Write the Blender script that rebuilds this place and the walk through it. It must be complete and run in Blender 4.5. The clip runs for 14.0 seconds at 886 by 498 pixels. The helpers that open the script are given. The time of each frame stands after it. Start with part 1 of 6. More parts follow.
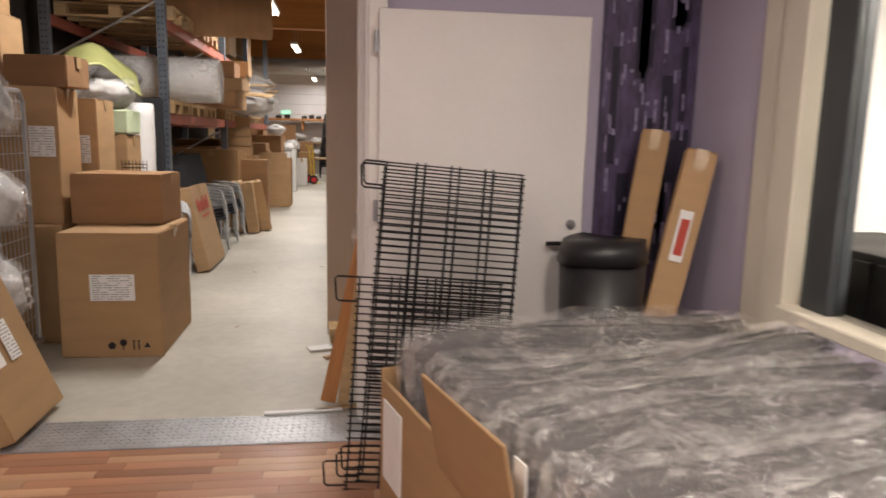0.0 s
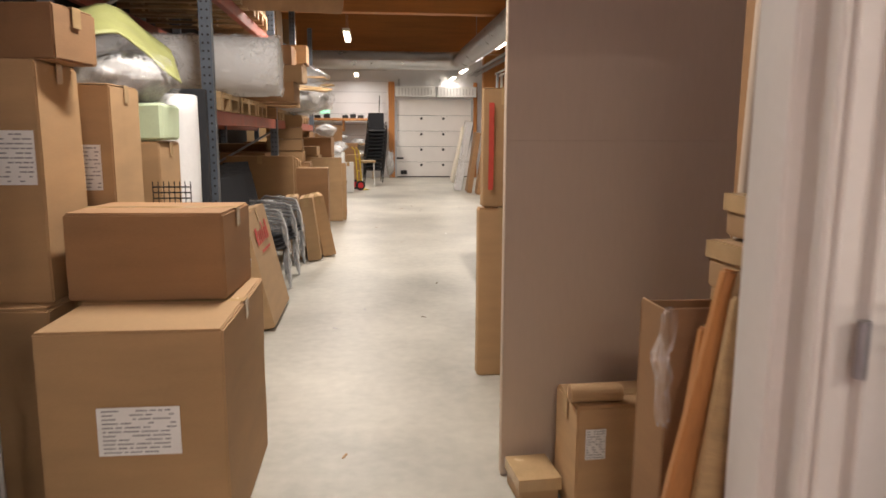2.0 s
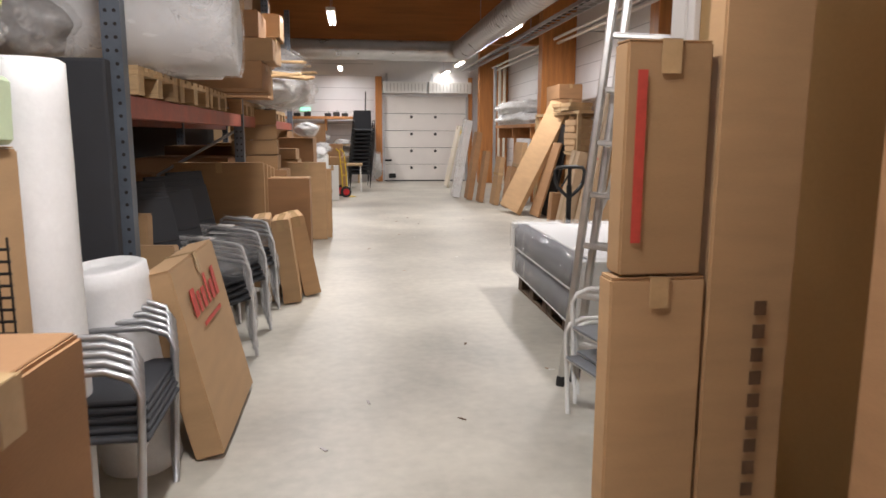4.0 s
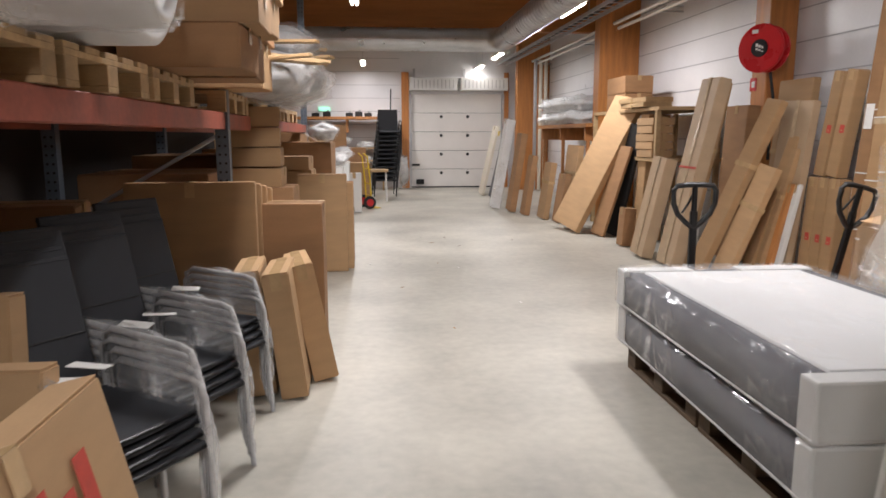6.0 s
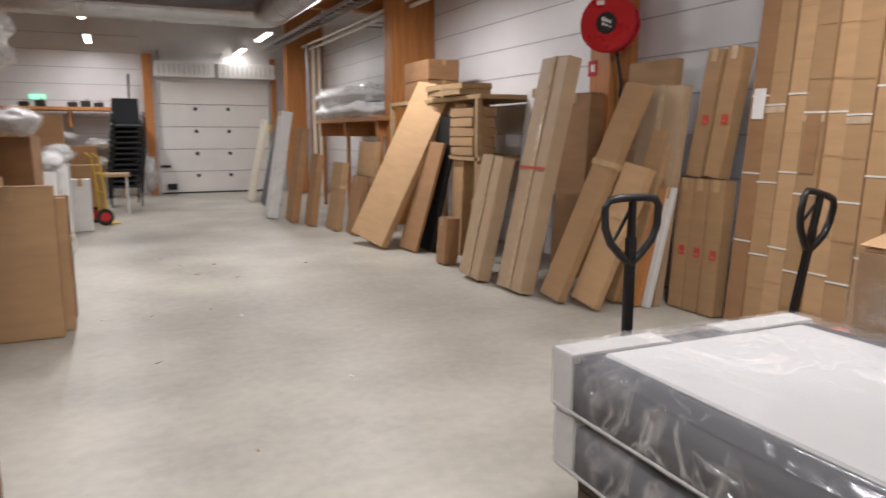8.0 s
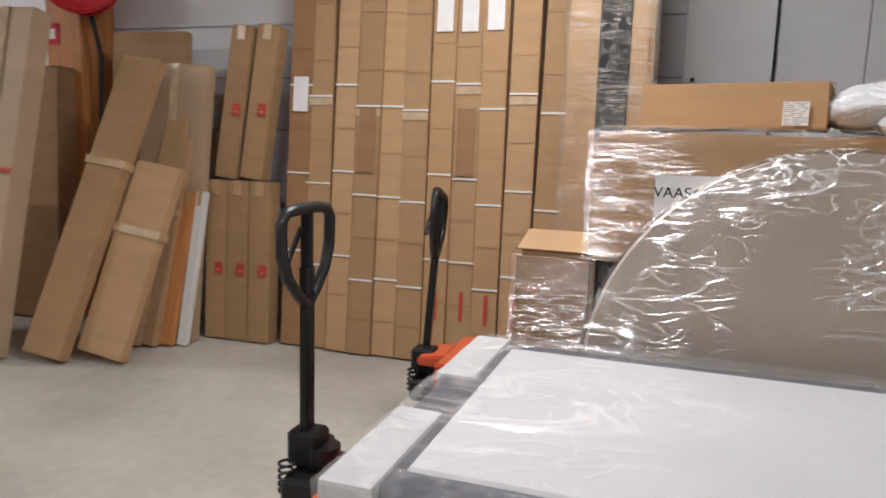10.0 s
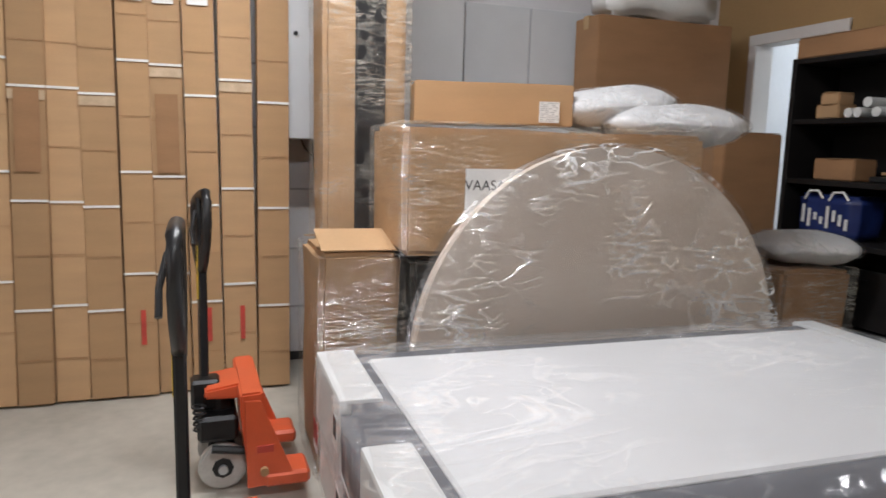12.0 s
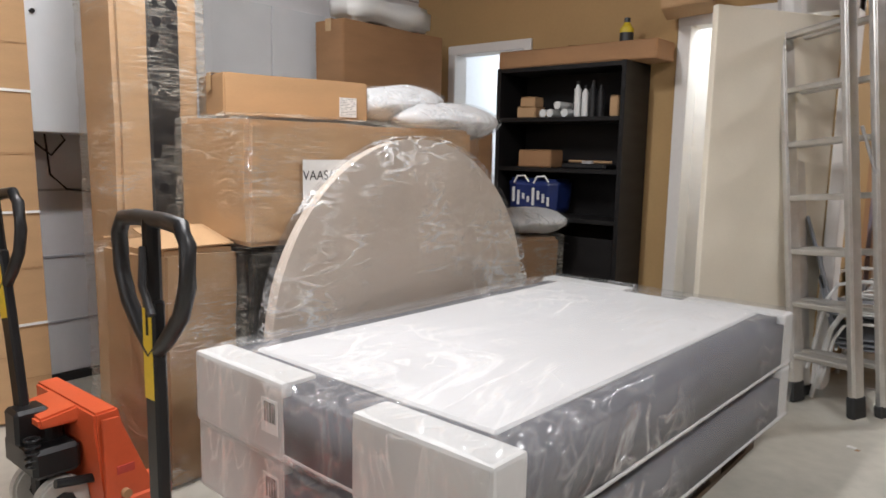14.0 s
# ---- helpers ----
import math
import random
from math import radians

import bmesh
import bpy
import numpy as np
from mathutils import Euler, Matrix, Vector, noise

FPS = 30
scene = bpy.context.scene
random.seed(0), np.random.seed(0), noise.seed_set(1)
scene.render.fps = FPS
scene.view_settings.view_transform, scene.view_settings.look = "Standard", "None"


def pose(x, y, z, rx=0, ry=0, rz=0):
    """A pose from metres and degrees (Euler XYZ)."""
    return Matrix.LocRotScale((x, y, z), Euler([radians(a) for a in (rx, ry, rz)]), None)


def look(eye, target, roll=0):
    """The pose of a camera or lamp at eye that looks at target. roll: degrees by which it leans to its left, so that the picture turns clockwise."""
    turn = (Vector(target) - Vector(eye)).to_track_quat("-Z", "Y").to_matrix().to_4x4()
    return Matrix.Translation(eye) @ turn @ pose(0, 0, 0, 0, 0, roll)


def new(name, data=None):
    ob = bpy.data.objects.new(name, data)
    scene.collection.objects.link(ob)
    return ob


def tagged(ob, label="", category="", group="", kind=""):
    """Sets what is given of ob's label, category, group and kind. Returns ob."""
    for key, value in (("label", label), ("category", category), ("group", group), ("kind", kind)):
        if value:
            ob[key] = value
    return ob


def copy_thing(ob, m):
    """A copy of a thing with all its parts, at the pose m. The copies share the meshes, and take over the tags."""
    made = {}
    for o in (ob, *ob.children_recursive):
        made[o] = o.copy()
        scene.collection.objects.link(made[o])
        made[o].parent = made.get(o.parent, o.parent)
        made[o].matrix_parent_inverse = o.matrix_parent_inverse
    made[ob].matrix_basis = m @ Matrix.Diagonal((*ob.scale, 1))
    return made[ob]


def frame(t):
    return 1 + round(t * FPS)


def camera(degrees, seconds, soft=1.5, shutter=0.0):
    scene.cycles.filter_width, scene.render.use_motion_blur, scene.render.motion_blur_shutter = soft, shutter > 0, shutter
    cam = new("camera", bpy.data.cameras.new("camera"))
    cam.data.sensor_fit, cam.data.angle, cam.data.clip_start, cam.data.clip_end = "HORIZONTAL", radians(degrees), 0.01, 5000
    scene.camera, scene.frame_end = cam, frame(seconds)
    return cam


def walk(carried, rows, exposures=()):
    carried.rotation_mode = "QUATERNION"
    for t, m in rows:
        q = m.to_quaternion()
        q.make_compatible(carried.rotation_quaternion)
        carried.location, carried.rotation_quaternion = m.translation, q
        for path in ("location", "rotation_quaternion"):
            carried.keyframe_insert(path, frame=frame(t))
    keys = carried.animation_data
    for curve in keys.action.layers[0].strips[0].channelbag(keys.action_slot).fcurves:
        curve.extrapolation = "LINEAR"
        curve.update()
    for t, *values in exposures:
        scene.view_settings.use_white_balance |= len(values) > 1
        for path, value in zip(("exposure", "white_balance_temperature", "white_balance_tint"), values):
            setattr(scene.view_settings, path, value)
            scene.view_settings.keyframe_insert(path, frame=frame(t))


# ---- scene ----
cam = camera(64.8, 14.0, soft=1.6, shutter=0.3)
# seconds, eye x y z, yaw (0 looks along +y, left is positive), pitch, roll
PATH = [
    (0.0, -0.095, -1.162, 1.450, -7.92, -9.14, 1.26),
    (0.5, -0.282, -0.603, 1.430, -3.60, -9.08, 0.71),
    (1.0, -0.472, -0.068, 1.440, -2.82, -9.18, 0.70),
    (1.5, -0.628, 0.511, 1.441, -4.10, -9.25, 0.63),
    (2.0, -0.778, 1.079, 1.453, -5.87, -9.30, 0.25),
    (2.5, -0.845, 1.640, 1.452, -7.55, -9.30, 0.25),
    (5.0, -0.919, 4.205, 1.449, -6.85, -9.29, 0.16),
    (5.5, -0.928, 4.775, 1.462, -5.65, -9.26, 0.07),
    (6.0, -0.975, 5.311, 1.481, -5.63, -9.27, -0.09),
    (6.5, -0.963, 5.875, 1.490, -7.54, -9.26, -0.13),
    (7.0, -0.932, 6.443, 1.471, -10.91, -9.32, -0.15),
    (7.5, -0.869, 6.997, 1.436, -16.61, -9.39, -0.09),
    (8.0, -0.873, 7.483, 1.423, -25.05, -9.39, 0.07),
    (8.5, -0.885, 7.939, 1.415, -38.61, -9.30, 0.35),
    (9.0, -0.826, 8.445, 1.391, -54.54, -9.12, 0.90),
    (9.2, -0.796, 8.563, 1.360, -58.53, -8.92, 1.05),
    (11.3, -0.538, 9.597, 1.329, -95.80, -8.60, 1.52),
    (11.5, -0.539, 9.705, 1.334, -99.54, -8.74, 1.30),
    (12.0, -0.491, 9.938, 1.343, -109.11, -8.50, 1.57),
    (12.5, -0.444, 10.135, 1.311, -118.26, -8.34, 1.65),
    (13.0, -0.378, 10.331, 1.296, -126.81, -8.15, 1.43),
    (13.5, -0.300, 10.525, 1.302, -133.83, -7.97, 1.33),
    (14.0, -0.238, 10.749, 1.293, -139.43, -7.85, 1.14),
]
walk(cam, [(t, pose(x, y, z, 90 + pitch, 0, yaw) @ pose(0, 0, 0, 0, 0, roll)) for t, x, y, z, yaw, pitch, roll in PATH],
     exposures=[(0.0, 0.0, 7000, 10), (0.6, 0.05, 7500, 10), (1.2, 0.15, 7350, 10), (2.0, 0.18, 7150, 10), (4.6, 0.1, 6450, 10), (6.0, 0.06, 6400, 10), (7.0, 0.22, 6400, 10), (7.6, 0.02, 6400, 10), (8.5, -0.3, 6350, 10), (9.5, -0.28, 6300, 10), (11.5, -0.2, 6100, 8), (12.7, -0.1, 6300, 8), (14.0, 0.08, 6300, 8)])

# ---- world and light ----
world = bpy.data.worlds.new("world")
scene.world = world
world.use_nodes = True
world.node_tree.nodes["Background"].inputs[0].default_value = (0.6, 0.7, 0.9, 1)
world.node_tree.nodes["Background"].inputs[1].default_value = 0.03


def area_lamp(name, x, y, z, sx, sy, watts, color=(1, 0.93, 0.84), aim=None):
    data = bpy.data.lights.new(name, "AREA")
    data.shape, data.size, data.size_y, data.energy, data.color = "RECTANGLE", sx, sy, watts, color
    ob = new(name, data)
    ob.matrix_world = pose(x, y, z) if aim is None else look((x, y, z), aim)
    return ob


WARM = (1.0, 0.965, 0.97)
TUBES = [(1.93, y) for y in (9.6, 15.7, 21.8, 24.6)] + [(-1.2, y) for y in (4.6, 9.8, 14.9, 20.1, 23.6)]
for tx, ty in TUBES:
    area_lamp("tube_light", tx, ty, 3.24, 0.14, 1.2, 8 if ty > 24 else 48 if ty > 20 else 80, WARM)
# shop lamps out of view; number and places assumed, several added for glints
for sx, sy in ((-0.9, -0.6), (0.9, -0.4), (0.9, -2.2), (-0.9, -2.2)):
    area_lamp("shop_ceiling_light", sx, sy, 2.7, 0.3, 0.3, 33, (1.0, 0.92, 0.88))
# unseen lamps without fittings, added to brighten the office and two small rooms
area_lamp("office_light", 2.9, 0.2, 2.5, 0.8, 0.8, 210, (1.0, 0.96, 0.9))
area_lamp("washroom_light", 1.25, 5.95, 2.4, 0.5, 0.5, 22, (0.85, 0.93, 1.0))
area_lamp("side_room_light", 3.1, 5.2, 2.4, 0.5, 0.5, 22, (0.85, 0.93, 1.0))

# ---- materials ----
def material(name, color, rough=0.6, metal=0.0, var=0.12, scale=6.0, fine=90.0, bump=0.15, stretch=(1, 1, 1), rand=0.0,
             spec=0.5, dark=None, coords="Object"):
    """A surface with slow blotches, fine grain and relief; rand varies the tone from piece to piece."""
    m = bpy.data.materials.new(name)
    m.use_nodes = True
    nt = m.node_tree
    n, l = nt.nodes, nt.links
    bsdf = n["Principled BSDF"]
    tc = n.new("ShaderNodeTexCoord")
    mp = n.new("ShaderNodeMapping")
    mp.inputs["Scale"].default_value = stretch
    l.new(tc.outputs[coords], mp.inputs["Vector"])
    big, small = n.new("ShaderNodeTexNoise"), n.new("ShaderNodeTexNoise")
    big.inputs["Scale"].default_value, big.inputs["Detail"].default_value = scale, 6
    small.inputs["Scale"].default_value, small.inputs["Detail"].default_value = fine, 3
    l.new(mp.outputs[0], big.inputs["Vector"])
    l.new(mp.outputs[0], small.inputs["Vector"])
    add = n.new("ShaderNodeMath")
    add.operation = "MULTIPLY_ADD"
    l.new(small.outputs[0], add.inputs[0])
    add.inputs[1].default_value = 0.35
    l.new(big.outputs[0], add.inputs[2])
    ramp = n.new("ShaderNodeMapRange")
    ramp.inputs[1].default_value, ramp.inputs[2].default_value = 0.4, 0.95
    ramp.inputs[3].default_value, ramp.inputs[4].default_value = 1 - var * 1.6, 1 + var
    l.new(add.outputs[0], ramp.inputs[0])
    value = ramp.outputs[0]
    if rand:
        info = n.new("ShaderNodeObjectInfo")
        rr = n.new("ShaderNodeMapRange")
        rr.inputs[3].default_value, rr.inputs[4].default_value = 1 - rand, 1 + rand * 0.7
        l.new(info.outputs["Random"], rr.inputs[0])
        mul = n.new("ShaderNodeMath")
        mul.operation = "MULTIPLY"
        l.new(value, mul.inputs[0])
        l.new(rr.outputs[0], mul.inputs[1])
        value = mul.outputs[0]
    mix = n.new("ShaderNodeVectorMath")
    mix.operation = "SCALE"
    mix.inputs[0].default_value = color
    l.new(value, mix.inputs["Scale"])
    l.new(mix.outputs[0], bsdf.inputs["Base Color"])
    rg = n.new("ShaderNodeMapRange")
    rg.inputs[3].default_value, rg.inputs[4].default_value = max(0.02, rough - 0.1), min(1, rough + 0.12)
    l.new(big.outputs[0], rg.inputs[0])
    l.new(rg.outputs[0], bsdf.inputs["Roughness"])
    bsdf.inputs["Metallic"].default_value = metal
    bsdf.inputs["Specular IOR Level"].default_value = spec
    if bump:
        b = n.new("ShaderNodeBump")
        b.inputs["Strength"].default_value, b.inputs["Distance"].default_value = bump, 0.01
        l.new(add.outputs[0], b.inputs["Height"])
        l.new(b.outputs[0], bsdf.inputs["Normal"])
    return m


def film_material(name, gloss=0.5, tint=(0.85, 0.86, 0.87), scale=5.0, haze=0.03, glint_paint=0.4, stretch=(1, 1, 1), bump=1.0, rough=0.1, cap=0.1, tilt=0.0):
    """Thin clear plastic film: see-through, slightly milky, with glints off its wrinkles; pale streaks painted along
    noise ridges imitate light on its folds.
    """
    m = bpy.data.materials.new(name)
    m.use_nodes = True
    nt = m.node_tree
    n, l = nt.nodes, nt.links
    n.remove(n["Principled BSDF"])
    out = n["Material Output"]
    tr, gl, df = n.new("ShaderNodeBsdfTransparent"), n.new("ShaderNodeBsdfGlossy"), n.new("ShaderNodeBsdfDiffuse")
    gl.inputs["Roughness"].default_value = rough
    df.inputs[0].default_value = (*tint, 1)
    tc = n.new("ShaderNodeTexCoord")
    mp = n.new("ShaderNodeMapping")
    mp.inputs["Scale"].default_value = stretch
    mp.inputs["Rotation"].default_value = (tilt, 0, 0)
    l.new(tc.outputs["Object"], mp.inputs["Vector"])

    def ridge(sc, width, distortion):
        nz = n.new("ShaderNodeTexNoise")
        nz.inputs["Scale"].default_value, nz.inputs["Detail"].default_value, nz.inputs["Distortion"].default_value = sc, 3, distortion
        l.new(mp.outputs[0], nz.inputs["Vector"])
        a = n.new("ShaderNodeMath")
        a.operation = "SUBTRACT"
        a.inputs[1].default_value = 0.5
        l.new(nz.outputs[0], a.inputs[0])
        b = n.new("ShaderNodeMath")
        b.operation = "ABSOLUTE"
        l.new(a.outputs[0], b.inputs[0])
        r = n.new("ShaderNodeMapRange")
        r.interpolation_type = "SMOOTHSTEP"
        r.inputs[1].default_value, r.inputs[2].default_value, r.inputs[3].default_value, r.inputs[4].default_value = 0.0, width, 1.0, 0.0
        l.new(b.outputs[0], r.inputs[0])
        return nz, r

    # ridge mask: paints pale diffuse lines in place of light caught by folds
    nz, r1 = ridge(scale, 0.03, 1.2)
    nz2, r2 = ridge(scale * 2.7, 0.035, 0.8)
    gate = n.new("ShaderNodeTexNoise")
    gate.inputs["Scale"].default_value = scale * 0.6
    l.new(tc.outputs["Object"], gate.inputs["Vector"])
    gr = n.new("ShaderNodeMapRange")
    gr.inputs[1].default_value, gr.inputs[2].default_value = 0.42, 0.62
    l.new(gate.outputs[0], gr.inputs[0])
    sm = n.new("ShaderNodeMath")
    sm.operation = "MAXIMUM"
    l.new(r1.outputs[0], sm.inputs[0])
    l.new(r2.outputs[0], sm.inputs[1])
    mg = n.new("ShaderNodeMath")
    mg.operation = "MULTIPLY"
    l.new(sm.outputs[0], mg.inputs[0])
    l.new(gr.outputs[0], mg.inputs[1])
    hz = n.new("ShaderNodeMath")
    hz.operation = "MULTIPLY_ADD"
    hz.inputs[1].default_value, hz.inputs[2].default_value = glint_paint, haze
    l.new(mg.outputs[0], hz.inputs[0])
    hsum = n.new("ShaderNodeMath")
    hsum.operation = "ADD"
    l.new(nz.outputs[0], hsum.inputs[0])
    l.new(mg.outputs[0], hsum.inputs[1])
    b = n.new("ShaderNodeBump")
    b.inputs["Strength"].default_value, b.inputs["Distance"].default_value = bump, 0.05
    l.new(hsum.outputs[0], b.inputs["Height"])
    l.new(b.outputs[0], gl.inputs["Normal"])
    fr = n.new("ShaderNodeFresnel")
    fr.inputs["IOR"].default_value = 1.45
    l.new(b.outputs[0], fr.inputs["Normal"])
    k = n.new("ShaderNodeMath")
    k.operation = "MULTIPLY_ADD"
    k.inputs[1].default_value, k.inputs[2].default_value = gloss * 0.6, 0.005
    k.use_clamp = True
    l.new(fr.outputs[0], k.inputs[0])
    m1, m2 = n.new("ShaderNodeMixShader"), n.new("ShaderNodeAddShader")
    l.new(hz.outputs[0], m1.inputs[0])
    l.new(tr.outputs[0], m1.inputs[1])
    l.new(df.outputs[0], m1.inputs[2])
    kc = n.new("ShaderNodeMath")
    kc.operation = "MINIMUM"
    kc.inputs[1].default_value = cap
    l.new(k.outputs[0], kc.inputs[0])
    # reflection is raised along the painted ridges to strengthen their glints
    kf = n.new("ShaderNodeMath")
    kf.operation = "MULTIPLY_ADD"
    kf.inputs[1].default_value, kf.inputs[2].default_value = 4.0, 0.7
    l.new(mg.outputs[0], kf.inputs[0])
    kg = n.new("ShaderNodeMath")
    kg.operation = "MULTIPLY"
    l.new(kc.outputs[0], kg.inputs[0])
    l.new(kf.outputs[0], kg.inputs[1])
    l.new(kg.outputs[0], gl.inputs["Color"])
    tr.inputs[0].default_value = (0.95 - 0.02 * gloss,) * 3 + (1,)
    l.new(m1.outputs[0], m2.inputs[0])
    l.new(gl.outputs[0], m2.inputs[1])
    l.new(m2.outputs[0], out.inputs["Surface"])
    return m


def glow(name, color, power):
    m = bpy.data.materials.new(name)
    m.use_nodes = True
    e = m.node_tree.nodes["Principled BSDF"]
    e.inputs["Emission Color"].default_value = (*color, 1)
    e.inputs["Emission Strength"].default_value = power
    return m


CARD = material("cardboard", (0.4, 0.245, 0.122), 0.78, var=0.09, scale=2.2, fine=60, bump=0.06, stretch=(1, 1, 5), rand=0.13)
CARD_LIGHT = material("pale_cardboard", (0.46, 0.29, 0.15), 0.8, var=0.09, scale=2.5, fine=70, bump=0.06, stretch=(1, 1, 5), rand=0.1)
CARD_DARK = material("brown_cardboard", (0.33, 0.18, 0.085), 0.8, var=0.12, scale=2.5, fine=70, bump=0.06, stretch=(1, 1, 4), rand=0.1)
CARD_GREY = material("grey_cardboard_sheet", (0.56, 0.45, 0.35), 0.66, var=0.05, scale=1.2, fine=50, bump=0.04, stretch=(1, 1, 0.2))
CARD_TAPED = material("taped_cardboard", (0.46, 0.33, 0.21), 0.6, var=0.08, scale=1.6, fine=50, bump=0.06, stretch=(1, 1, 3), rand=0.08)
TAPE = material("packing_tape", (0.5, 0.34, 0.18), 0.22, var=0.1, scale=10, bump=0.05)
TAPE_CLEAR = material("clear_tape", (0.55, 0.42, 0.28), 0.15, var=0.15, scale=14, bump=0.1)
STRAP = material("white_strap", (0.75, 0.74, 0.7), 0.4, var=0.05)
PAPER = material("label_paper", (0.8, 0.79, 0.77), 0.7, var=0.04, scale=12)
INK = material("black_ink", (0.02, 0.018, 0.016), 0.7, var=0.05)
INK_BROWN = material("faded_ink", (0.13, 0.07, 0.035), 0.8, var=0.2, scale=20)
INK_GREY = material("grey_print", (0.3, 0.3, 0.31), 0.7, var=0.1, scale=30)
RED_INK = material("red_print", (0.5, 0.06, 0.04), 0.7, var=0.15, scale=20)
CONCRETE = material("painted_concrete", (0.47, 0.445, 0.385), 0.44, var=0.2, scale=1.1, fine=13, bump=0.03, spec=0.45)
SIDING = material("white_siding", (0.74, 0.74, 0.76), 0.32, var=0.04, scale=1.5, fine=30, bump=0.02)
JOINT = material("grey_panel_joint", (0.4, 0.4, 0.43), 0.5, var=0.08, scale=3)
WHITE = material("white_paint", (0.76, 0.73, 0.7), 0.45, var=0.04, scale=2, fine=40, bump=0.03)
CREAM = material("cream_paint", (0.76, 0.7, 0.58), 0.45, var=0.05, scale=3, bump=0.03)
LILAC = material("lilac_wall_paint", (0.55, 0.5, 0.62), 0.7, var=0.04, scale=2, fine=60, bump=0.05)
FIBREBOARD = material("brown_fibreboard", (0.42, 0.27, 0.12), 0.8, var=0.08, scale=1.6, fine=50, bump=0.08)
GREY_WALL = material("grey_wall_paint", (0.42, 0.4, 0.4), 0.8, var=0.05, scale=2, bump=0.05)
GLULAM = material("glulam_timber", (0.5, 0.2, 0.055), 0.5, var=0.2, scale=2.5, fine=25, bump=0.1, stretch=(6, 6, 0.5))
GLULAM_X = material("glulam_beam_timber", (0.5, 0.2, 0.055), 0.5, var=0.16, scale=2.0, fine=20, bump=0.08, stretch=(0.3, 4, 6))
PINE = material("pine_wood", (0.46, 0.31, 0.16), 0.6, var=0.2, scale=3, fine=40, bump=0.1, stretch=(1, 6, 6), rand=0.15)
PINE_UP = material("pine_plank", (0.5, 0.22, 0.075), 0.5, var=0.25, scale=3, fine=40, bump=0.1, stretch=(8, 8, 0.6), rand=0.15)
GALV = material("galvanised_steel", (0.5, 0.51, 0.53), 0.35, 0.85, var=0.12, scale=9, fine=40, bump=0.04)
STEEL_DARK = material("blue_grey_steel", (0.14, 0.165, 0.2), 0.45, 0.5, var=0.15, scale=8, bump=0.05)
DUCT = material("spiral_duct_steel", (0.62, 0.63, 0.65), 0.3, 0.8, var=0.08, scale=4, bump=0.03)
ALU = material("aluminium", (0.62, 0.61, 0.59), 0.32, 0.85, var=0.08, scale=14, bump=0.04)
CHROME = material("chrome", (0.75, 0.75, 0.75), 0.12, 1.0, var=0.03)
RACK_RED = material("worn_red_beam", (0.34, 0.085, 0.055), 0.5, 0.1, var=0.25, scale=5, fine=40, bump=0.08)
BLACK = material("black_metal", (0.012, 0.012, 0.013), 0.35, 0.3, var=0.1, bump=0.03)
BLACK_PL = material("black_plastic", (0.015, 0.015, 0.016), 0.4, var=0.15, scale=10, bump=0.05)
RUBBER = material("black_rubber", (0.02, 0.02, 0.02), 0.75, var=0.15)
BLACK_WOOD = material("black_stained_wood", (0.009, 0.008, 0.008), 0.5, var=0.2, scale=3, fine=60, bump=0.05, stretch=(1, 1, 6), spec=0.3)
SLING = material("dark_grey_sling_fabric", (0.032, 0.034, 0.04), 0.8, var=0.12, scale=8, fine=400, bump=0.2)
GREY_SEAT = material("grey_sling_fabric", (0.2, 0.21, 0.23), 0.8, var=0.1, scale=8, fine=300, bump=0.2)
GREY_FABRIC = material("grey_upholstery", (0.12, 0.12, 0.133), 0.85, var=0.1, scale=6, fine=250, bump=0.2)
MATTRESS_WHITE = material("white_mattress_ticking", (0.6, 0.6, 0.6), 0.7, var=0.04, scale=3, fine=120, bump=0.12)
BEIGE_PLATE = material("beige_round_panel", (0.56, 0.48, 0.4), 0.7, var=0.06, scale=2, bump=0.05)
FOAM = material("white_foam", (0.82, 0.82, 0.82), 0.55, var=0.06, scale=5, fine=50, bump=0.3)
GREEN_FOAM = material("pale_green_foam", (0.55, 0.66, 0.45), 0.8, var=0.08, scale=5, bump=0.2)
YELLOW_GREEN = material("yellow_green_plastic", (0.3, 0.31, 0.12), 0.5, var=0.12, scale=5, bump=0.1)
ORANGE = material("orange_truck_paint", (0.6, 0.1, 0.035), 0.35, var=0.08, scale=6, bump=0.03)
YELLOW = material("yellow_paint", (0.72, 0.5, 0.03), 0.4, var=0.1)
RED = material("red_enamel", (0.55, 0.02, 0.025), 0.28, var=0.06, scale=5)
BLUE = material("blue_bag_plastic", (0.012, 0.025, 0.12), 0.4, var=0.2, scale=10, bump=0.2)
WHEEL_GREY = material("pale_nylon_wheel", (0.5, 0.49, 0.46), 0.5, var=0.15, scale=8, bump=0.05)
FOAM_PALE = material("pale_bagged_stuffing", (0.47, 0.46, 0.45), 0.6, var=0.25, scale=9, fine=60, bump=0.3)
CARD_WHITE = material("white_card", (0.56, 0.56, 0.55), 0.6, var=0.05, scale=4)
OLD_WOOD = material("dark_worn_wood", (0.1, 0.065, 0.038), 0.75, var=0.3, scale=4, fine=40, bump=0.15, stretch=(1, 6, 6), rand=0.2)
FOAM_GREY = material("grey_foam_sleeve", (0.42, 0.43, 0.45), 0.6, var=0.25, scale=9, fine=60, bump=0.3)
GREY_CUSHION = material("grey_cushion_fabric", (0.1, 0.09, 0.088), 0.8, var=0.1, scale=6, fine=200, bump=0.2)
CARBON = material("dark_window_frame", (0.05, 0.055, 0.06), 0.4, var=0.1)
SKYLINE = material("city_poster_print", (0.09, 0.065, 0.13), 0.45, var=0.5, scale=7, fine=26, bump=0.0, stretch=(3, 1, 0.9))
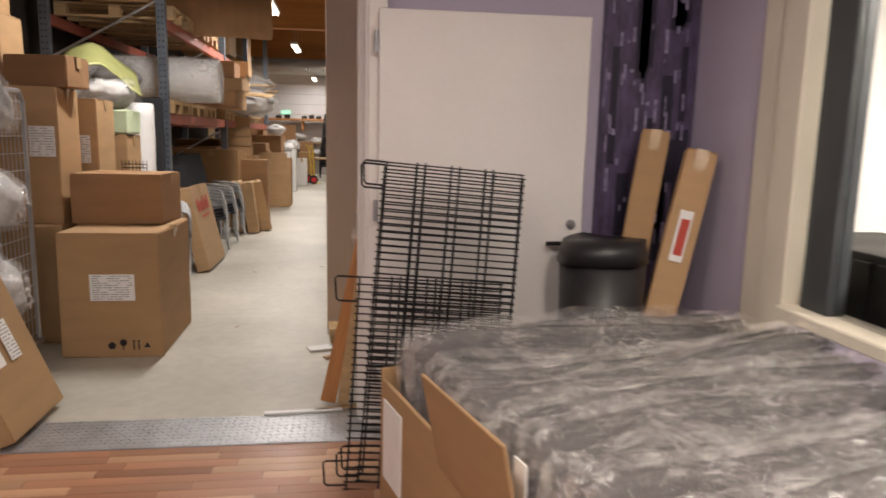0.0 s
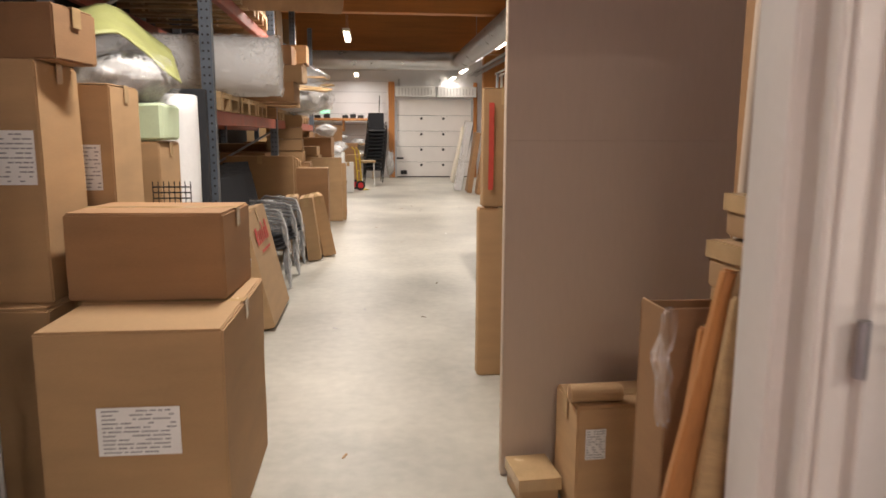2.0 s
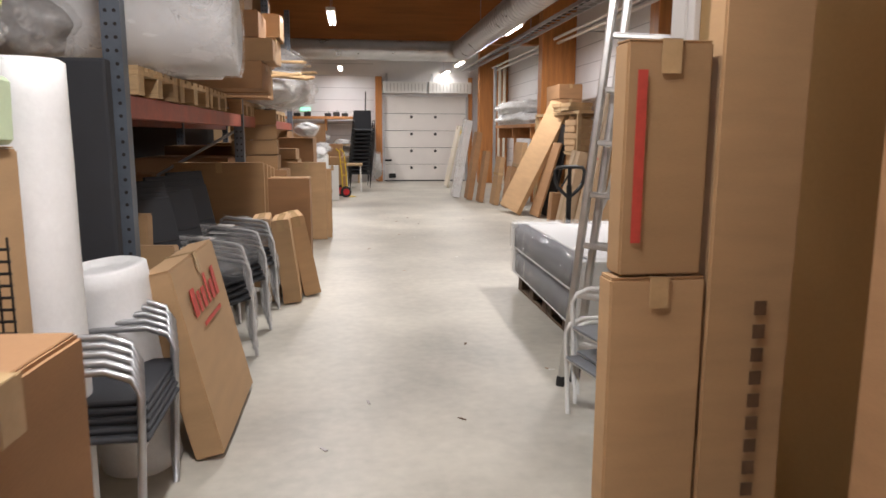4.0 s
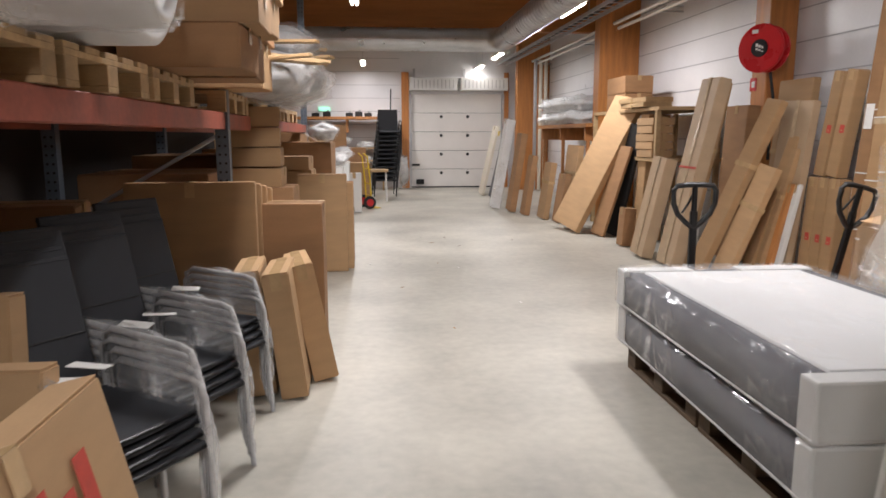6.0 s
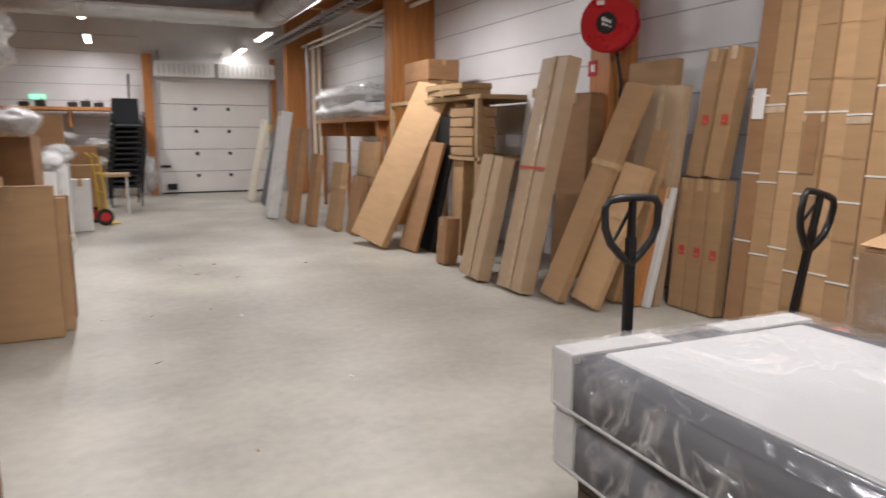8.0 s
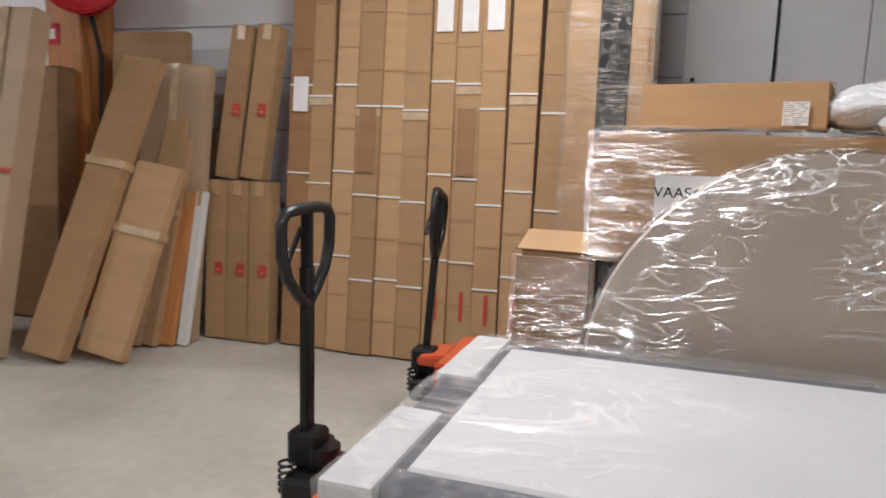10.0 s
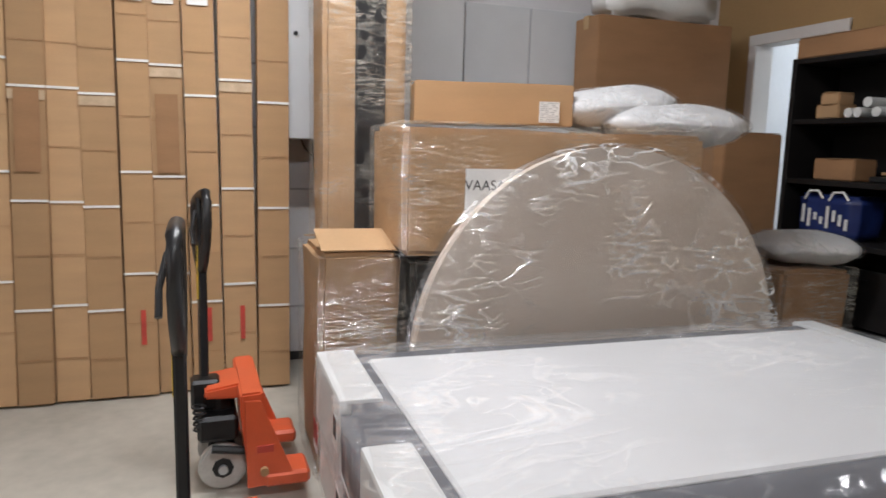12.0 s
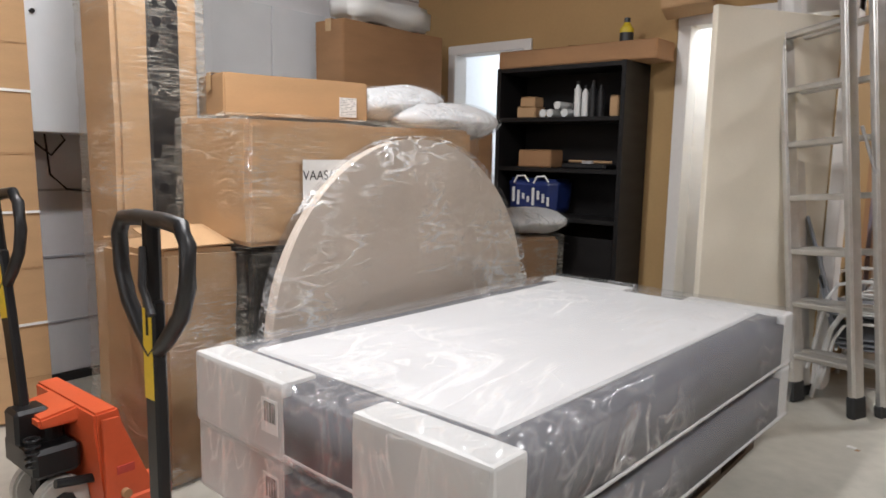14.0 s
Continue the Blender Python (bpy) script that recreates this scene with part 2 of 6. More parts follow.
LACQUER = material("white_powder_coat", (0.72, 0.72, 0.7), 0.35, var=0.05)
CABINET = material("pale_grey_steel_cabinet", (0.62, 0.64, 0.66), 0.4, var=0.03, bump=0.02)
FILM = film_material("clear_plastic_film", 1.2, scale=4.0, haze=0.03, glint_paint=0.6, stretch=(1, 0.45, 1.3), bump=1.0, rough=0.14, cap=0.06, tilt=-0.6)
FILM_BED = film_material("mattress_cover_film", 1.1, scale=2.2, haze=0.05, glint_paint=0.12, stretch=(1.2, 0.7, 0.6), bump=0.8, rough=0.13, cap=0.08)
FILM_THICK = film_material("crumpled_plastic_film", 1.3, scale=5, haze=0.06, glint_paint=0.5, bump=1.0, rough=0.12, cap=0.13)
FILM_GLINT = film_material("shiny_wrinkled_film", 2.4, scale=10, haze=0.015, glint_paint=0.14, stretch=(0.8, 2.4, 2.2), bump=1.0, rough=0.1, cap=0.4)
STRETCH = film_material("stretch_wrap_film", 1.2, tint=(0.75, 0.71, 0.62), scale=5, haze=0.02, glint_paint=0.45, stretch=(0.6, 0.6, 7), bump=1.0, rough=0.17, cap=0.04)
TUBE_GLOW = glow("lit_fluorescent_tube", (1.0, 0.93, 0.82), 14)
GLASS = bpy.data.materials.new("clear_glass")
GLASS.use_nodes = True
GLASS.node_tree.nodes["Principled BSDF"].inputs["Transmission Weight"].default_value = 1
GLASS.node_tree.nodes["Principled BSDF"].inputs["Roughness"].default_value = 0.02
GLASS.node_tree.nodes["Principled BSDF"].inputs["IOR"].default_value = 1.1


# ---- building blocks ----
def from_bm(name, bm, mat, smooth=False):
    me = bpy.data.meshes.new(name)
    bm.to_mesh(me)
    bm.free()
    for m in (mat if isinstance(mat, (list, tuple)) else [mat]):
        me.materials.append(m)
    if smooth:
        for p in me.polygons:
            p.use_smooth = True
    return me


def part(name, bm, mat, parent, label="", smooth=False, m=None):
    """Links a bmesh as one mesh object under a thing or a part."""
    ob = new(name, from_bm(name, bm, mat, smooth))
    ob.parent = parent
    if m is not None:
        ob.matrix_local = m
    if label:
        ob["label"] = label
    return ob


def thing(name, label, category, m, group="", kind=""):
    ob = new(name)
    ob.empty_display_size = 0.1
    ob.matrix_basis = m
    return tagged(ob, label, category, group, kind)


def structure(name, bm, mat, label, category="", smooth=False):
    ob = new(name, from_bm(name, bm, mat, smooth))
    return tagged(ob, label, category or "setting", kind="structure")


def box(x0, y0, z0, x1, y1, z1, bevel=0.0, bm=None, seg=1):
    """A box from corner to corner, with worn edges if bevel is given; added to bm."""
    out = bm or bmesh.new()
    b = bmesh.new()
    bmesh.ops.create_cube(b, size=1, matrix=Matrix.LocRotScale(((x0 + x1) / 2, (y0 + y1) / 2, (z0 + z1) / 2), None, (x1 - x0, y1 - y0, z1 - z0)))
    if bevel:
        bmesh.ops.bevel(b, geom=b.edges[:], offset=bevel, segments=seg, profile=0.6, affect="EDGES")
    me = bpy.data.meshes.new("tmp")
    b.to_mesh(me)
    b.free()
    out.from_mesh(me)
    bpy.data.meshes.remove(me)
    return out


def moved(bm, m):
    bmesh.ops.transform(bm, matrix=m, verts=bm.verts[:])
    return bm


def merge(dst, src, m=None):
    me = bpy.data.meshes.new("tmp")
    if m is not None:
        moved(src, m)
    src.to_mesh(me)
    src.free()
    dst.from_mesh(me)
    bpy.data.meshes.remove(me)
    return dst


def rod(points, r, sides=8, bm=None, closed=False):
    """A round bar through the points."""
    out = bm or bmesh.new()
    pts = [Vector(p) for p in points]
    n = len(pts)
    rings = []
    ref = Vector((0.123, 0.345, 0.93)).normalized()
    for i, p in enumerate(pts):
        a = pts[i - 1] if (i > 0 or closed) else p
        b = pts[(i + 1) % n] if (i < n - 1 or closed) else p
        t = (b - a).normalized()
        if abs(t.dot(ref)) > 0.98:
            ref2 = Vector((1, 0.1, 0))
        else:
            ref2 = ref
        u = t.cross(ref2).normalized()
        v = t.cross(u)
        rings.append([out.verts.new(p + (u * math.cos(k * math.tau / sides) + v * math.sin(k * math.tau / sides)) * r) for k in range(sides)])
    for i in range(n if closed else n - 1):
        a, b = rings[i], rings[(i + 1) % n]
        for k in range(sides):
            out.faces.new((a[k], a[(k + 1) % sides], b[(k + 1) % sides], b[k]))
    if not closed:
        out.faces.new(rings[0])
        out.faces.new(rings[-1][::-1])
    return out


def cyl(r, h, seg=24, r2=None, bm=None, m=None, bevel=0.0):
    """An upright cylinder from z = 0 to h."""
    b = bmesh.new()
    bmesh.ops.create_cone(b, cap_ends=True, segments=seg, radius1=r, radius2=r if r2 is None else r2, depth=h, matrix=Matrix.Translation((0, 0, h / 2)))
    if bevel:
        bmesh.ops.bevel(b, geom=[e for e in b.edges if abs(e.verts[0].co.z - e.verts[1].co.z) < 1e-5], offset=bevel, segments=2, affect="EDGES")
    if m is not None:
        moved(b, m)
    if bm is None:
        return b
    return merge(bm, b)


def rough_up(bm, amount, scale=3.0, seed=0.0):
    """Pushes the vertices about a little, so that edges are not dead straight."""
    for v in bm.verts:
        p = v.co * scale + Vector((seed, seed * 1.7, -seed))
        v.co += noise.noise_vector(p) * amount
    return bm


def grid_box(w, d, h, cuts=6, bevel=0.02):
    """A box with subdivided faces, base centred at the origin."""
    b = bmesh.new()
    bmesh.ops.create_cube(b, size=1, matrix=Matrix.LocRotScale((0, 0, h / 2), None, (w, d, h)))
    if bevel:
        bmesh.ops.bevel(b, geom=b.edges[:], offset=bevel, segments=2, affect="EDGES")
    bmesh.ops.subdivide_edges(b, edges=[e for e in b.edges if e.calc_length() > max(w, d, h) / (cuts + 1)], cuts=cuts, use_grid_fill=True)
    return b


def text_bm(words, size):
    """Flat lettering, centred, in the x-z plane, facing -y."""
    cu = bpy.data.curves.new("lettering", "FONT")
    cu.body, cu.size, cu.align_x, cu.align_y = words, size, "CENTER", "CENTER"
    ob = bpy.data.objects.new("lettering", cu)
    me = bpy.data.meshes.new_from_object(ob)
    b = bmesh.new()
    b.from_mesh(me)
    bpy.data.meshes.remove(me)
    bpy.data.objects.remove(ob)
    bpy.data.curves.remove(cu)
    return moved(b, Matrix.Rotation(radians(90), 4, "X"))


CARTON_N = [0]


def label_part(parent, x, z, w, h, y=-0.003, lines=11, name="shipping_label"):
    """A white label with plain bars of print, on the face that looks to -y."""
    b = box(x - w / 2, y - 0.0015, z - h / 2, x + w / 2, y, z + h / 2)
    lab = part(name, b, PAPER, parent, "white paper shipping label with printed lines")
    p = bmesh.new()
    rng = random.Random(int(w * 1000 + z * 777))
    for i in range(lines):
        zz = z + h / 2 - h * (i + 0.8) / (lines + 0.6)
        x0 = x - w * 0.44
        while x0 < x + w * 0.4:
            lw = rng.uniform(0.03, 0.22) * w
            x1 = min(x0 + lw, x + w * 0.45)
            box(x0, y - 0.0025, zz - h * 0.014, x1, y - 0.0015, zz + h * 0.014, bm=p)
            x0 = x1 + rng.choice((0.03, 0.03, 0.2)) * w
    part("print", p, INK_GREY, lab)["kind"] = "stuff"
    return lab


def carton(w, d, h, m, label, mat=None, tape=True, group="", seams=True, labels=(), edge=0.006, category="carton", film=False, vtape=False, name="cardboard_box"):
    """A closed corrugated carton: body w wide (x), d deep (y), h high, its front-bottom edge's middle at the origin, with its top flaps
    and tape as parts. labels: (x, z, width, height) on the front."""
    CARTON_N[0] += 1
    t = thing(name, label, category, m, group)
    mt = mat or CARD
    b = bmesh.new()
    bmesh.ops.create_cube(b, size=1, matrix=Matrix.LocRotScale((0, d / 2, h / 2), None, (w, d, h)))
    bmesh.ops.bevel(b, geom=b.edges[:], offset=edge, segments=2, affect="EDGES")
    bmesh.ops.subdivide_edges(b, edges=[e for e in b.edges if e.calc_length() > 0.22], cuts=3, use_grid_fill=True)
    rough_up(b, min(0.006, 0.02 * min(w, d, h)), 2.6, CARTON_N[0] * 1.37)
    part("body", b, mt, t)
    if seams and w > 0.25 and d > 0.2:
        f = bmesh.new()
        box(-w / 2 + 0.008, 0.008, h + 0.001, w / 2 - 0.008, d / 2 - 0.003, h + 0.006, bm=f, bevel=0.002)
        part("flap", f, mt, t)
        f = bmesh.new()
        box(-w / 2 + 0.008, d / 2 + 0.003, h + 0.001, w / 2 - 0.008, d - 0.008, h + 0.006, bm=f, bevel=0.002)
        part("flap", f, mt, t)
    if tape:
        f = bmesh.new()
        if w > 0.25 and d > 0.2:
            box(-w / 2 - 0.004, d / 2 - 0.028, h + 0.0062, w / 2 + 0.004, d / 2 + 0.028, h + 0.0075, bm=f)
            box(-w / 2 - 0.0075, d / 2 - 0.028, h - 0.07, -w / 2 - 0.0058, d / 2 + 0.028, h + 0.0075, bm=f)
            box(w / 2 + 0.0058, d / 2 - 0.028, h - 0.07, w / 2 + 0.0075, d / 2 + 0.028, h + 0.0075, bm=f)
        else:
            box(-w / 2 - 0.0075, -0.0075, h * 0.62, w / 2 + 0.0075, d + 0.0075, h * 0.62 + 0.05, bm=f)
        part("tape", f, TAPE, t, "glossy brown packing tape")
    if not tape and not seams:
        f = bmesh.new()
        k = min(0.03, w * 0.2)
        box(-k, -0.0078, h - 0.09, k, -0.0062, h + 0.0078, bm=f)
        box(-k, -0.0078, h + 0.0062, k, d + 0.0078, h + 0.0078, bm=f)
        part("end_tape", f, TAPE, t, "strip of packing tape over the end")
        f = box(-w / 2 + 0.004, 0.004, h + 0.001, w / 2 - 0.004, d - 0.004, h + 0.0055, 0.001)
        part("end_flap", f, mt, t)
    if vtape:
        f = bmesh.new()
        box(-0.03, -0.0085, 0.01, 0.03, -0.0065, h + 0.008, bm=f)
        box(-0.03, -0.0085, h + 0.0075, 0.03, d, h + 0.009, bm=f)
        part("seam_tape", f, TAPE_CLEAR, t, "clear glossy seam tape")
    for x, z, lw, lh in labels:
        label_part(t, x, z, lw, lh, y=-0.008)
    if film:
        b = grid_box(w + 0.03, d + 0.03, h + 0.02, 5, 0.02)
        rough_up(b, 0.012, 7, CARTON_N[0] * 2.1)
        moved(b, Matrix.Translation((0, d / 2, 0.002)))
        part("stretch_wrap", b, STRETCH, t, "clear stretch wrap", smooth=True)
    return t


def leaning(x, y, toward, lean, side=0.0, d=0.0, w=0.0):
    """The pose of a piece of depth d on the floor at (x, y) (its front-bottom edge), whose top leans by lean degrees toward the compass
    yaw `toward` (0 is +y) and by side degrees sideways in its own plane."""
    lift = d * math.sin(radians(lean)) if lean > 0 else 0
    lift += w / 2 * abs(math.sin(radians(side)))
    return pose(x, y, lift + 0.003, 0, 0, toward) @ Matrix.Rotation(radians(side), 4, "Y") @ Matrix.Rotation(radians(-lean), 4, "X")

# ---- the place ----
HALL_W, HALL_E, HALL_N, HALL_TOP = -3.6, 3.78, 25.25, 4.75
DOOR_S, DOOR_N = 2.2, 2.42          # the wall with the doorway, between shop and store
STORE_E, BACK_S = 0.64, 6.42         # the passage's east wall, and the fibreboard wall that looks north

structure("floor", box(HALL_W - 0.3, 2.36, -0.15, HALL_E + 0.3, HALL_N + 0.3, 0), CONCRETE, "pale grey painted concrete warehouse floor", "floor")
structure("floor_shop_base", box(-4.2, -4.2, -0.15, 5.0, 2.36, -0.012), GREY_WALL, "screed under the laminate floor", "floor")


def wall(name, x0, y0, x1, y1, z0, z1, mat, label):
    return structure(name, box(x0, y0, z0, x1, y1, z1), mat, label, "wall")


wall("wall_west", HALL_W - 0.2, 2.33, HALL_W, HALL_N, 0, HALL_TOP, FIBREBOARD, "brown fibreboard warehouse wall behind the racking")
wall("wall_east", HALL_E, 4.0, HALL_E + 0.2, HALL_N, 0, HALL_TOP, SIDING, "white horizontal sandwich panel wall")
GX0, GX1, GZ = 0.03, 2.72, 2.62
wall("wall_north_left", HALL_W - 0.2, HALL_N, GX0, HALL_N + 0.2, 0, HALL_TOP, SIDING, "white sandwich panel wall beside the gate")
wall("wall_north_right", GX1, HALL_N, HALL_E + 0.2, HALL_N + 0.2, 0, HALL_TOP, SIDING, "white sandwich panel wall beside the gate")
wall("wall_north_top", GX0, HALL_N, GX1, HALL_N + 0.2, GZ, HALL_TOP, SIDING, "white sandwich panel wall above the gate")
PASS_E, JOG = 1.3, 5.5             # the passage is wider as far as the jog
wall("wall_passage_east", PASS_E, DOOR_N, PASS_E + 0.12, JOG, 0, HALL_TOP, FIBREBOARD, "brown fibreboard passage wall")
wall("wall_passage_jog", STORE_E, JOG, PASS_E + 0.12, JOG + 0.1, 0, HALL_TOP, FIBREBOARD, "brown fibreboard wall behind stacked chairs")
wall("wall_passage_end", STORE_E, JOG + 0.1, STORE_E + 0.12, BACK_S - 0.12, 0, HALL_TOP, FIBREBOARD, "brown fibreboard passage wall")
# fibreboard wall with two door openings: washroom 0.66..1.54, side room 2.72..3.42
for nm, x0, x1, z0 in (("wall_back_a", STORE_E, 0.66, 0), ("wall_back_b", 1.54, 2.72, 0), ("wall_back_c", 3.42, HALL_E, 0),
                       ("wall_back_top_a", 0.66, 1.54, 2.1), ("wall_back_top_b", 2.72, 3.42, 2.07)):
    wall(nm, x0, BACK_S - 0.12, x1, BACK_S, z0, HALL_TOP, FIBREBOARD, "brown fibreboard partition wall")
wall("wall_washroom_back", STORE_E + 0.12, JOG + 0.1, 2.1, JOG + 0.15, 0, 2.6, WHITE, "white washroom wall seen through the door")
wall("wall_side_room_back", 2.1, 4.4, HALL_E, 4.5, 0, 2.6, WHITE, "white room wall seen through the door")
wall("wall_rooms_divider", 2.1, 4.5, 2.2, BACK_S - 0.12, 0, 2.6, SIDING, "white divider wall between the small rooms")
wall("ceiling_washroom", STORE_E + 0.12, JOG + 0.1, 2.1, BACK_S - 0.12, 2.6, 2.7, WHITE, "white ceiling of the washroom")
wall("ceiling_side_room", 2.1, 4.4, HALL_E, BACK_S - 0.12, 2.6, 2.7, WHITE, "white ceiling of the side room")
structure("ceiling", box(HALL_W - 0.2, 2.1, HALL_TOP, HALL_E + 0.2, HALL_N + 0.2, HALL_TOP + 0.1), material("grey_roof_deck", (0.3, 0.31, 0.33), 0.5, 0.3, var=0.08), "grey corrugated steel roof deck", "ceiling")

# doorway wall: opening from -2.35 to 0.0, 2.12 high
wall("wall_doorway_left", -4.2, DOOR_S, -2.35, DOOR_N, 0, HALL_TOP, LILAC, "painted wall beside the doorway")
wall("wall_doorway_right", 0.06, DOOR_S + 0.09, 1.72, DOOR_N, 0, HALL_TOP, LILAC, "pale lilac wall behind the open door")
wall("wall_doorway_top", -2.35, DOOR_S, 0.06, DOOR_N, 2.16, HALL_TOP, LILAC, "painted wall above the doorway")
# shop
wall("wall_shop_west", -4.3, -4.2, -4.2, DOOR_S, -0.1, 2.9, LILAC, "lilac shop wall")
wall("wall_shop_south", -4.2, -4.3, 5.0, -4.2, -0.1, 2.9, LILAC, "lilac shop wall behind the visitor")
wall("wall_shop_east", 1.66, 1.67, 1.78, DOOR_S + 0.085, -0.01, 2.9, LILAC, "pale lilac wall beside the office window")
wall("wall_office_low", 1.68, -4.2, 1.78, 1.36, -0.01, 0.78, LILAC, "low wall under the office window")
wall("wall_office_back", 4.9, -4.2, 5.0, 2.2, -0.01, 2.9, WHITE, "white office back wall")
wall("wall_office_north", 1.78, 2.2, 5.0, 2.28, -0.01, 2.9, WHITE, "white office wall")
structure("ceiling_shop", box(-4.3, -4.3, 2.75, 5.0, DOOR_S, 2.85), WHITE, "white shop ceiling", "ceiling")

# office window frame
wf = thing("window_1", "cream wooden frame of the interior office window", "window", pose(1.66, 1.46, 0), kind="structure")
part("window_frame", box(-0.03, -0.1, -0.01, 0.12, 0.06, 2.75, 0.006), CREAM, wf)
part("architrave", box(-0.018, 0.06, -0.01, 0.12, 0.21, 2.75, 0.004), CREAM, wf)
part("window_sill", box(-0.06, -5.0, 0.765, 0.13, -0.1, 0.815, 0.006), CREAM, wf)
part("window_frame", box(0.02, -0.3, 0.815, 0.1, -0.14, 2.6, 0.004), CARBON, wf, "dark inner frame strip")
part("pane", box(0.05, -4.9, 0.815, 0.056, -0.3, 2.6), GLASS, wf)
wf.children[-1].visible_shadow = False

# doorway jamb
jm = thing("door_frame", "white painted wooden door frame of the wide doorway", "door frame", pose(0, 0, 0), kind="structure")
b = box(-0.015, DOOR_S - 0.02, 0, 0.065, DOOR_N + 0.02, 2.16, 0.006)
box(-0.045, DOOR_S + 0.06, 0, -0.005, DOOR_S + 0.14, 2.16, 0.006, bm=b)
box(0.0, DOOR_S - 0.035, 0, 0.09, DOOR_S - 0.015, 2.2, 0.005, bm=b)
part("jamb", b, WHITE, jm)
b = box(-2.36, DOOR_S - 0.02, 0, -2.3, DOOR_N + 0.02, 2.16, 0.006)
part("jamb", b, WHITE, jm)
part("lintel", box(-2.36, DOOR_S - 0.03, 2.12, 0.09, DOOR_N + 0.02, 2.19, 0.006), WHITE, jm)

# white door leaf, swung open against the wall
dl = thing("door_1", "open white painted door leaf with black handle", "door", pose(0.05, DOOR_S - 0.02, 0, 0, 0, -0.5), kind="structure")
part("leaf", box(0, -0.045, 0.01, 1.0, 0, 2.02, 0.004), WHITE, dl)
for hz in (0.25, 1.05, 1.82):
    part("hinge", cyl(0.011, 0.1, 10, m=pose(-0.012, -0.05, hz)), GALV, dl)
hb = cyl(0.026, 0.012, 16, m=pose(0.94, -0.045, 0.95, 90))
rod([(0.94, -0.05, 0.95), (0.94, -0.09, 0.95), (0.81, -0.095, 0.95)], 0.011, 8, hb)
part("door_handle", hb, BLACK, dl, "black lever handle")
part("lock", cyl(0.024, 0.012, 16, m=pose(0.94, -0.045, 1.04, 90)), CHROME, dl, "round lock plate")

# chequer plate threshold
tp = structure("threshold_plate", box(-2.3, 2.02, -0.01, -0.02, 2.36, 0.006, 0.003), GALV, "worn chequer-plate steel door threshold", "threshold")
b = bmesh.new()
for i in range(70):
    for j in range(9):
        cx, cy = -2.28 + i * 0.0325, 2.04 + j * 0.037
        merge(b, box(-0.011, -0.0035, 0, 0.011, 0.0035, 0.0025), pose(cx, cy, 0.006, 0, 0, 45 if (i + j) % 2 else -45))
tr = part("raised_tread", b, GALV, tp)
tr["kind"] = "stuff"

# corrugated roof, timber beams and far details
b = bmesh.new()
y = 2.5
while y < HALL_N - 0.2:
    box(HALL_W, y, HALL_TOP - 0.06, HALL_E, y + 0.12, HALL_TOP + 0.01, bm=b)
    y += 0.25
structure("roof_ribs", b, GALV, "galvanised corrugated roof ribs", "ceiling")
for by in (8.0, 13.6, 19.55):
    structure("timber_beam", box(HALL_W, by, 3.52, HALL_E, by + 0.22, 4.66, 0.008), GLULAM_X, "deep orange glulam roof beam across the hall", "beam")

# siding joints
b = bmesh.new()
for k in range(12):
    z = 0.33 + k * 0.36
    box(HALL_E - 0.006, 6.4, z, HALL_E - 0.0005, HALL_N, z + 0.012, bm=b)
structure("siding_joints_east", b, JOINT, "grey horizontal joints of the white wall panels", "trim")
b = bmesh.new()
for k in range(12):
    z = 0.33 + k * 0.36
    box(HALL_W, HALL_N - 0.006, z, GX0 - 0.25, HALL_N - 0.0005, z + 0.012, bm=b)
structure("siding_joints_north", b, JOINT, "grey horizontal joints of the white wall panels", "trim")

for cx0, cy0, cw in ((3.05, 17.75, 0.42), (3.44, 12.98, 0.42), (2.9, 24.2, 0.4)):
    structure("timber_column", box(cx0, cy0, 0, HALL_E - 0.007, cy0 + cw * 0.75, HALL_TOP, 0.01), GLULAM, "orange glulam timber column against the white wall", "column")

# industrial gate
gt = thing("gate", "white sectional industrial gate with small round fixings", "gate", pose(GX0, HALL_N + 0.02, 0), kind="structure")
GW = GX1 - GX0
for k in range(5):
    part("panel", box(0, 0, 0.004 + k * GZ / 5, GW, 0.06, (k + 1) * GZ / 5 - 0.006, 0.008), WHITE, gt)
b = bmesh.new()
for fx in (0.34, 0.62):
    for k in range(4):
        cyl(0.045, 0.03, 12, bm=b, m=pose(fx * GW, 0.01, 0.42 + k * GZ / 5, 90))
part("fixing", b, BLACK_PL, gt, "black round fixings")
part("seal", box(0, -0.02, 0, GW, 0.0, 0.035), RUBBER, gt)
b = box(0.06, -0.04, 0.62, 0.3, -0.002, 0.68, 0.005)
box(0.2, -0.06, 0.1, 0.42, -0.004, 0.24, 0.01, bm=b)
part("latch", b, BLACK, gt, "black gate latch and fitting")
for x0, x1 in ((-0.2, 0.0), (GW, GW + 0.12)):
    structure("gate_post", box(GX0 + x0, HALL_N - 0.14, 0, GX0 + x1, HALL_N - 0.002, 3.2, 0.006), GLULAM, "orange timber post beside the gate", "post")
structure("gate_rail", box(GX0, HALL_N - 0.1, 0, GX0 + 0.07, HALL_N - 0.002, GZ, 0.004), GALV, "galvanised gate guide rail", "rail")
structure("gate_rail_far", box(GX1 - 0.07, HALL_N - 0.1, 0, GX1, HALL_N - 0.002, GZ, 0.004), GALV, "galvanised gate guide rail", "rail")

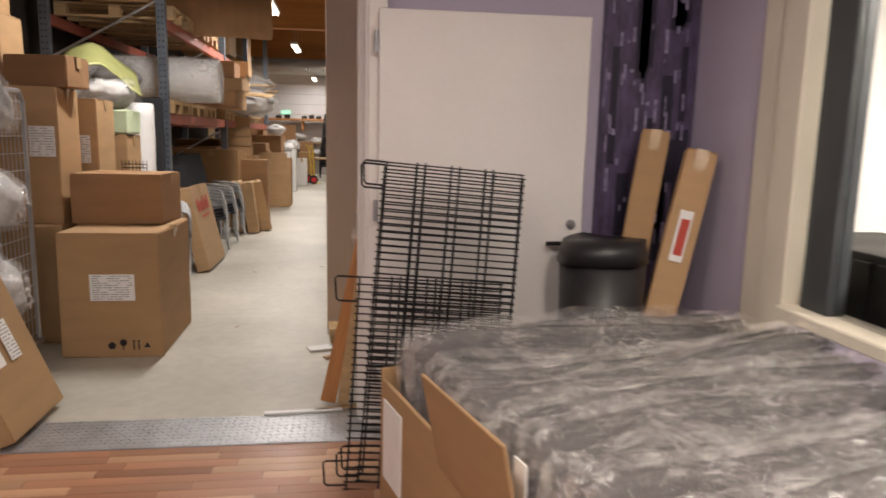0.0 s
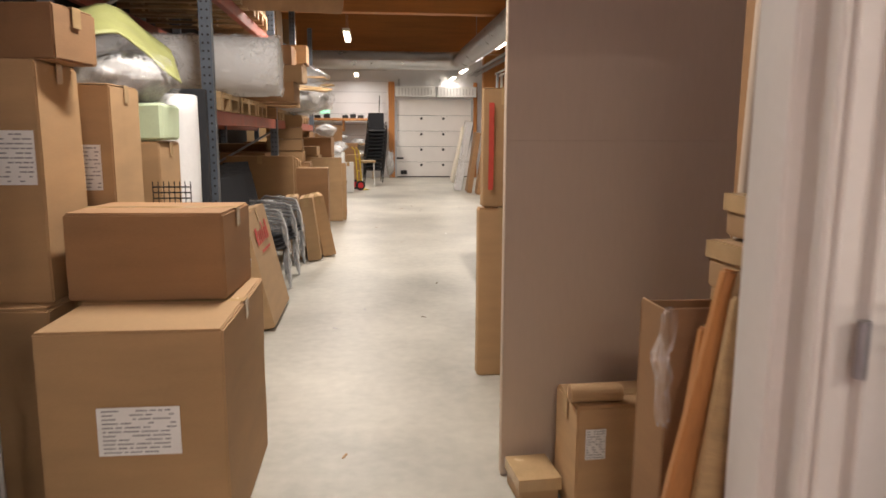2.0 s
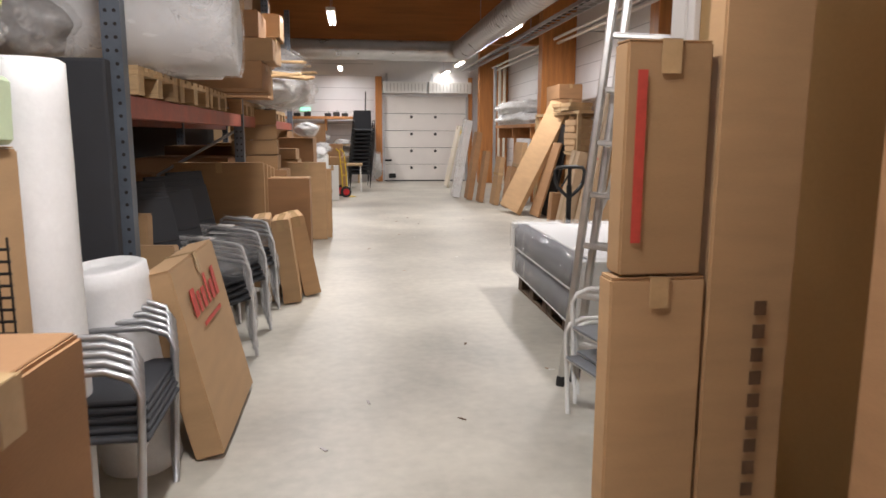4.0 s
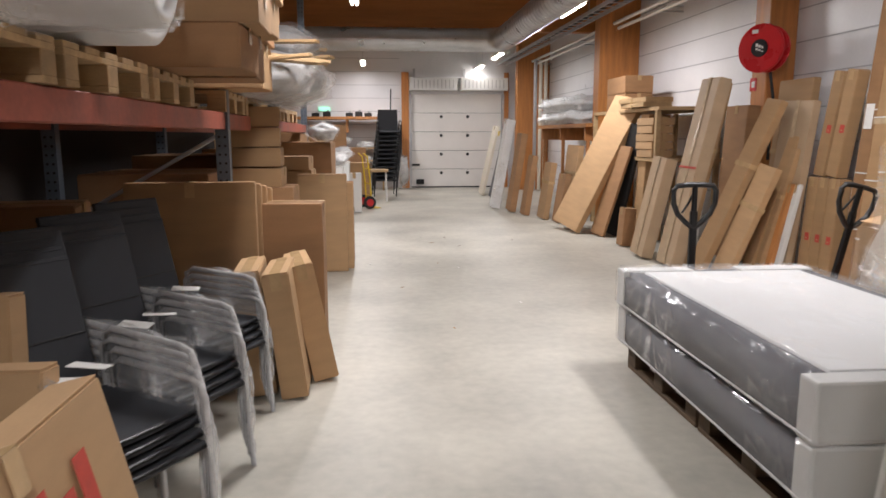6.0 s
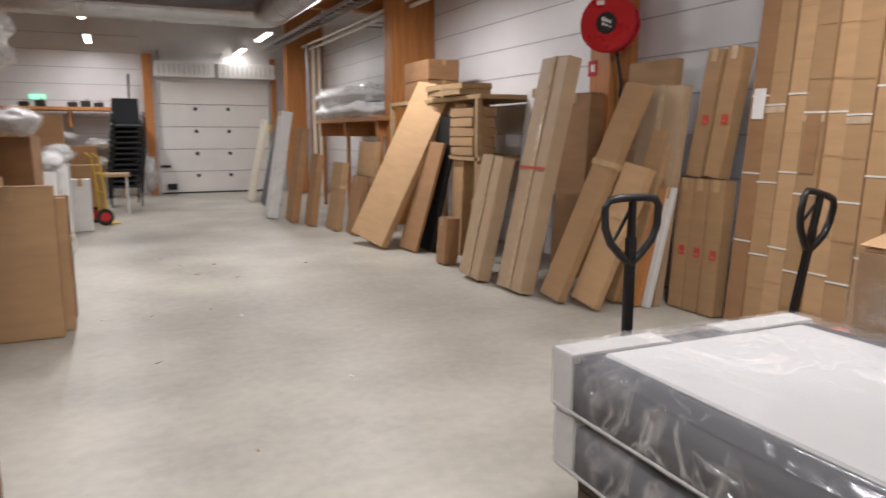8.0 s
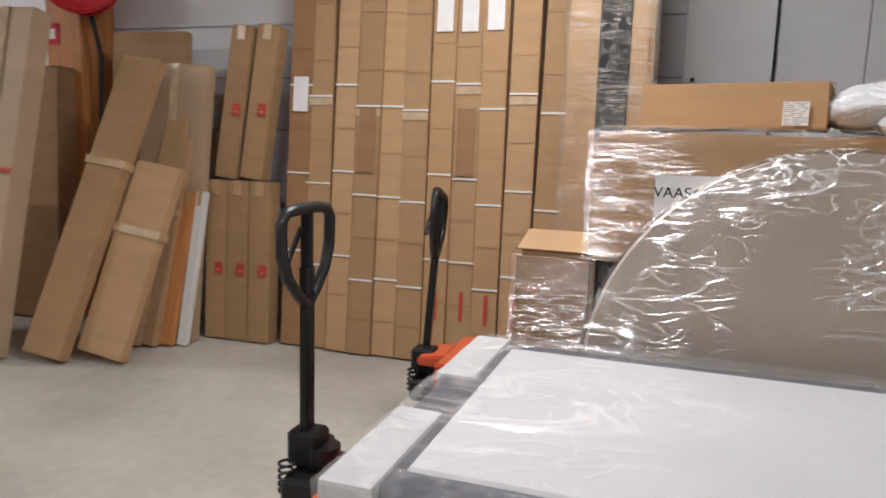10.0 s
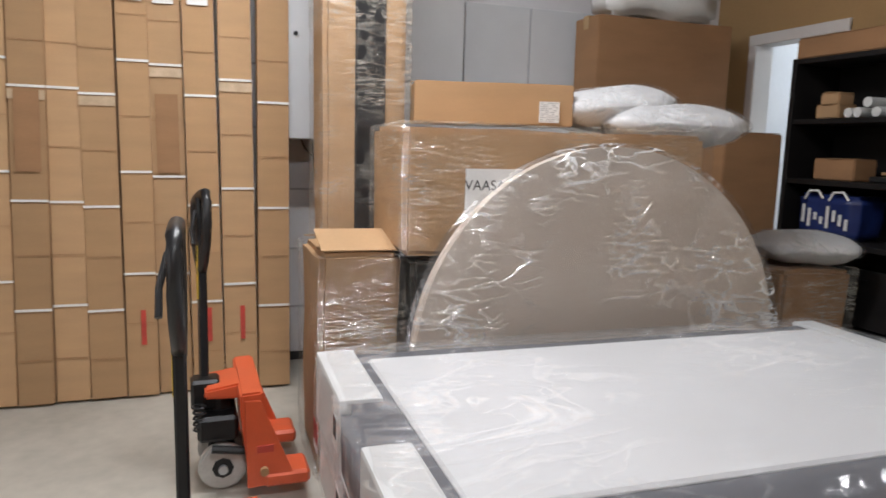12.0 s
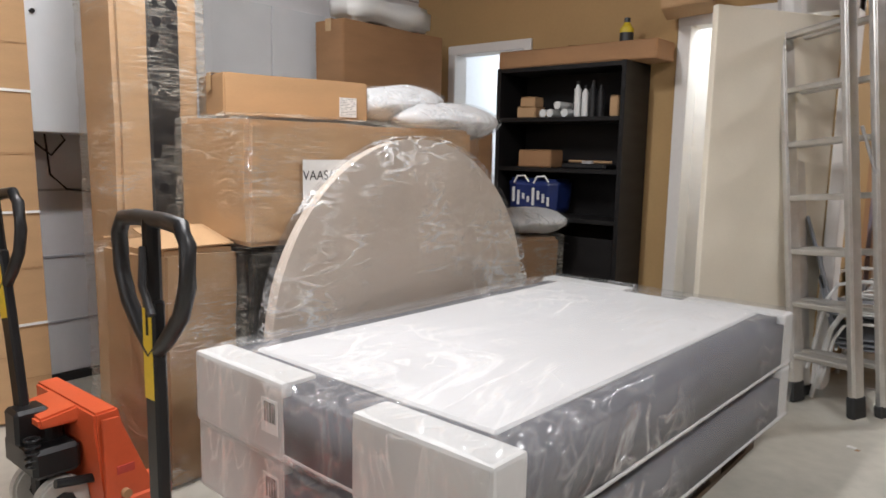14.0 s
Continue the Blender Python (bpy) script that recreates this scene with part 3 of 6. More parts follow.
for k in range(2):
    hx = GX0 + 0.02 + k * (GW / 2 + 0.06)
    hv = thing("air_curtain_heater", "white slatted air heater above the gate", "heater", pose(hx, HALL_N - 0.36, 2.7), group="heaters over the gate")
    part("casing", box(0, 0, 0, GW / 2 - 0.02, 0.34, 0.34, 0.01), LACQUER, hv)
    for i in range(22):
        part("slat", box(0.06 + i * (GW / 2 - 0.16) / 22, -0.012, 0.06, 0.06 + i * (GW / 2 - 0.16) / 22 + 0.02, -0.001, 0.28), GREY_WALL if i % 2 else LACQUER, hv)
    part("bracket", box(0.1, 0.28, 0.33, 0.16, 0.33, 0.6), GALV, hv)


def tube_fixture(x, y):
    t = thing("ceiling_light", "long white fluorescent ceiling fitting, lit", "light", pose(x, y, 3.27), group="fluorescent fittings")
    part("housing", box(-0.07, -0.66, 0.02, 0.07, 0.66, 0.075, 0.01), LACQUER, t)
    for sx in (-0.032, 0.032):
        part("tube", rod([(sx, -0.6, 0.0), (sx, 0.6, 0.0)], 0.014, 10), TUBE_GLOW, t, "glowing fluorescent tube")
    for sy in (-0.5, 0.5):
        part("wire", rod([(0, sy, 0.07), (0, sy, 1.42)], 0.003, 5), GALV, t)


for tx, ty in TUBES:
    tube_fixture(tx, ty)

# spiral duct: across the hall, then along towards the door
dt = thing("ventilation_duct", "large galvanised spiral ventilation duct under the roof", "duct", pose(0, 0, 0))
b = bmesh.new()


def ribbed(p0, p1, r, bm, step=0.16):
    p0, p1 = Vector(p0), Vector(p1)
    n = max(2, int((p1 - p0).length / step))
    rod([p0, p1], r, 28, bm)
    for i in range(n + 1):
        c = p0.lerp(p1, i / n)
        d = (p1 - p0).normalized() * 0.012
        rod([c - d, c + d], r + 0.008, 28, bm)


ribbed((-3.4, 19.0, 3.27), (1.2, 19.0, 3.27), 0.215, b)
part("cross_duct", b, DUCT, dt, smooth=False)
b = bmesh.new()
rod([(1.15 + 0.36 * math.sin(a * math.pi / 12), 19.0 - 0.36 + 0.36 * math.cos(a * math.pi / 12), 3.27) for a in range(7)], 0.225, 28, b)
part("elbow", b, DUCT, dt)
b = bmesh.new()
ribbed((1.51, 18.64, 3.27), (1.51, 2.6, 3.27), 0.215, b)
part("long_duct", b, DUCT, dt)
for hy in (4.5, 10.5, 16.5):
    part("hanger", rod([(1.51, hy, 3.48), (1.51, hy, 4.7)], 0.006, 6), GALV, dt)

ct = thing("cable_tray", "galvanised cable ladder with dark cables", "cable tray", pose(0, 0, 0))
b = bmesh.new()
box(2.45, 3, 3.36, 2.465, 24.9, 3.42, bm=b)
box(2.72, 3, 3.36, 2.735, 24.9, 3.42, bm=b)
for k in range(73):
    box(2.465, 3 + k * 0.3, 3.37, 2.72, 3.02 + k * 0.3, 3.385, bm=b)
part("ladder", b, GALV, ct)
for i, cx in enumerate((2.5, 2.56, 2.61)):
    part("cable", rod([(cx + 0.02 * math.sin(k * 1.3 + i), 3 + k * 1.5, 3.4 + i * 0.008) for k in range(15)], 0.012, 6), RUBBER, ct)
for hy in (5, 11, 17, 23):
    part("hanger", rod([(2.6, hy, 3.37), (2.6, hy, 4.7)], 0.006, 6), GALV, ct)
for i, (px, pz) in enumerate(((3.3, 3.42), (3.38, 3.34))):
    pp = thing("wall_pipe", "white painted heating pipe along the wall", "pipe", pose(0, 0, 0), group="pipes along the east wall")
    part("pipe_run", rod([(px, 3.0, pz), (px, 25.0, pz)], 0.03, 10), WHITE, pp)
    for hy in (4, 8, 12, 16, 20, 24):
        part("bracket", box(px, hy, pz - 0.012, HALL_E, hy + 0.03, pz + 0.012), GALV, pp)
for i, px in enumerate((3.25, 3.4, 3.55)):
    pp = thing("riser_pipe", "upright pipe in the corner by the gate", "pipe", pose(px, 23.6 + 0.05 * i, 0), group="riser pipes")
    part("pipe_run", rod([(0, 0, 0.02), (0, 0, 3.4)], 0.045, 12), CREAM if i else GALV, pp)

# ---- pallet racking ----
RX0, RX1 = -3.15, -2.01
RACK_Y = [6.72, 10.34, 12.86, 16.2]


def upright(x, y):
    b = bmesh.new()
    prof = [(-0.045, 0.035), (-0.045, -0.04), (0.045, -0.04), (0.045, 0.035), (0.04, 0.035), (0.04, -0.035), (-0.04, -0.035), (-0.04, 0.035)]
    lo = [b.verts.new((px, py, 0)) for px, py in prof]
    hi = [b.verts.new((px, py, 3.6)) for px, py in prof]
    for i in range(8):
        b.faces.new((lo[i], lo[(i + 1) % 8], hi[(i + 1) % 8], hi[i]))
    b.faces.new(hi)
    b.faces.new(lo[::-1])
    return b


rk = thing("pallet_racking", "tall pallet racking with grey uprights and worn red beams", "racking", pose(0, 0, 0))
for ry in RACK_Y:
    for rx in (RX0, RX1):
        u = part("upright", upright(0, 0), STEEL_DARK, rk, m=pose(rx, ry, 0))
        part("foot_plate", box(-0.07, -0.06, 0, 0.07, 0.06, 0.008), STEEL_DARK, u)
        h = bmesh.new()
        for k in range(58):
            cyl(0.009, 0.002, 8, bm=h, m=pose(-0.02, -0.0405, 0.15 + k * 0.06, 90))
            cyl(0.009, 0.002, 8, bm=h, m=pose(0.02, -0.0405, 0.15 + k * 0.06, 90))
        part("slot_holes", h, INK, u)["kind"] = "stuff"
    for k in range(5):
        z0, z1 = 0.2 + k * 0.65, 0.2 + (k + 1) * 0.65
        part("brace", rod([(RX0 if k % 2 else RX1, ry, z0), (RX1 if k % 2 else RX0, ry, z1)], 0.014, 6), GALV, rk)
for i in range(len(RACK_Y) - 1):
    y0, y1 = RACK_Y[i], RACK_Y[i + 1]
    for bz in (1.52, 2.5):
        for rx in (RX0, RX1):
            b = box(rx - 0.03, y0 + 0.045, bz, rx + 0.03, y1 - 0.045, bz + 0.115, 0.006)
            bm_ = part("beam", b, RACK_RED, rk)
            part("beam_clip", box(rx - 0.04, y0 + 0.036, bz - 0.03, rx + 0.04, y0 + 0.048, bz + 0.15), RACK_RED, bm_)


def pallet(m, label="worn pale wooden pallet on the racking", w=1.2, d=0.8, mat=PINE):
    t = thing("wooden_pallet", label, "pallet", m, group="wooden pallets")
    for k in range(3):
        part("bottom_board", box(-w / 2, -d / 2 + k * (d - 0.1) / 2, 0, w / 2, -d / 2 + k * (d - 0.1) / 2 + 0.1, 0.022, 0.002), mat, t)
        for j in range(3):
            bx = -w / 2 + j * (w - 0.12) / 2
            by = -d / 2 + k * (d - 0.1) / 2
            part("block", box(bx, by, 0.022, bx + 0.12, by + 0.1, 0.1, 0.003), mat, t)
    for j in range(3):
        bx = -w / 2 + j * (w - 0.12) / 2
        part("stringer", box(bx, -d / 2, 0.1, bx + 0.12, d / 2, 0.122, 0.002), mat, t)
    for k in range(5):
        y0 = -d / 2 + k * (d - 0.12) / 4
        part("top_board", box(-w / 2, y0, 0.122, w / 2, y0 + 0.12, 0.144, 0.002), mat, t)
    return t


P0 = pallet(pose(-2.55, 7.25, 1.638))
for py, pz in ((8.12, 1.638), (8.98, 1.638), (10.65, 1.638), (11.5, 1.638), (13.4, 1.638), (14.3, 1.638), (7.3, 2.618), (8.2, 2.618), (9.1, 2.618)):
    copy_thing(P0, pose(-2.55 + 0.03 * math.sin(py * 7), py, pz, 0, 0, 1.5 * math.sin(py * 3)))


def foam_roll(m, length, r, label, mat=FOAM, film=True, ragged=True):
    t = thing("foam_roll", label, "roll", m)
    b = bmesh.new()
    n, seg = 14, 36
    rings = []
    for i in range(n + 1):
        z = length * i / n
        ring = []
        for k in range(seg):
            a = k * math.tau / seg
            rr = r * (1 + 0.05 * noise.noise(Vector((math.cos(a) * 1.5, math.sin(a) * 1.5, z * 3))))
            ring.append(b.verts.new((rr * math.cos(a), rr * math.sin(a), z)))
        rings.append(ring)
    for i in range(n):
        for k in range(seg):
            b.faces.new((rings[i][k], rings[i][(k + 1) % seg], rings[i + 1][(k + 1) % seg], rings[i + 1][k]))
    for ring, up in ((rings[0], False), (rings[-1], True)):
        prev = ring
        for q in (0.86, 0.8, 0.55, 0.5, 0.25, 0.2):
            z = ring[0].co.z + (0.012 if (int(q * 100) % 10) else -0.012) * (1 if up else -1)
            nr = [b.verts.new((v.co.x * q, v.co.y * q, z)) for v in ring]
            for k in range(seg):
                f = (prev[k], prev[(k + 1) % seg], nr[(k + 1) % seg], nr[k])
                b.faces.new(f if up else f[::-1])
            prev = nr
        b.faces.new(prev if up else prev[::-1])
    part("roll", b, mat, t, smooth=True)
    if film:
        b = bmesh.new()
        rings = []
        for i in range(22):
            z = -0.02 + (length + 0.06) * i / 21
            rings.append([b.verts.new(Vector((math.cos(k * math.tau / 48), math.sin(k * math.tau / 48), 0)) * (r * 1.05 + 0.03 * noise.noise(Vector((math.cos(k * math.tau / 48) * 6, math.sin(k * math.tau / 48) * 6, z * 9)))) + Vector((0, 0, z + (0.05 * noise.noise(Vector((k * 0.9, 0, 3))) if i == 21 else 0)))) for k in range(48)])
        for i in range(21):
            for k in range(48):
                b.faces.new((rings[i][k], rings[i][(k + 1) % 48], rings[i + 1][(k + 1) % 48], rings[i + 1][k]))
        part("plastic_bag", b, FILM_THICK, t, "crumpled clear plastic bag", smooth=True)
    return t


foam_roll(pose(-1.56, 7.42, 2.03, 0, -90, 2), 1.5, 0.245, "thick white foam roll in ragged plastic on the racking pallet")
foam_roll(pose(-1.75, 7.95, 2.03, 0, -90, -6), 1.3, 0.23, "thick white foam roll beside another on the pallets", film=False)
foam_roll(pose(-2.0, 5.72, 0.003), 1.68, 0.13, "upright white foam roll standing behind cartons", film=False)

# ---- stock along the west side ----
S = 90          # things that face +x
carton(0.61, 0.86, 0.8, pose(-1.585, 3.4, 0.003), "large brown cardboard box with white address label on floor", CARD,
       labels=((0.02, 0.46, 0.27, 0.17),), group="large cartons by the doorway")
carton(0.6, 0.44, 0.335, pose(-1.645, 3.82, 0.813, 0, 0, -3), "dark brown carton lying on the large box", CARD_DARK)
carton(0.5, 0.5, 0.8, pose(-2.23, 3.74, 0.003), "brown cardboard box under a taller carton", CARD)
carton(0.52, 0.4, 0.9, pose(-2.25, 3.82, 0.812, 0, 0, 1), "tall brown carton stacked on another carton", CARD, labels=((0.16, 0.55, 0.16, 0.2),))
carton(0.3, 0.4, 1.66, pose(-2.06, 4.32, 0.003), "tall narrow pale carton with white label", CARD_LIGHT, labels=((0.03, 1.3, 0.14, 0.2),))
carton(0.42, 0.3, 0.2, pose(-2.14, 3.9, 1.722, 0, 0, -8), "small brown box on top of the tall cartons", CARD_DARK)

# flat carton leaning by the doorway, with red and white stickers
t = carton(0.56, 0.1, 0.78, leaning(-1.58, 2.32, S, 22, 0, 0.1), "flat brown carton with stickers leaning beside the doorway", CARD, tape=False, seams=False, labels=((0.05, 0.42, 0.1, 0.2),))
part("sticker", box(-0.14, -0.0105, 0.32, -0.06, -0.0085, 0.62), PAPER, t)
part("red_sticker", box(-0.14, -0.012, 0.55, -0.06, -0.0105, 0.62), RED_INK, t)

# leaning carton with red lettering-like print
t = carton(0.92, 0.13, 0.86, leaning(-1.5, 6.66, S, 13, 0, 0.13), "brown flat carton with large red print leaning on chairs", CARD_LIGHT, tape=False, seams=False)

for i, (px, py, yaw, side) in enumerate(((-1.62, 9.2, 4, 6), (-1.44, 9.14, 2, 7), (-1.28, 9.42, 10, 11))):
    carton(0.15, 0.5, 0.72, leaning(px, py, yaw, 0, -side, 0, 0.15), "flat brown carton leaning in a row on the floor", CARD_LIGHT, tape=False, seams=False, group="leaning flat cartons")
for i in range(4):
    carton(0.8, 0.08, 1.18 - 0.02 * i, pose(-2.13 + 0.02 * i, 9.84 + 0.1 * i, 0.003, 0, 0, 2), "large flat brown carton standing upright under the racking", CARD, tape=False, seams=False, group="large flat cartons")
carton(0.4, 0.3, 1.03, pose(-1.52, 9.98, 0.003), "upright brown carton with taped pale edge", CARD_DARK, seams=False, labels=())
carton(0.52, 0.12, 1.06, pose(-1.53, 12.92, 0.003), "wide flat pale carton standing upright", CARD_LIGHT, tape=False, seams=False)
carton(0.3, 0.1, 0.96, pose(-1.36, 13.1, 0.003), "flat pale carton standing upright", CARD_LIGHT, tape=False, seams=False)

# ---- mattresses on the pallet, in the middle of the hall ----
MX0, MX1, MY0, MY1 = 0.57, 1.8, 7.46, 9.58
pallet(pose((MX0 + MX1) / 2, 8.03, 0.003, 0, 0, 90), "dark worn wooden pallet under the wrapped mattresses", 0.96, 1.1, mat=OLD_WOOD)
pallet(pose((MX0 + MX1) / 2, 9.02, 0.003, 0, 0, 90), "dark worn wooden pallet under the wrapped mattresses", 0.96, 1.1, mat=OLD_WOOD)


def mattress(m, label, h=0.235):
    """Grey sides, a white panel on the top, white end caps with a grey band, and a loose plastic cover."""
    w, l = MX1 - MX0, MY1 - MY0
    t = thing("mattress", label, "mattress", m, group="stacked mattresses")
    b = grid_box(w, l, h, 7, 0.03)
    rough_up(b, 0.008, 3)
    part("body", b, GREY_FABRIC, t, smooth=True)
    part("top_panel", rough_up(box(-w / 2 + 0.11, -l / 2 + 0.11, h - 0.01, w / 2 - 0.11, l / 2 - 0.15, h + 0.01, 0.008), 0.004), MATTRESS_WHITE, t, "white quilted top panel")
    for s in (-1, 1):
        for x0, x1 in ((-w / 2 - 0.006, -0.16), (0.14, w / 2 + 0.006)):
            ya, yb = (l / 2 - 0.12, l / 2 + 0.008) if s > 0 else (-l / 2 - 0.008, -l / 2 + 0.1)
            part("corner_guard", box(x0, ya, 0.01, x1, yb, h + 0.012, 0.012, seg=2), CARD_WHITE, t, "white card corner guard")
    lab = part("paper_label", box(0.16, l / 2 + 0.0085, h * 0.36, 0.24, l / 2 + 0.0105, h * 0.8), PAPER, t, "white barcode label")
    b = bmesh.new()
    for k in range(9):
        box(0.17 + k * 0.0065, l / 2 + 0.0105, h * 0.5, 0.17 + k * 0.0065 + 0.002 + 0.002 * (k % 2), l / 2 + 0.0115, h * 0.76, bm=b)
    part("barcode", b, INK, lab)["kind"] = "stuff"
    part("piping", rod([(-w / 2 - 0.005, -l / 2, h * 0.12), (w / 2 + 0.005, -l / 2, h * 0.12), (w / 2 + 0.005, l / 2, h * 0.12), (-w / 2 - 0.005, l / 2, h * 0.12)], 0.006, 6, closed=True), MATTRESS_WHITE, t)
    b = grid_box(w + 0.035, l + 0.04, h + 0.03, 22, 0.03)
    for v in b.verts:
        n1 = noise.noise(Vector((v.co.x * 5, v.co.y * 2.4, v.co.z * 3)))
        n2 = noise.noise(Vector((v.co.x * 13, v.co.y * 7, v.co.z * 9)))
        v.co += Vector((v.co.x, v.co.y, 0.0)).normalized() * (0.018 * n1 + 0.01 * n2) + Vector((0, 0, 0.003 * n1 if v.co.z > 0.1 else 0))
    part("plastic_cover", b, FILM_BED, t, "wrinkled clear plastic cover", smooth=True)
    return t


mc = ((MX0 + MX1) / 2, (MY0 + MY1) / 2)
M0 = mattress(pose(mc[0], mc[1], 0.148, 0, 0, -1.6), "grey boxspring mattress in clear plastic on a pallet")
copy_thing(M0, pose(mc[0] - 0.005, mc[1] + 0.01, 0.388, 0, 0, -1.2))["label"] = "grey and white mattress in clear plastic stacked on another"

# ---- strapped tall cartons along the east wall ----
E_ = -90
rng = random.Random(5)
yy = 11.31
straps0 = (0.55, 1.07, 1.62)
for i in range(11):
    w = 0.163 + rng.uniform(-0.01, 0.01)
    yy -= w / 2
    hh = 2.62 + rng.uniform(-0.1, 0.06)
    t = carton(w - 0.006, 0.13, hh, leaning(3.29 + rng.uniform(-0.02, 0.02), yy, E_, 4, rng.uniform(-0.6, 0.6), 0.13, w), "tall narrow brown carton with white straps leaning on wall",
               (CARD_DARK, CARD, CARD_LIGHT, CARD, CARD_LIGHT, CARD, CARD, CARD_LIGHT, CARD, CARD_LIGHT, CARD)[i], tape=False, seams=False, group="strapped tall cartons", edge=0.004)
    off = rng.uniform(-0.13, 0.13)
    for sz in straps0:
        z = sz + off + rng.uniform(-0.01, 0.01)
        part("strap", box(-w / 2 + 0.002, -0.007, z, w / 2 - 0.002, -0.001, z + 0.012), STRAP, t, "white packing strap")
    if i % 2:
        part("tape", box(-w / 2 + 0.003, -0.0066, 1.62 + off - 0.05, w / 2 - 0.003, -0.005, 1.62 + off - 0.004), TAPE_CLEAR, t, "glossy clear tape")
    for cz in (0.3, 0.82, 1.35, 1.85, 2.2):
        part("crease", box(-w / 2 + 0.004, -0.0075, cz + off, w / 2 - 0.004, -0.005, cz + off + 0.002), CARD_DARK, t)
    if i in (6, 7, 8, 9):
        part("red_mark", moved(box(-0.012, -0.0095, -0.09, 0.012, -0.0075, 0.09), pose(0.01, 0, 0.36)), RED_INK, t, "faded red print")
    if i == 0:
        part("note", box(-0.05, -0.011, 1.52, 0.055, -0.0085, 1.74), PAPER, t, "white paper note")
    if i in (3, 7):
        part("printed_panel", box(-0.055, -0.0095, 1.15, 0.055, -0.0075, 1.55), CARD_DARK, t)
    if i in (6, 7, 8):
        part("note", box(-0.05, -0.011, 2.0, 0.05, -0.0085, 2.3), PAPER, t, "white paper note")
    yy -= w / 2


def red_marked(m, h, label):
    t = carton(0.16, 0.12, h, m, label, CARD, tape=False, seams=False, group="cartons with red marks")
    part("red_square", box(0.0, -0.0095, h * 0.42, 0.06, -0.0075, h * 0.42 + 0.075), RED_INK, t, "red printed square")
    part("white_sign", box(0.016, -0.0105, h * 0.42 + 0.02, 0.044, -0.0095, h * 0.42 + 0.028), CARD_LIGHT, t)
    return t


for i in range(3):
    red_marked(leaning(3.25, 11.78 - 0.165 * i, E_, 3, 0, 0.12), 1.06, "brown carton with red square mark standing at the wall")
for i in range(2):
    red_marked(pose(3.31, 11.72 - 0.19 * i, 1.09, 0, 0, E_) @ Matrix.Rotation(radians(7), 4, "Y") @ Matrix.Rotation(radians(-3), 4, "X"), 0.98, "brown carton with red mark tilted on other cartons")

# assorted flat cartons and boards that lean on the east wall
LEAN = [  # x, y, width, depth, height, lean, side, material, label
    (3.0, 11.86, 0.07, 0.05, 1.0, 9, 4, LACQUER, "white edged board leaning at the wall"),
    (2.96, 11.95, 0.09, 0.05, 1.0, 10, 5, PINE_UP, "narrow pale wooden board leaning at the wall"),
    (2.9, 12.04, 0.1, 0.06, 1.36, 12, 5, CARD_LIGHT, "narrow flat carton leaning at the wall"),
    (2.86, 12.16, 0.16, 0.06, 1.5, 14, 6, CARD, "narrow brown carton leaning at the wall"),
    (2.54, 12.08, 0.32, 0.07, 1.2, 18, 8.5, CARD_LIGHT, "flat brown carton with taped top leaning sideways"),
    (2.41, 12.38, 0.28, 0.08, 1.92, 20, 7.5, CARD, "long flat brown carton leaning sideways on the wall"),
    (2.28, 12.84, 0.42, 0.14, 2.1, 12, 0.5, CARD_TAPED, "tall flat taped carton with a red stripe leaning"),
    (2.52, 13.05, 0.3, 0.1, 2.08, 11, 0, CARD, "tall flat brown carton leaning behind another"),
    (2.2, 13.48, 0.4, 0.14, 1.2, 11, 3, CARD_TAPED, "short pale carton wrapped in tape leaning"),
    (2.38, 13.82, 0.3, 0.1, 1.1, 9, 1, CARD, "short brown carton leaning at the wall"),
    (2.3, 14.35, 0.22, 0.16, 0.5, 4, 0, CARD_DARK, "small brown carton standing on the floor"),
    (3.1, 12.1, 0.5, 0.08, 1.8, 5, 2, CARD_TAPED, "flat wrapped grey carton standing behind others"),
    (3.3, 12.4, 0.6, 0.08, 2.05, 4, 0, CARD, "wide flat carton leaning against the white wall"),
    (3.2, 13.3, 0.5, 0.2, 1.8, 3, 0, CARD_DARK, "dark brown carton standing behind leaning boards"),
    (2.75, 14.9, 0.3, 0.3, 1.75, 2, 0, CARD, "tall brown carton at the wall"),
    (3.15, 14.15, 0.3, 0.08, 1.9, 6, 0, LACQUER, "white flat pack leaning at the wall"),
    (1.98, 17.55, 0.5, 0.1, 1.0, 8, 0, CARD, "flat brown carton with label leaning"),
    (2.1, 16.95, 0.45, 0.1, 0.82, 8, 0, CARD_DARK, "small flat brown carton leaning"),
    (2.35, 17.3, 0.7, 0.1, 1.3, 6, 0, CARD, "flat opened carton leaning at the column"),
    (1.78, 18.15, 0.4, 0.1, 1.1, 8, 0, CARD_DARK, "flat dark carton leaning in the row"),
    (1.62, 18.75, 0.45, 0.12, 1.5, 8, 2, CARD_DARK, "narrow brown carton leaning in the row"),
]
for lx, ly, w, d, h, lean, side, mat, lab in LEAN:
    t = carton(w, d, h, leaning(lx, ly, E_, lean, side, d, w), lab, mat, tape=mat in (CARD, CARD_LIGHT), seams=False, vtape=mat is CARD_TAPED, category="board" if mat in (LACQUER, PINE_UP) else "carton",
           name="leaning_board" if mat in (LACQUER, PINE_UP) else "flat_carton")
    if "red stripe" in lab:
        part("red_stripe", box(-w / 2, -0.0105, 1.1, w / 2, -0.0088, 1.125), RED_INK, t, "red printed stripe")
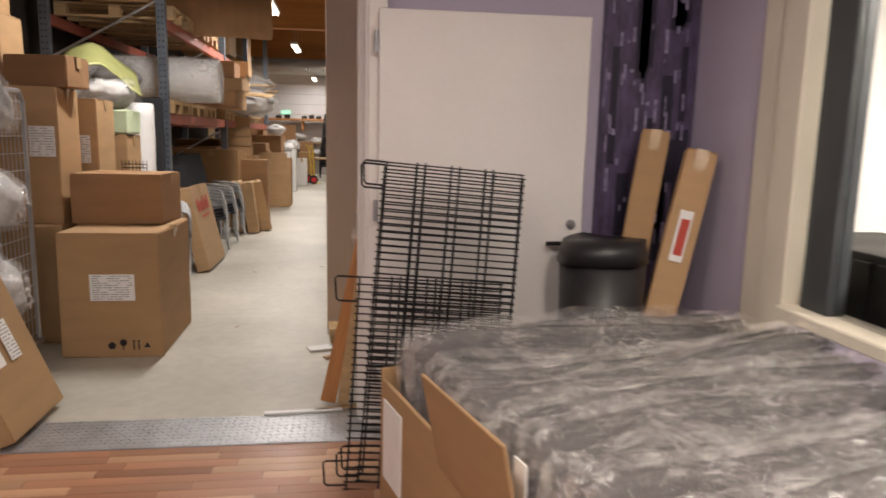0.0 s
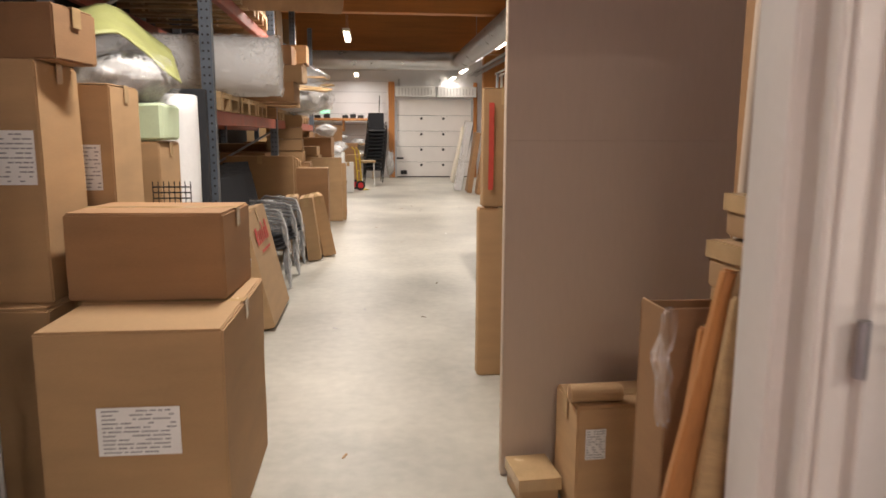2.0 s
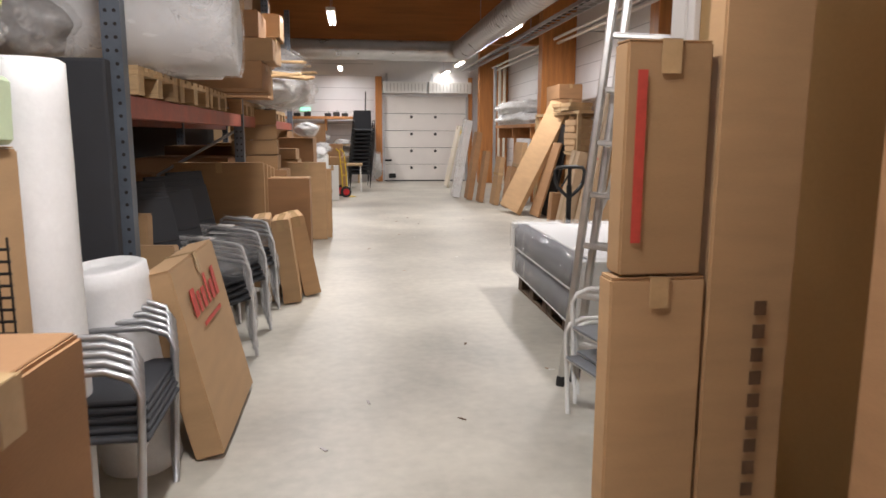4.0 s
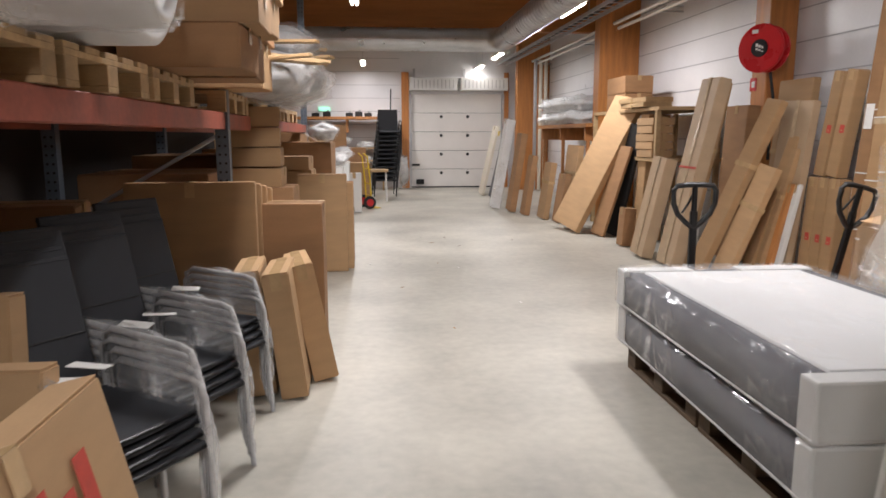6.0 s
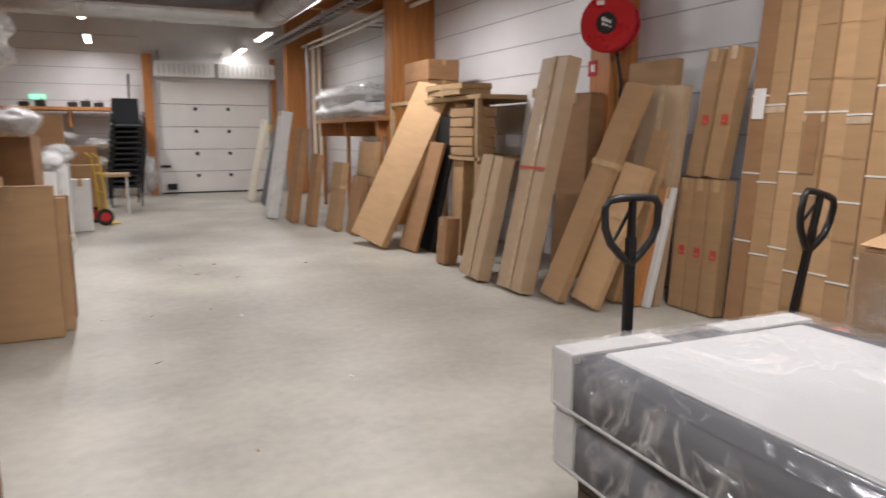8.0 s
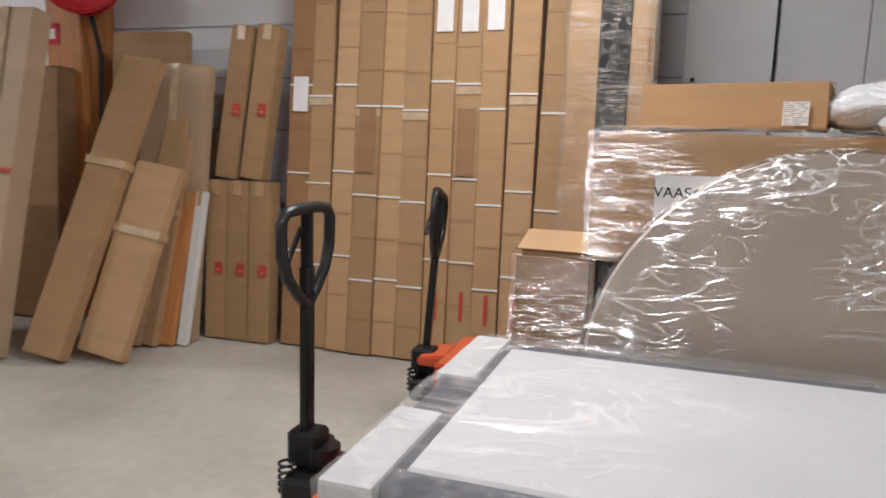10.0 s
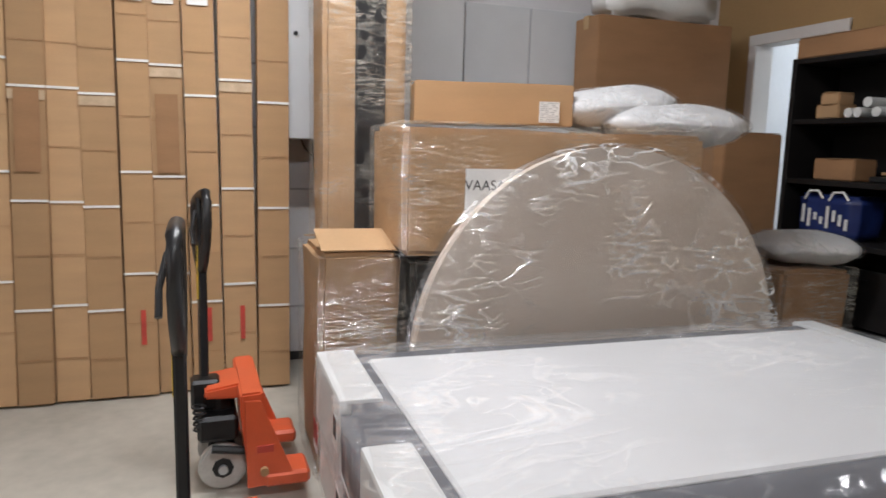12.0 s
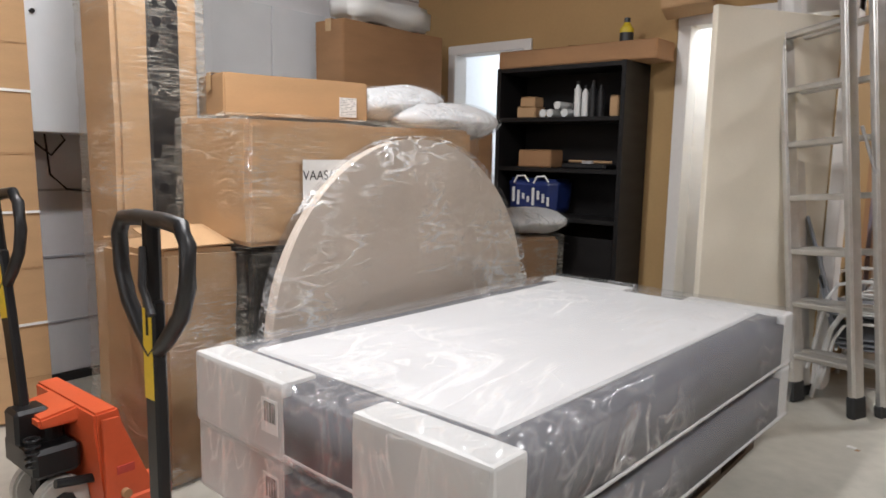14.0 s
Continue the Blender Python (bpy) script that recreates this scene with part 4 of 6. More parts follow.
# big board that leans far over, with added dark panels for the brown and shadow behind it
carton(0.75, 0.09, 2.15, leaning(1.95, 15.85, E_ + 12, 24, 9, 0.09, 0.75), "long pale brown flat pack leaning steeply", CARD_LIGHT, tape=False, seams=False, name="leaning_board", category="board")
for i in range(2):
    t = thing("dark_panel", "dark panel added for the brown goods and shadow behind the long board", "panel", leaning(2.3 + 0.2 * i, 15.32 - 0.06 * i, E_ + 8, 16 - 5 * i, 3, 0.04, 0.4), group="dark leaning panels")
    part("board", box(-0.2, 0, 0, 0.2, 0.04, 1.35 + 0.3 * i, 0.004), BLACK_WOOD if i else CARD_DARK, t)

# ---- wrapped goods beside the mattresses ----
def wrapped_carton(x0, y0, z0, x1, y1, z1, label, mat=CARD, strip=None, open_top=False):
    """A carton with sagging edges under tight stretch film that is gathered into many fine level folds."""
    w, d, h = x1 - x0, y1 - y0, z1 - z0
    t = thing("wrapped_carton", label, "carton", pose((x0 + x1) / 2, (y0 + y1) / 2, z0))
    b = grid_box(w, d, h, 5, 0.022)
    rough_up(b, 0.014, 3.0, x0 * 3 + z0)
    part("body", b, mat, t)
    if strip:
        part("foam_strip", box(-w / 2 - 0.016, strip[0], 0.01, -w / 2 + 0.02, strip[1], h - 0.004, 0.008), BLACK_PL, t, "dark foam strip")
    if open_top:
        for x, r in ((-w / 2 + 0.01, -14), (w / 2 - 0.01, 10)):
            f = rough_up(box(0, -d / 2 + 0.01, 0, w * 0.48 if x < 0 else 0.004, d / 2 - 0.01, 0.005), 0.006, 6)
            part("top_flap", f, CARD_LIGHT, t, "loose pale carton flap", m=pose(x, 0, h + 0.012, 0, r if x < 0 else 0))
    b = bmesh.new()
    rings, per, lev = [], 30, max(8, int(h / 0.022))
    for i in range(lev + 1):
        z = h * i / lev + 0.002
        ring = []
        for k in range(per * 4):
            q, f = divmod(k, per)
            f = f / per * 2 - 1
            px, py = ((f, -1), (1, f), (-f, 1), (-1, -f))[q]
            wob = noise.noise(Vector((px * 2.2 + x0, py * 2.2 + y0, z * 34))) * 0.007 + noise.noise(Vector((px * 5 + x0, py * 5, z * 9))) * 0.006
            ln = math.hypot(px, py)
            ring.append(b.verts.new((px * (w / 2 + 0.019) + px / ln * wob, py * (d / 2 + 0.019) + py / ln * wob, z)))
        rings.append(ring)
    n = per * 4
    for i in range(lev):
        for k in range(n):
            b.faces.new((rings[i][k], rings[i][(k + 1) % n], rings[i + 1][(k + 1) % n], rings[i + 1][k]))
    if not open_top:
        prev = rings[-1]
        for sc in (0.93, 0.7, 0.4):
            nr = [b.verts.new((v.co.x * sc, v.co.y * sc, h + 0.02 + 0.012 * noise.noise(Vector((v.co.x * 14 * sc, v.co.y * 14 * sc, 2))))) for v in rings[-1]]
            for k in range(n):
                b.faces.new((prev[k], prev[(k + 1) % n], nr[(k + 1) % n], nr[k]))
            prev = nr
        b.faces.new(prev)
    part("stretch_wrap", b, STRETCH, t, "glinting clear stretch wrap", smooth=True)
    return t


low = wrapped_carton(2.15, 9.2, 0.003, 2.64, 9.52, 0.91, "brown carton in stretch wrap with red label on the floor", open_top=True)
lb = part("red_label", box(-0.235, 0.166, 0.1, -0.13, 0.1675, 0.22), RED_INK, low, "red and white shipping label")
part("label_bars", box(-0.23, 0.1675, 0.1, -0.135, 0.1685, 0.13), PAPER, lb)
wrapped_carton(2.68, 9.04, 0.003, 2.98, 9.42, 2.75, "tall brown carton with dark foam strip in stretch wrap", CARD_LIGHT, strip=(-0.09, 0.05))
wrapped_carton(2.12, 7.75, 0.003, 2.44, 9.16, 0.9, "dark wrapped carton under the large wrapped box", BLACK_PL)
wrapped_carton(2.46, 7.75, 0.003, 2.66, 9.16, 0.9, "narrow brown carton in stretch wrap behind a dark one", CARD)
wrapped_carton(2.68, 7.75, 0.003, 3.1, 9.02, 0.9, "brown carton in stretch wrap against the wall", CARD)
bx = wrapped_carton(2.05, 7.85, 0.915, 2.53, 9.22, 1.41, "large brown carton in stretch wrap with handwritten note", CARD_LIGHT)
nt = part("note_pocket", box(-0.275, 0.1, 0.12, -0.271, 0.45, 0.34), PAPER, bx, "white paper pocket with handwriting",)
part("handwriting", moved(text_bm("VAASA", 0.055), pose(-0.277, 0.37, 0.275, 0, 0, -90)), INK, nt)
part("handwriting", moved(text_bm("154", 0.08), pose(-0.277, 0.3, 0.18, 0, 0, -90)), INK, nt)
carton(0.7, 0.34, 0.18, pose(2.36, 8.73, 1.435, 0, 0, -103), "long flat brown carton lying on the wrapped box", CARD, seams=False, labels=((0.24, 0.06, 0.09, 0.09),))
carton(0.95, 0.32, 1.45, pose(3.15, 7.28, 0.003, 0, 0, -90), "tall brown carton standing against the wall", CARD, seams=False)
carton(0.95, 0.28, 0.65, pose(3.2, 7.26, 1.47, 0, 0, -90), "brown carton stacked on a tall carton", CARD_DARK, seams=False)
carton(0.4, 0.35, 1.45, pose(2.72, 6.98, 0.003, 0, 0, -90), "brown carton standing beside the pillows", CARD_DARK)
t = thing("folded_bag", "crumpled white plastic bag on top of a carton", "bag", pose(3.3, 7.3, 2.128))
b = grid_box(0.25, 0.75, 0.16, 6, 0.03)
rough_up(b, 0.03, 6)
part("bag", b, LACQUER, t, smooth=True)

# round panel in a plastic bag
t = thing("round_tabletop", "large beige round tabletop wrapped in glinting clear plastic", "tabletop", pose(1.93, 8.35, 0.003, 0, 1.5, 0))
R_, ZC = 0.86, 0.49


def arch(r, zc, y_scale=1.0):
    pts = [(r, 0.0)] + [(r * math.cos(a * math.pi / 48), zc + r * math.sin(a * math.pi / 48)) for a in range(49)] + [(-r, 0.0)]
    return pts


def arch_slab(r, zc, x0, x1, bump=0.0, rings=1):
    b = bmesh.new()
    pts = arch(r, zc)
    loops = []
    for xx, k in ((x0, 0.3), (x0 - 0.0, 0.985), (x0 + 0.012, 1.0), (x1 - 0.012, 1.0), (x1, 0.985)):
        loops.append([b.verts.new((xx, p[0] * (k if k > 0.5 else 0.5), p[1] * (1 if k > 0.9 else 0.5))) for p in pts])
    n = len(pts)
    for a, c in zip(loops, loops[1:]):
        for i in range(n):
            b.faces.new((a[i], a[(i + 1) % n], c[(i + 1) % n], c[i]))
    b.faces.new(loops[0][::-1])
    b.faces.new(loops[-1])
    bmesh.ops.recalc_face_normals(b, faces=b.faces[:])
    return b


part("board", arch_slab(R_, ZC, 0, 0.05), BEIGE_PLATE, t)
b = arch_slab(R_ + 0.015, ZC, -0.02, 0.07)
bmesh.ops.subdivide_edges(b, edges=b.edges[:], cuts=2, use_grid_fill=True)
for v in b.verts:
    v.co.x += 0.014 * noise.noise(Vector((v.co.y * 5, v.co.z * 5 + v.co.y * 3, 1))) + 0.008 * noise.noise(Vector((v.co.y * 14 + v.co.z * 9, v.co.z * 5 - v.co.y * 3, 3)))
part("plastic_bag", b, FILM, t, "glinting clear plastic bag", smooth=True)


def pillow(m, label, w=0.5, d=0.42, h=0.17):
    t = thing("bagged_pillow", label, "pillow", m, group="bagged pillows")
    for nm, mat, k in (("pillow", MATTRESS_WHITE, 1.0), ("plastic_bag", FILM, 1.06)):
        b = bmesh.new()
        bmesh.ops.create_uvsphere(b, u_segments=32, v_segments=18, radius=1)
        for v in b.verts:
            x, y, z = v.co
            px = math.copysign(abs(x) ** 0.6, x)
            py = math.copysign(abs(y) ** 0.6, y)
            e = max(0.0, 1 - max(abs(px), abs(py)) ** 4)
            n1 = noise.noise(Vector((x * 3, y * 3, z * 2 + k * 5)))
            v.co = Vector((px * w / 2 * k, py * d / 2 * k, h / 2 + math.copysign(abs(z) ** 0.8, z) * h / 2 * k * (0.25 + 0.75 * e) + 0.012 * n1))
        part(nm, b, mat, t, smooth=True)
    return t


pillow(pose(2.42, 8.11, 1.43, 0, 5, 80), "white pillow in clear plastic lying on the wrapped box", 0.58, 0.44, 0.2)
pillow(pose(2.26, 7.9, 1.36, 0, 0, 78), "white pillow in clear plastic beside another", 0.66, 0.45, 0.19)
wrapped_carton(2.1, 6.86, 0.003, 2.5, 7.3, 0.78, "small wrapped carton beside the bookcase", CARD_DARK)
pillow(pose(2.25, 7.05, 0.8, 0, 0, 70), "white pillow in clear plastic on a small carton", 0.5, 0.42, 0.16)

# steel cabinets on the wall
for y0, y1, z0, z1, x0, lab in ((9.06, 9.5, 1.35, 2.6, 3.44, "pale grey wall cabinet with door ajar over the siding"), (8.44, 8.9, 1.2, 2.4, 3.55, "pale grey steel wall cabinet"), (7.55, 8.42, 1.2, 2.2, 3.6, "wide grey double-door steel wall cabinet")):
    t = thing("wall_cabinet", lab, "cabinet", pose(x0, (y0 + y1) / 2, z0), group="steel wall cabinets")
    w = y1 - y0
    part("body", box(0.02, -w / 2, 0, HALL_E - 0.008 - x0, w / 2, z1 - z0, 0.004), CABINET, t)
    n = 2 if w > 0.6 else 1
    for i in range(n):
        a, c = -w / 2 + i * w / n + 0.003, -w / 2 + (i + 1) * w / n - 0.003
        dr = part("door", box(0, a, 0.004, 0.018, c, z1 - z0 - 0.004, 0.003), CABINET, t)
        part("lock", cyl(0.012, 0.012, 10, m=pose(0.0, c - 0.05, (z1 - z0) * 0.45, 0, -90)), BLACK, dr)
t = thing("fuse_strip", "black terminal strip beside the wall cabinet", "electrics", pose(3.5, 9.504, 1.4))
part("strip", box(0, 0, 0, 0.25, 0.03, 1.1, 0.003), BLACK, t)
t = thing("loose_cable", "black cable hanging below the wall cabinet", "cable", pose(3.7, 9.2, 1.3))
part("cable_loop", rod([(0.04, 0.2 + 0.0, 0.1), (0.03, 0.16, 0.0), (0.0, 0.1, -0.06), (0.0, 0.03, 0.02), (0.02, 0.06, 0.08), (0.02, 0.12, 0.05), (0.03, 0.1, -0.16), (0.03, 0.02, -0.24), (0.02, -0.15, -0.26)], 0.006, 6), RUBBER, t)
structure("baseboard", box(HALL_E - 0.03, 6.44, 0.0, HALL_E - 0.008, 11.0, 0.05, 0.004), RUBBER, "dark crumbling edge strip at the foot of the wall", "trim")


# ---- pallet trucks ----
def pallet_truck(m, label, turn=0, reach=1.2, low=1.0, tilt=0, back=2):
    """Forks along -y, handle at the +y end; the body bridges from the pump down to the roots of the forks."""
    t = thing("pallet_truck", label, "pallet truck", m, group="pallet trucks")
    for sx in (-0.19, 0.19):
        fk = part("fork", box(sx - 0.08, -reach, 0.06, sx + 0.08, 0.02, 0.115, 0.012), ORANGE, t)
        if reach > 0.4:
            part("roller", cyl(0.035, 0.07, 14, m=pose(sx - 0.035, 0.15 - reach, 0.04, 0, 90)), WHEEL_GREY, fk)

    def plate(profile, x0, x1, bevel=0.008):
        b = bmesh.new()
        lo = [b.verts.new((x0, y, z * low)) for y, z in profile]
        hi = [b.verts.new((x1, y, z * low)) for y, z in profile]
        n = len(profile)
        for i in range(n):
            b.faces.new((lo[i], lo[(i + 1) % n], hi[(i + 1) % n], hi[i]))
        b.faces.new(lo[::-1])
        b.faces.new(hi)
        bmesh.ops.recalc_face_normals(b, faces=b.faces[:])
        bmesh.ops.bevel(b, geom=b.edges[:], offset=bevel, segments=2, affect="EDGES")
        return b

    bd = part("body", plate([(0.1, 0.42), (0.02, 0.425), (-0.05, 0.07), (0.07, 0.06), (0.1, 0.35)], -0.24, 0.24), ORANGE, t, "orange painted steel body")
    part("top_bridge", plate([(0.22, 0.4), (0.09, 0.42), (0.09, 0.36), (0.22, 0.365)], -0.11, 0.11), ORANGE, t)
    for sx in (-0.262, 0.252):
        part("side_web", plate([(0.085, 0.4), (0.03, 0.4), (-0.1, 0.075), (0.08, 0.065)], sx, sx + 0.01, 0.002), ORANGE, t)
    part("maker_plate", box(-0.266, -0.015, 0.2 * low, -0.263, 0.045, 0.228 * low), RED_INK, bd)
    part("pivot_bolt", cyl(0.016, 0.02, 12, m=pose(-0.262, 0.02, 0.13 * low, 0, -90)), CARD_DARK, bd, "worn pivot bolt")
    part("torsion_link", rod([(-0.16, 0.02, 0.16), (-0.16, 0.2, 0.19)], 0.016, 8), BLACK, t)
    b = cyl(0.055, 0.2, 20, m=pose(0, 0.16, 0.17))
    cyl(0.04, 0.16, 16, bm=b, m=pose(0.07, 0.2, 0.2))
    box(-0.13, 0.1, 0.2, 0.13, 0.25, 0.3, 0.014, bm=b)
    box(-0.05, 0.16, 0.3, 0.05, 0.27, 0.42, 0.012, bm=b)
    part("pump", b, BLACK, t, "black hydraulic pump")
    for k in range(5):
        part("spring_coil", rod([(-0.1 + 0.022 * math.cos(a * math.tau / 10), 0.24 + 0.022 * math.sin(a * math.tau / 10), 0.25 + k * 0.022) for a in range(10)], 0.005, 5, closed=True), BLACK, t)
    part("axle", rod([(-0.14, 0.16, 0.09), (0.14, 0.16, 0.09)], 0.018, 10), GALV, t)
    part("fork_yoke", box(-0.03, 0.11, 0.09, 0.03, 0.21, 0.2, 0.01), BLACK, t)
    for sx in (-0.12, 0.07):
        w_ = part("steer_wheel", cyl(0.09, 0.05, 32, m=pose(sx, 0.16, 0.093, 0, 90), bevel=0.01), WHEEL_GREY, t, "pale nylon steering wheel")
        part("hub", cyl(0.04, 0.06, 8, m=pose(sx - 0.005, 0.16, 0.093, 0, 90)), BLACK, w_)
        part("hub_nut", cyl(0.014, 0.074, 6, m=pose(sx - 0.012, 0.16, 0.093, 0, 90)), GALV, w_)
    hd = part("handle_post", box(-0.026, -0.016, 0, 0.026, 0.016, 0.68, 0.006), BLACK, t, m=pose(0, 0.22, 0.27, back, tilt, turn))
    part("warning_sticker", box(-0.02, 0.0165, 0.45, 0.02, 0.018, 0.66), YELLOW, hd, "yellow warning sticker")
    loop = []
    for x, z in ((0, 0.55), (0.06, 0.6), (0.12, 0.66), (0.15, 0.73), (0.155, 0.82), (0.13, 0.855), (0.06, 0.862), (-0.06, 0.862), (-0.13, 0.855), (-0.155, 0.82), (-0.15, 0.73), (-0.12, 0.66), (-0.06, 0.6)):
        loop.append((x, 0, z))
    part("grip", rod(loop, 0.019, 10, closed=True), BLACK_PL, hd, "black D-shaped steering handle", smooth=True)
    part("stem", rod([(0, 0, 0.6), (0, 0, 0.86)], 0.02, 10), BLACK, hd)
    part("lever", rod([(0.0, 0.02, 0.8), (-0.03, 0.04, 0.72), (-0.07, 0.04, 0.66)], 0.009, 8), BLACK_PL, hd)
    return t


pallet_truck(pose(1.26, 9.78, 0.003), "orange pallet truck with black handle parked under the mattress pallet", 0, 1.2, 0.72, 0, 0)
pallet_truck(pose(2.28, 9.73, 0.003, 0, 0, 1), "orange pallet truck with black handle beside the strapped cartons", 8, 0.15, 1.0, 12)

# ---- bookcase and doors at the fibreboard wall ----
BX0, BX1, BY0, BY1, BH = 1.74, 2.7, 6.44, 6.78, 1.87
t = thing("bookcase", "open black wooden bookcase with bottles and boxes", "bookcase", pose(0, 0, 0))
part("side_panel", box(BX0, BY0, 0, BX0 + 0.03, BY1, BH, 0.002), BLACK_WOOD, t)
part("side_panel", box(BX1 - 0.03, BY0, 0, BX1, BY1, BH, 0.002), BLACK_WOOD, t)
part("back_panel", box(BX0 + 0.03, BY0, 0, BX1 - 0.03, BY0 + 0.012, BH), BLACK_WOOD, t)
for sz in (0.08, 0.42, 0.86, 1.18, 1.51, 1.84):
    part("shelf", box(BX0 + 0.03, BY0 + 0.012, sz, BX1 - 0.03, BY1 - 0.01, sz + 0.028, 0.002), BLACK_WOOD, t)
for sz in (0.13, 0.47):
    dr = part("drawer", box(BX0 + 0.035, BY1 - 0.03, sz, BX1 - 0.035, BY1 - 0.012, sz + 0.3, 0.003), BLACK_WOOD, t)
    part("drawer_grip", box(BX0 + 0.35, BY1 - 0.012, sz + 0.24, BX1 - 0.35, BY1 - 0.004, sz + 0.252), BLACK, dr)


def small_bottle(m, r, h, mat, label, cap=BLACK_PL, name="bottle"):
    t = thing(name, label, "bottle", m)
    part("bottle_body", cyl(r, h * 0.8, 18, bevel=r * 0.2), mat, t, smooth=False)
    part("neck", cyl(r * 0.75, h * 0.1, 16, r2=r * 0.4, m=pose(0, 0, h * 0.8)), mat, t)
    part("cap", cyl(r * 0.45, h * 0.1, 12, m=pose(0, 0, h * 0.9)), cap, t)
    return t


rng = random.Random(3)
for i, bxx in enumerate((1.97, 2.02, 2.08, 2.13)):
    small_bottle(pose(bxx, 6.66 + rng.uniform(-0.02, 0.02), 1.541), 0.022, 0.2 + 0.03 * (i % 2), (BLACK_PL, BLACK_PL, LACQUER, LACQUER)[i], "slim bottle standing on the bookcase shelf")
for i in range(4):
    t = thing("paper_roll", "small white paper roll on the bookcase shelf", "roll", pose(2.2 + 0.055 * i, 6.55, 1.541 + (0.05 if i == 1 else 0)), group="paper rolls")
    part("roll", cyl(0.026, 0.16, 16, m=pose(0, 0.16, 0.027, 90)), LACQUER, t)
carton(0.15, 0.13, 0.07, pose(2.5, 6.58, 1.541), "small open pale carton on the bookcase shelf", CARD_LIGHT, tape=False, seams=False)
carton(0.12, 0.11, 0.06, pose(2.49, 6.6, 1.614), "small pale carton on another", CARD_LIGHT, tape=False, seams=False)
carton(0.06, 0.1, 0.12, pose(1.84, 6.62, 1.541), "small pale carton on the bookcase shelf", CARD_LIGHT, tape=False, seams=False)
carton(0.26, 0.16, 0.11, pose(2.42, 6.55, 1.21), "dark brown wooden crate on the shelf", CARD_DARK, tape=False, seams=False, name="small_crate", category="crate")
t = thing("tool_tray", "dark tray of tools and lids on the shelf", "tray", pose(2.05, 6.62, 1.21))
part("tray", box(-0.16, -0.08, 0, 0.16, 0.08, 0.03, 0.006), BLACK_PL, t)
part("rod", rod([(-0.14, -0.05, 0.04), (0.15, 0.0, 0.045)], 0.009, 8), CARD_LIGHT, t)
part("lid", cyl(0.04, 0.02, 18, m=pose(0.02, -0.02, 0.03)), GREY_WALL, t)
t = thing("shopping_bag", "dark blue plastic shopping bag with white patterns on the shelf", "bag", pose(2.42, 6.62, 0.89))
b = grid_box(0.36, 0.22, 0.24, 5, 0.02)
for v in b.verts:
    v.co.x *= 1 + 0.5 * v.co.z
rough_up(b, 0.012, 9)
part("bag_body", b, BLUE, t, smooth=True)
for sx in (-0.08, 0.08):
    part("handle", rod([(sx - 0.06, 0.115, 0.22), (sx - 0.03, 0.12, 0.26), (sx + 0.03, 0.12, 0.255), (sx + 0.06, 0.115, 0.21)], 0.007, 6), PAPER, t)
pp = bmesh.new()
for i in range(8):
    box(-0.15 + 0.04 * i, 0.116, 0.06 + 0.02 * (i % 3), -0.13 + 0.04 * i, 0.119, 0.12 + 0.02 * (i % 4), bm=pp)
part("pattern", pp, LACQUER, t)
t = small_bottle(pose(1.83, 6.62, BH + 0.002), 0.042, 0.27, material("yellow_liquid", (0.6, 0.45, 0.03), 0.2), "bottle of yellow liquid on top of the bookcase")
part("label_band", cyl(0.0428, 0.11, 18, m=pose(0, 0, 0.07)), BLACK_PL, t, "dark printed label")
carton(1.15, 0.26, 0.11, pose(2.15, 6.47, BH + 0.004), "long flat cardboard tray on top of the bookcase", CARD_DARK, tape=False, seams=False)
carton(0.28, 0.22, 0.1, pose(1.48, 6.5, 2.13, 8, 6, 15), "crumpled open carton on the door frame", CARD_LIGHT, tape=False, seams=False)

# washroom door
t = thing("door_2", "open cream washroom door with chrome handle and black sign", "door", pose(0.67, 6.44, 0, 0, 0, 60), kind="structure")
part("leaf", box(0, -0.04, 0.01, 0.82, 0, 2.05, 0.004), CREAM, t)
b = cyl(0.024, 0.01, 16, m=pose(0.76, -0.04, 1.04, 90))
rod([(0.76, -0.04, 1.04), (0.76, -0.09, 1.04), (0.64, -0.093, 1.04)], 0.01, 8, b)
part("door_handle", b, CHROME, t, "chrome lever handle")
part("lock", cyl(0.022, 0.01, 16, m=pose(0.76, -0.04, 0.95, 90)), CHROME, t)
b = cyl(0.014, 0.002, 12, m=pose(0.69, -0.04, 1.93, 90))
box(0.672, -0.0425, 1.84, 0.708, -0.0405, 1.91, bm=b)
box(0.678, -0.0425, 1.77, 0.702, -0.0405, 1.84, bm=b)
part("sign", b, INK, t, "black door symbol")
part("letters", moved(text_bm("WC", 0.03), pose(0.69, -0.0425, 1.975)), INK, t)
t = thing("door_frame_washroom", "white painted washroom door frame", "door frame", pose(0, 0, 0), kind="structure")
part("jamb", box(1.5, BACK_S - 0.13, 0, 1.58, BACK_S + 0.015, 2.16, 0.004), WHITE, t)
part("jamb", box(0.6, BACK_S - 0.13, 0, 0.665, BACK_S + 0.012, 2.16, 0.004), WHITE, t)
part("lintel", box(0.6, BACK_S - 0.13, 2.09, 1.58, BACK_S + 0.018, 2.17, 0.004), WHITE, t)
t = thing("door_frame_side_room", "white painted side room door frame", "door frame", pose(0, 0, 0), kind="structure")
part("jamb", box(3.37, BACK_S - 0.13, 0, 3.44, BACK_S + 0.015, 2.1, 0.004), WHITE, t)
part("lintel", box(2.66, BACK_S - 0.13, 2.05, 3.44, BACK_S + 0.018, 2.12, 0.004), WHITE, t)
part("jamb", box(2.66, BACK_S - 0.13, 0, 2.73, BACK_S + 0.015, 2.1, 0.004), WHITE, t)
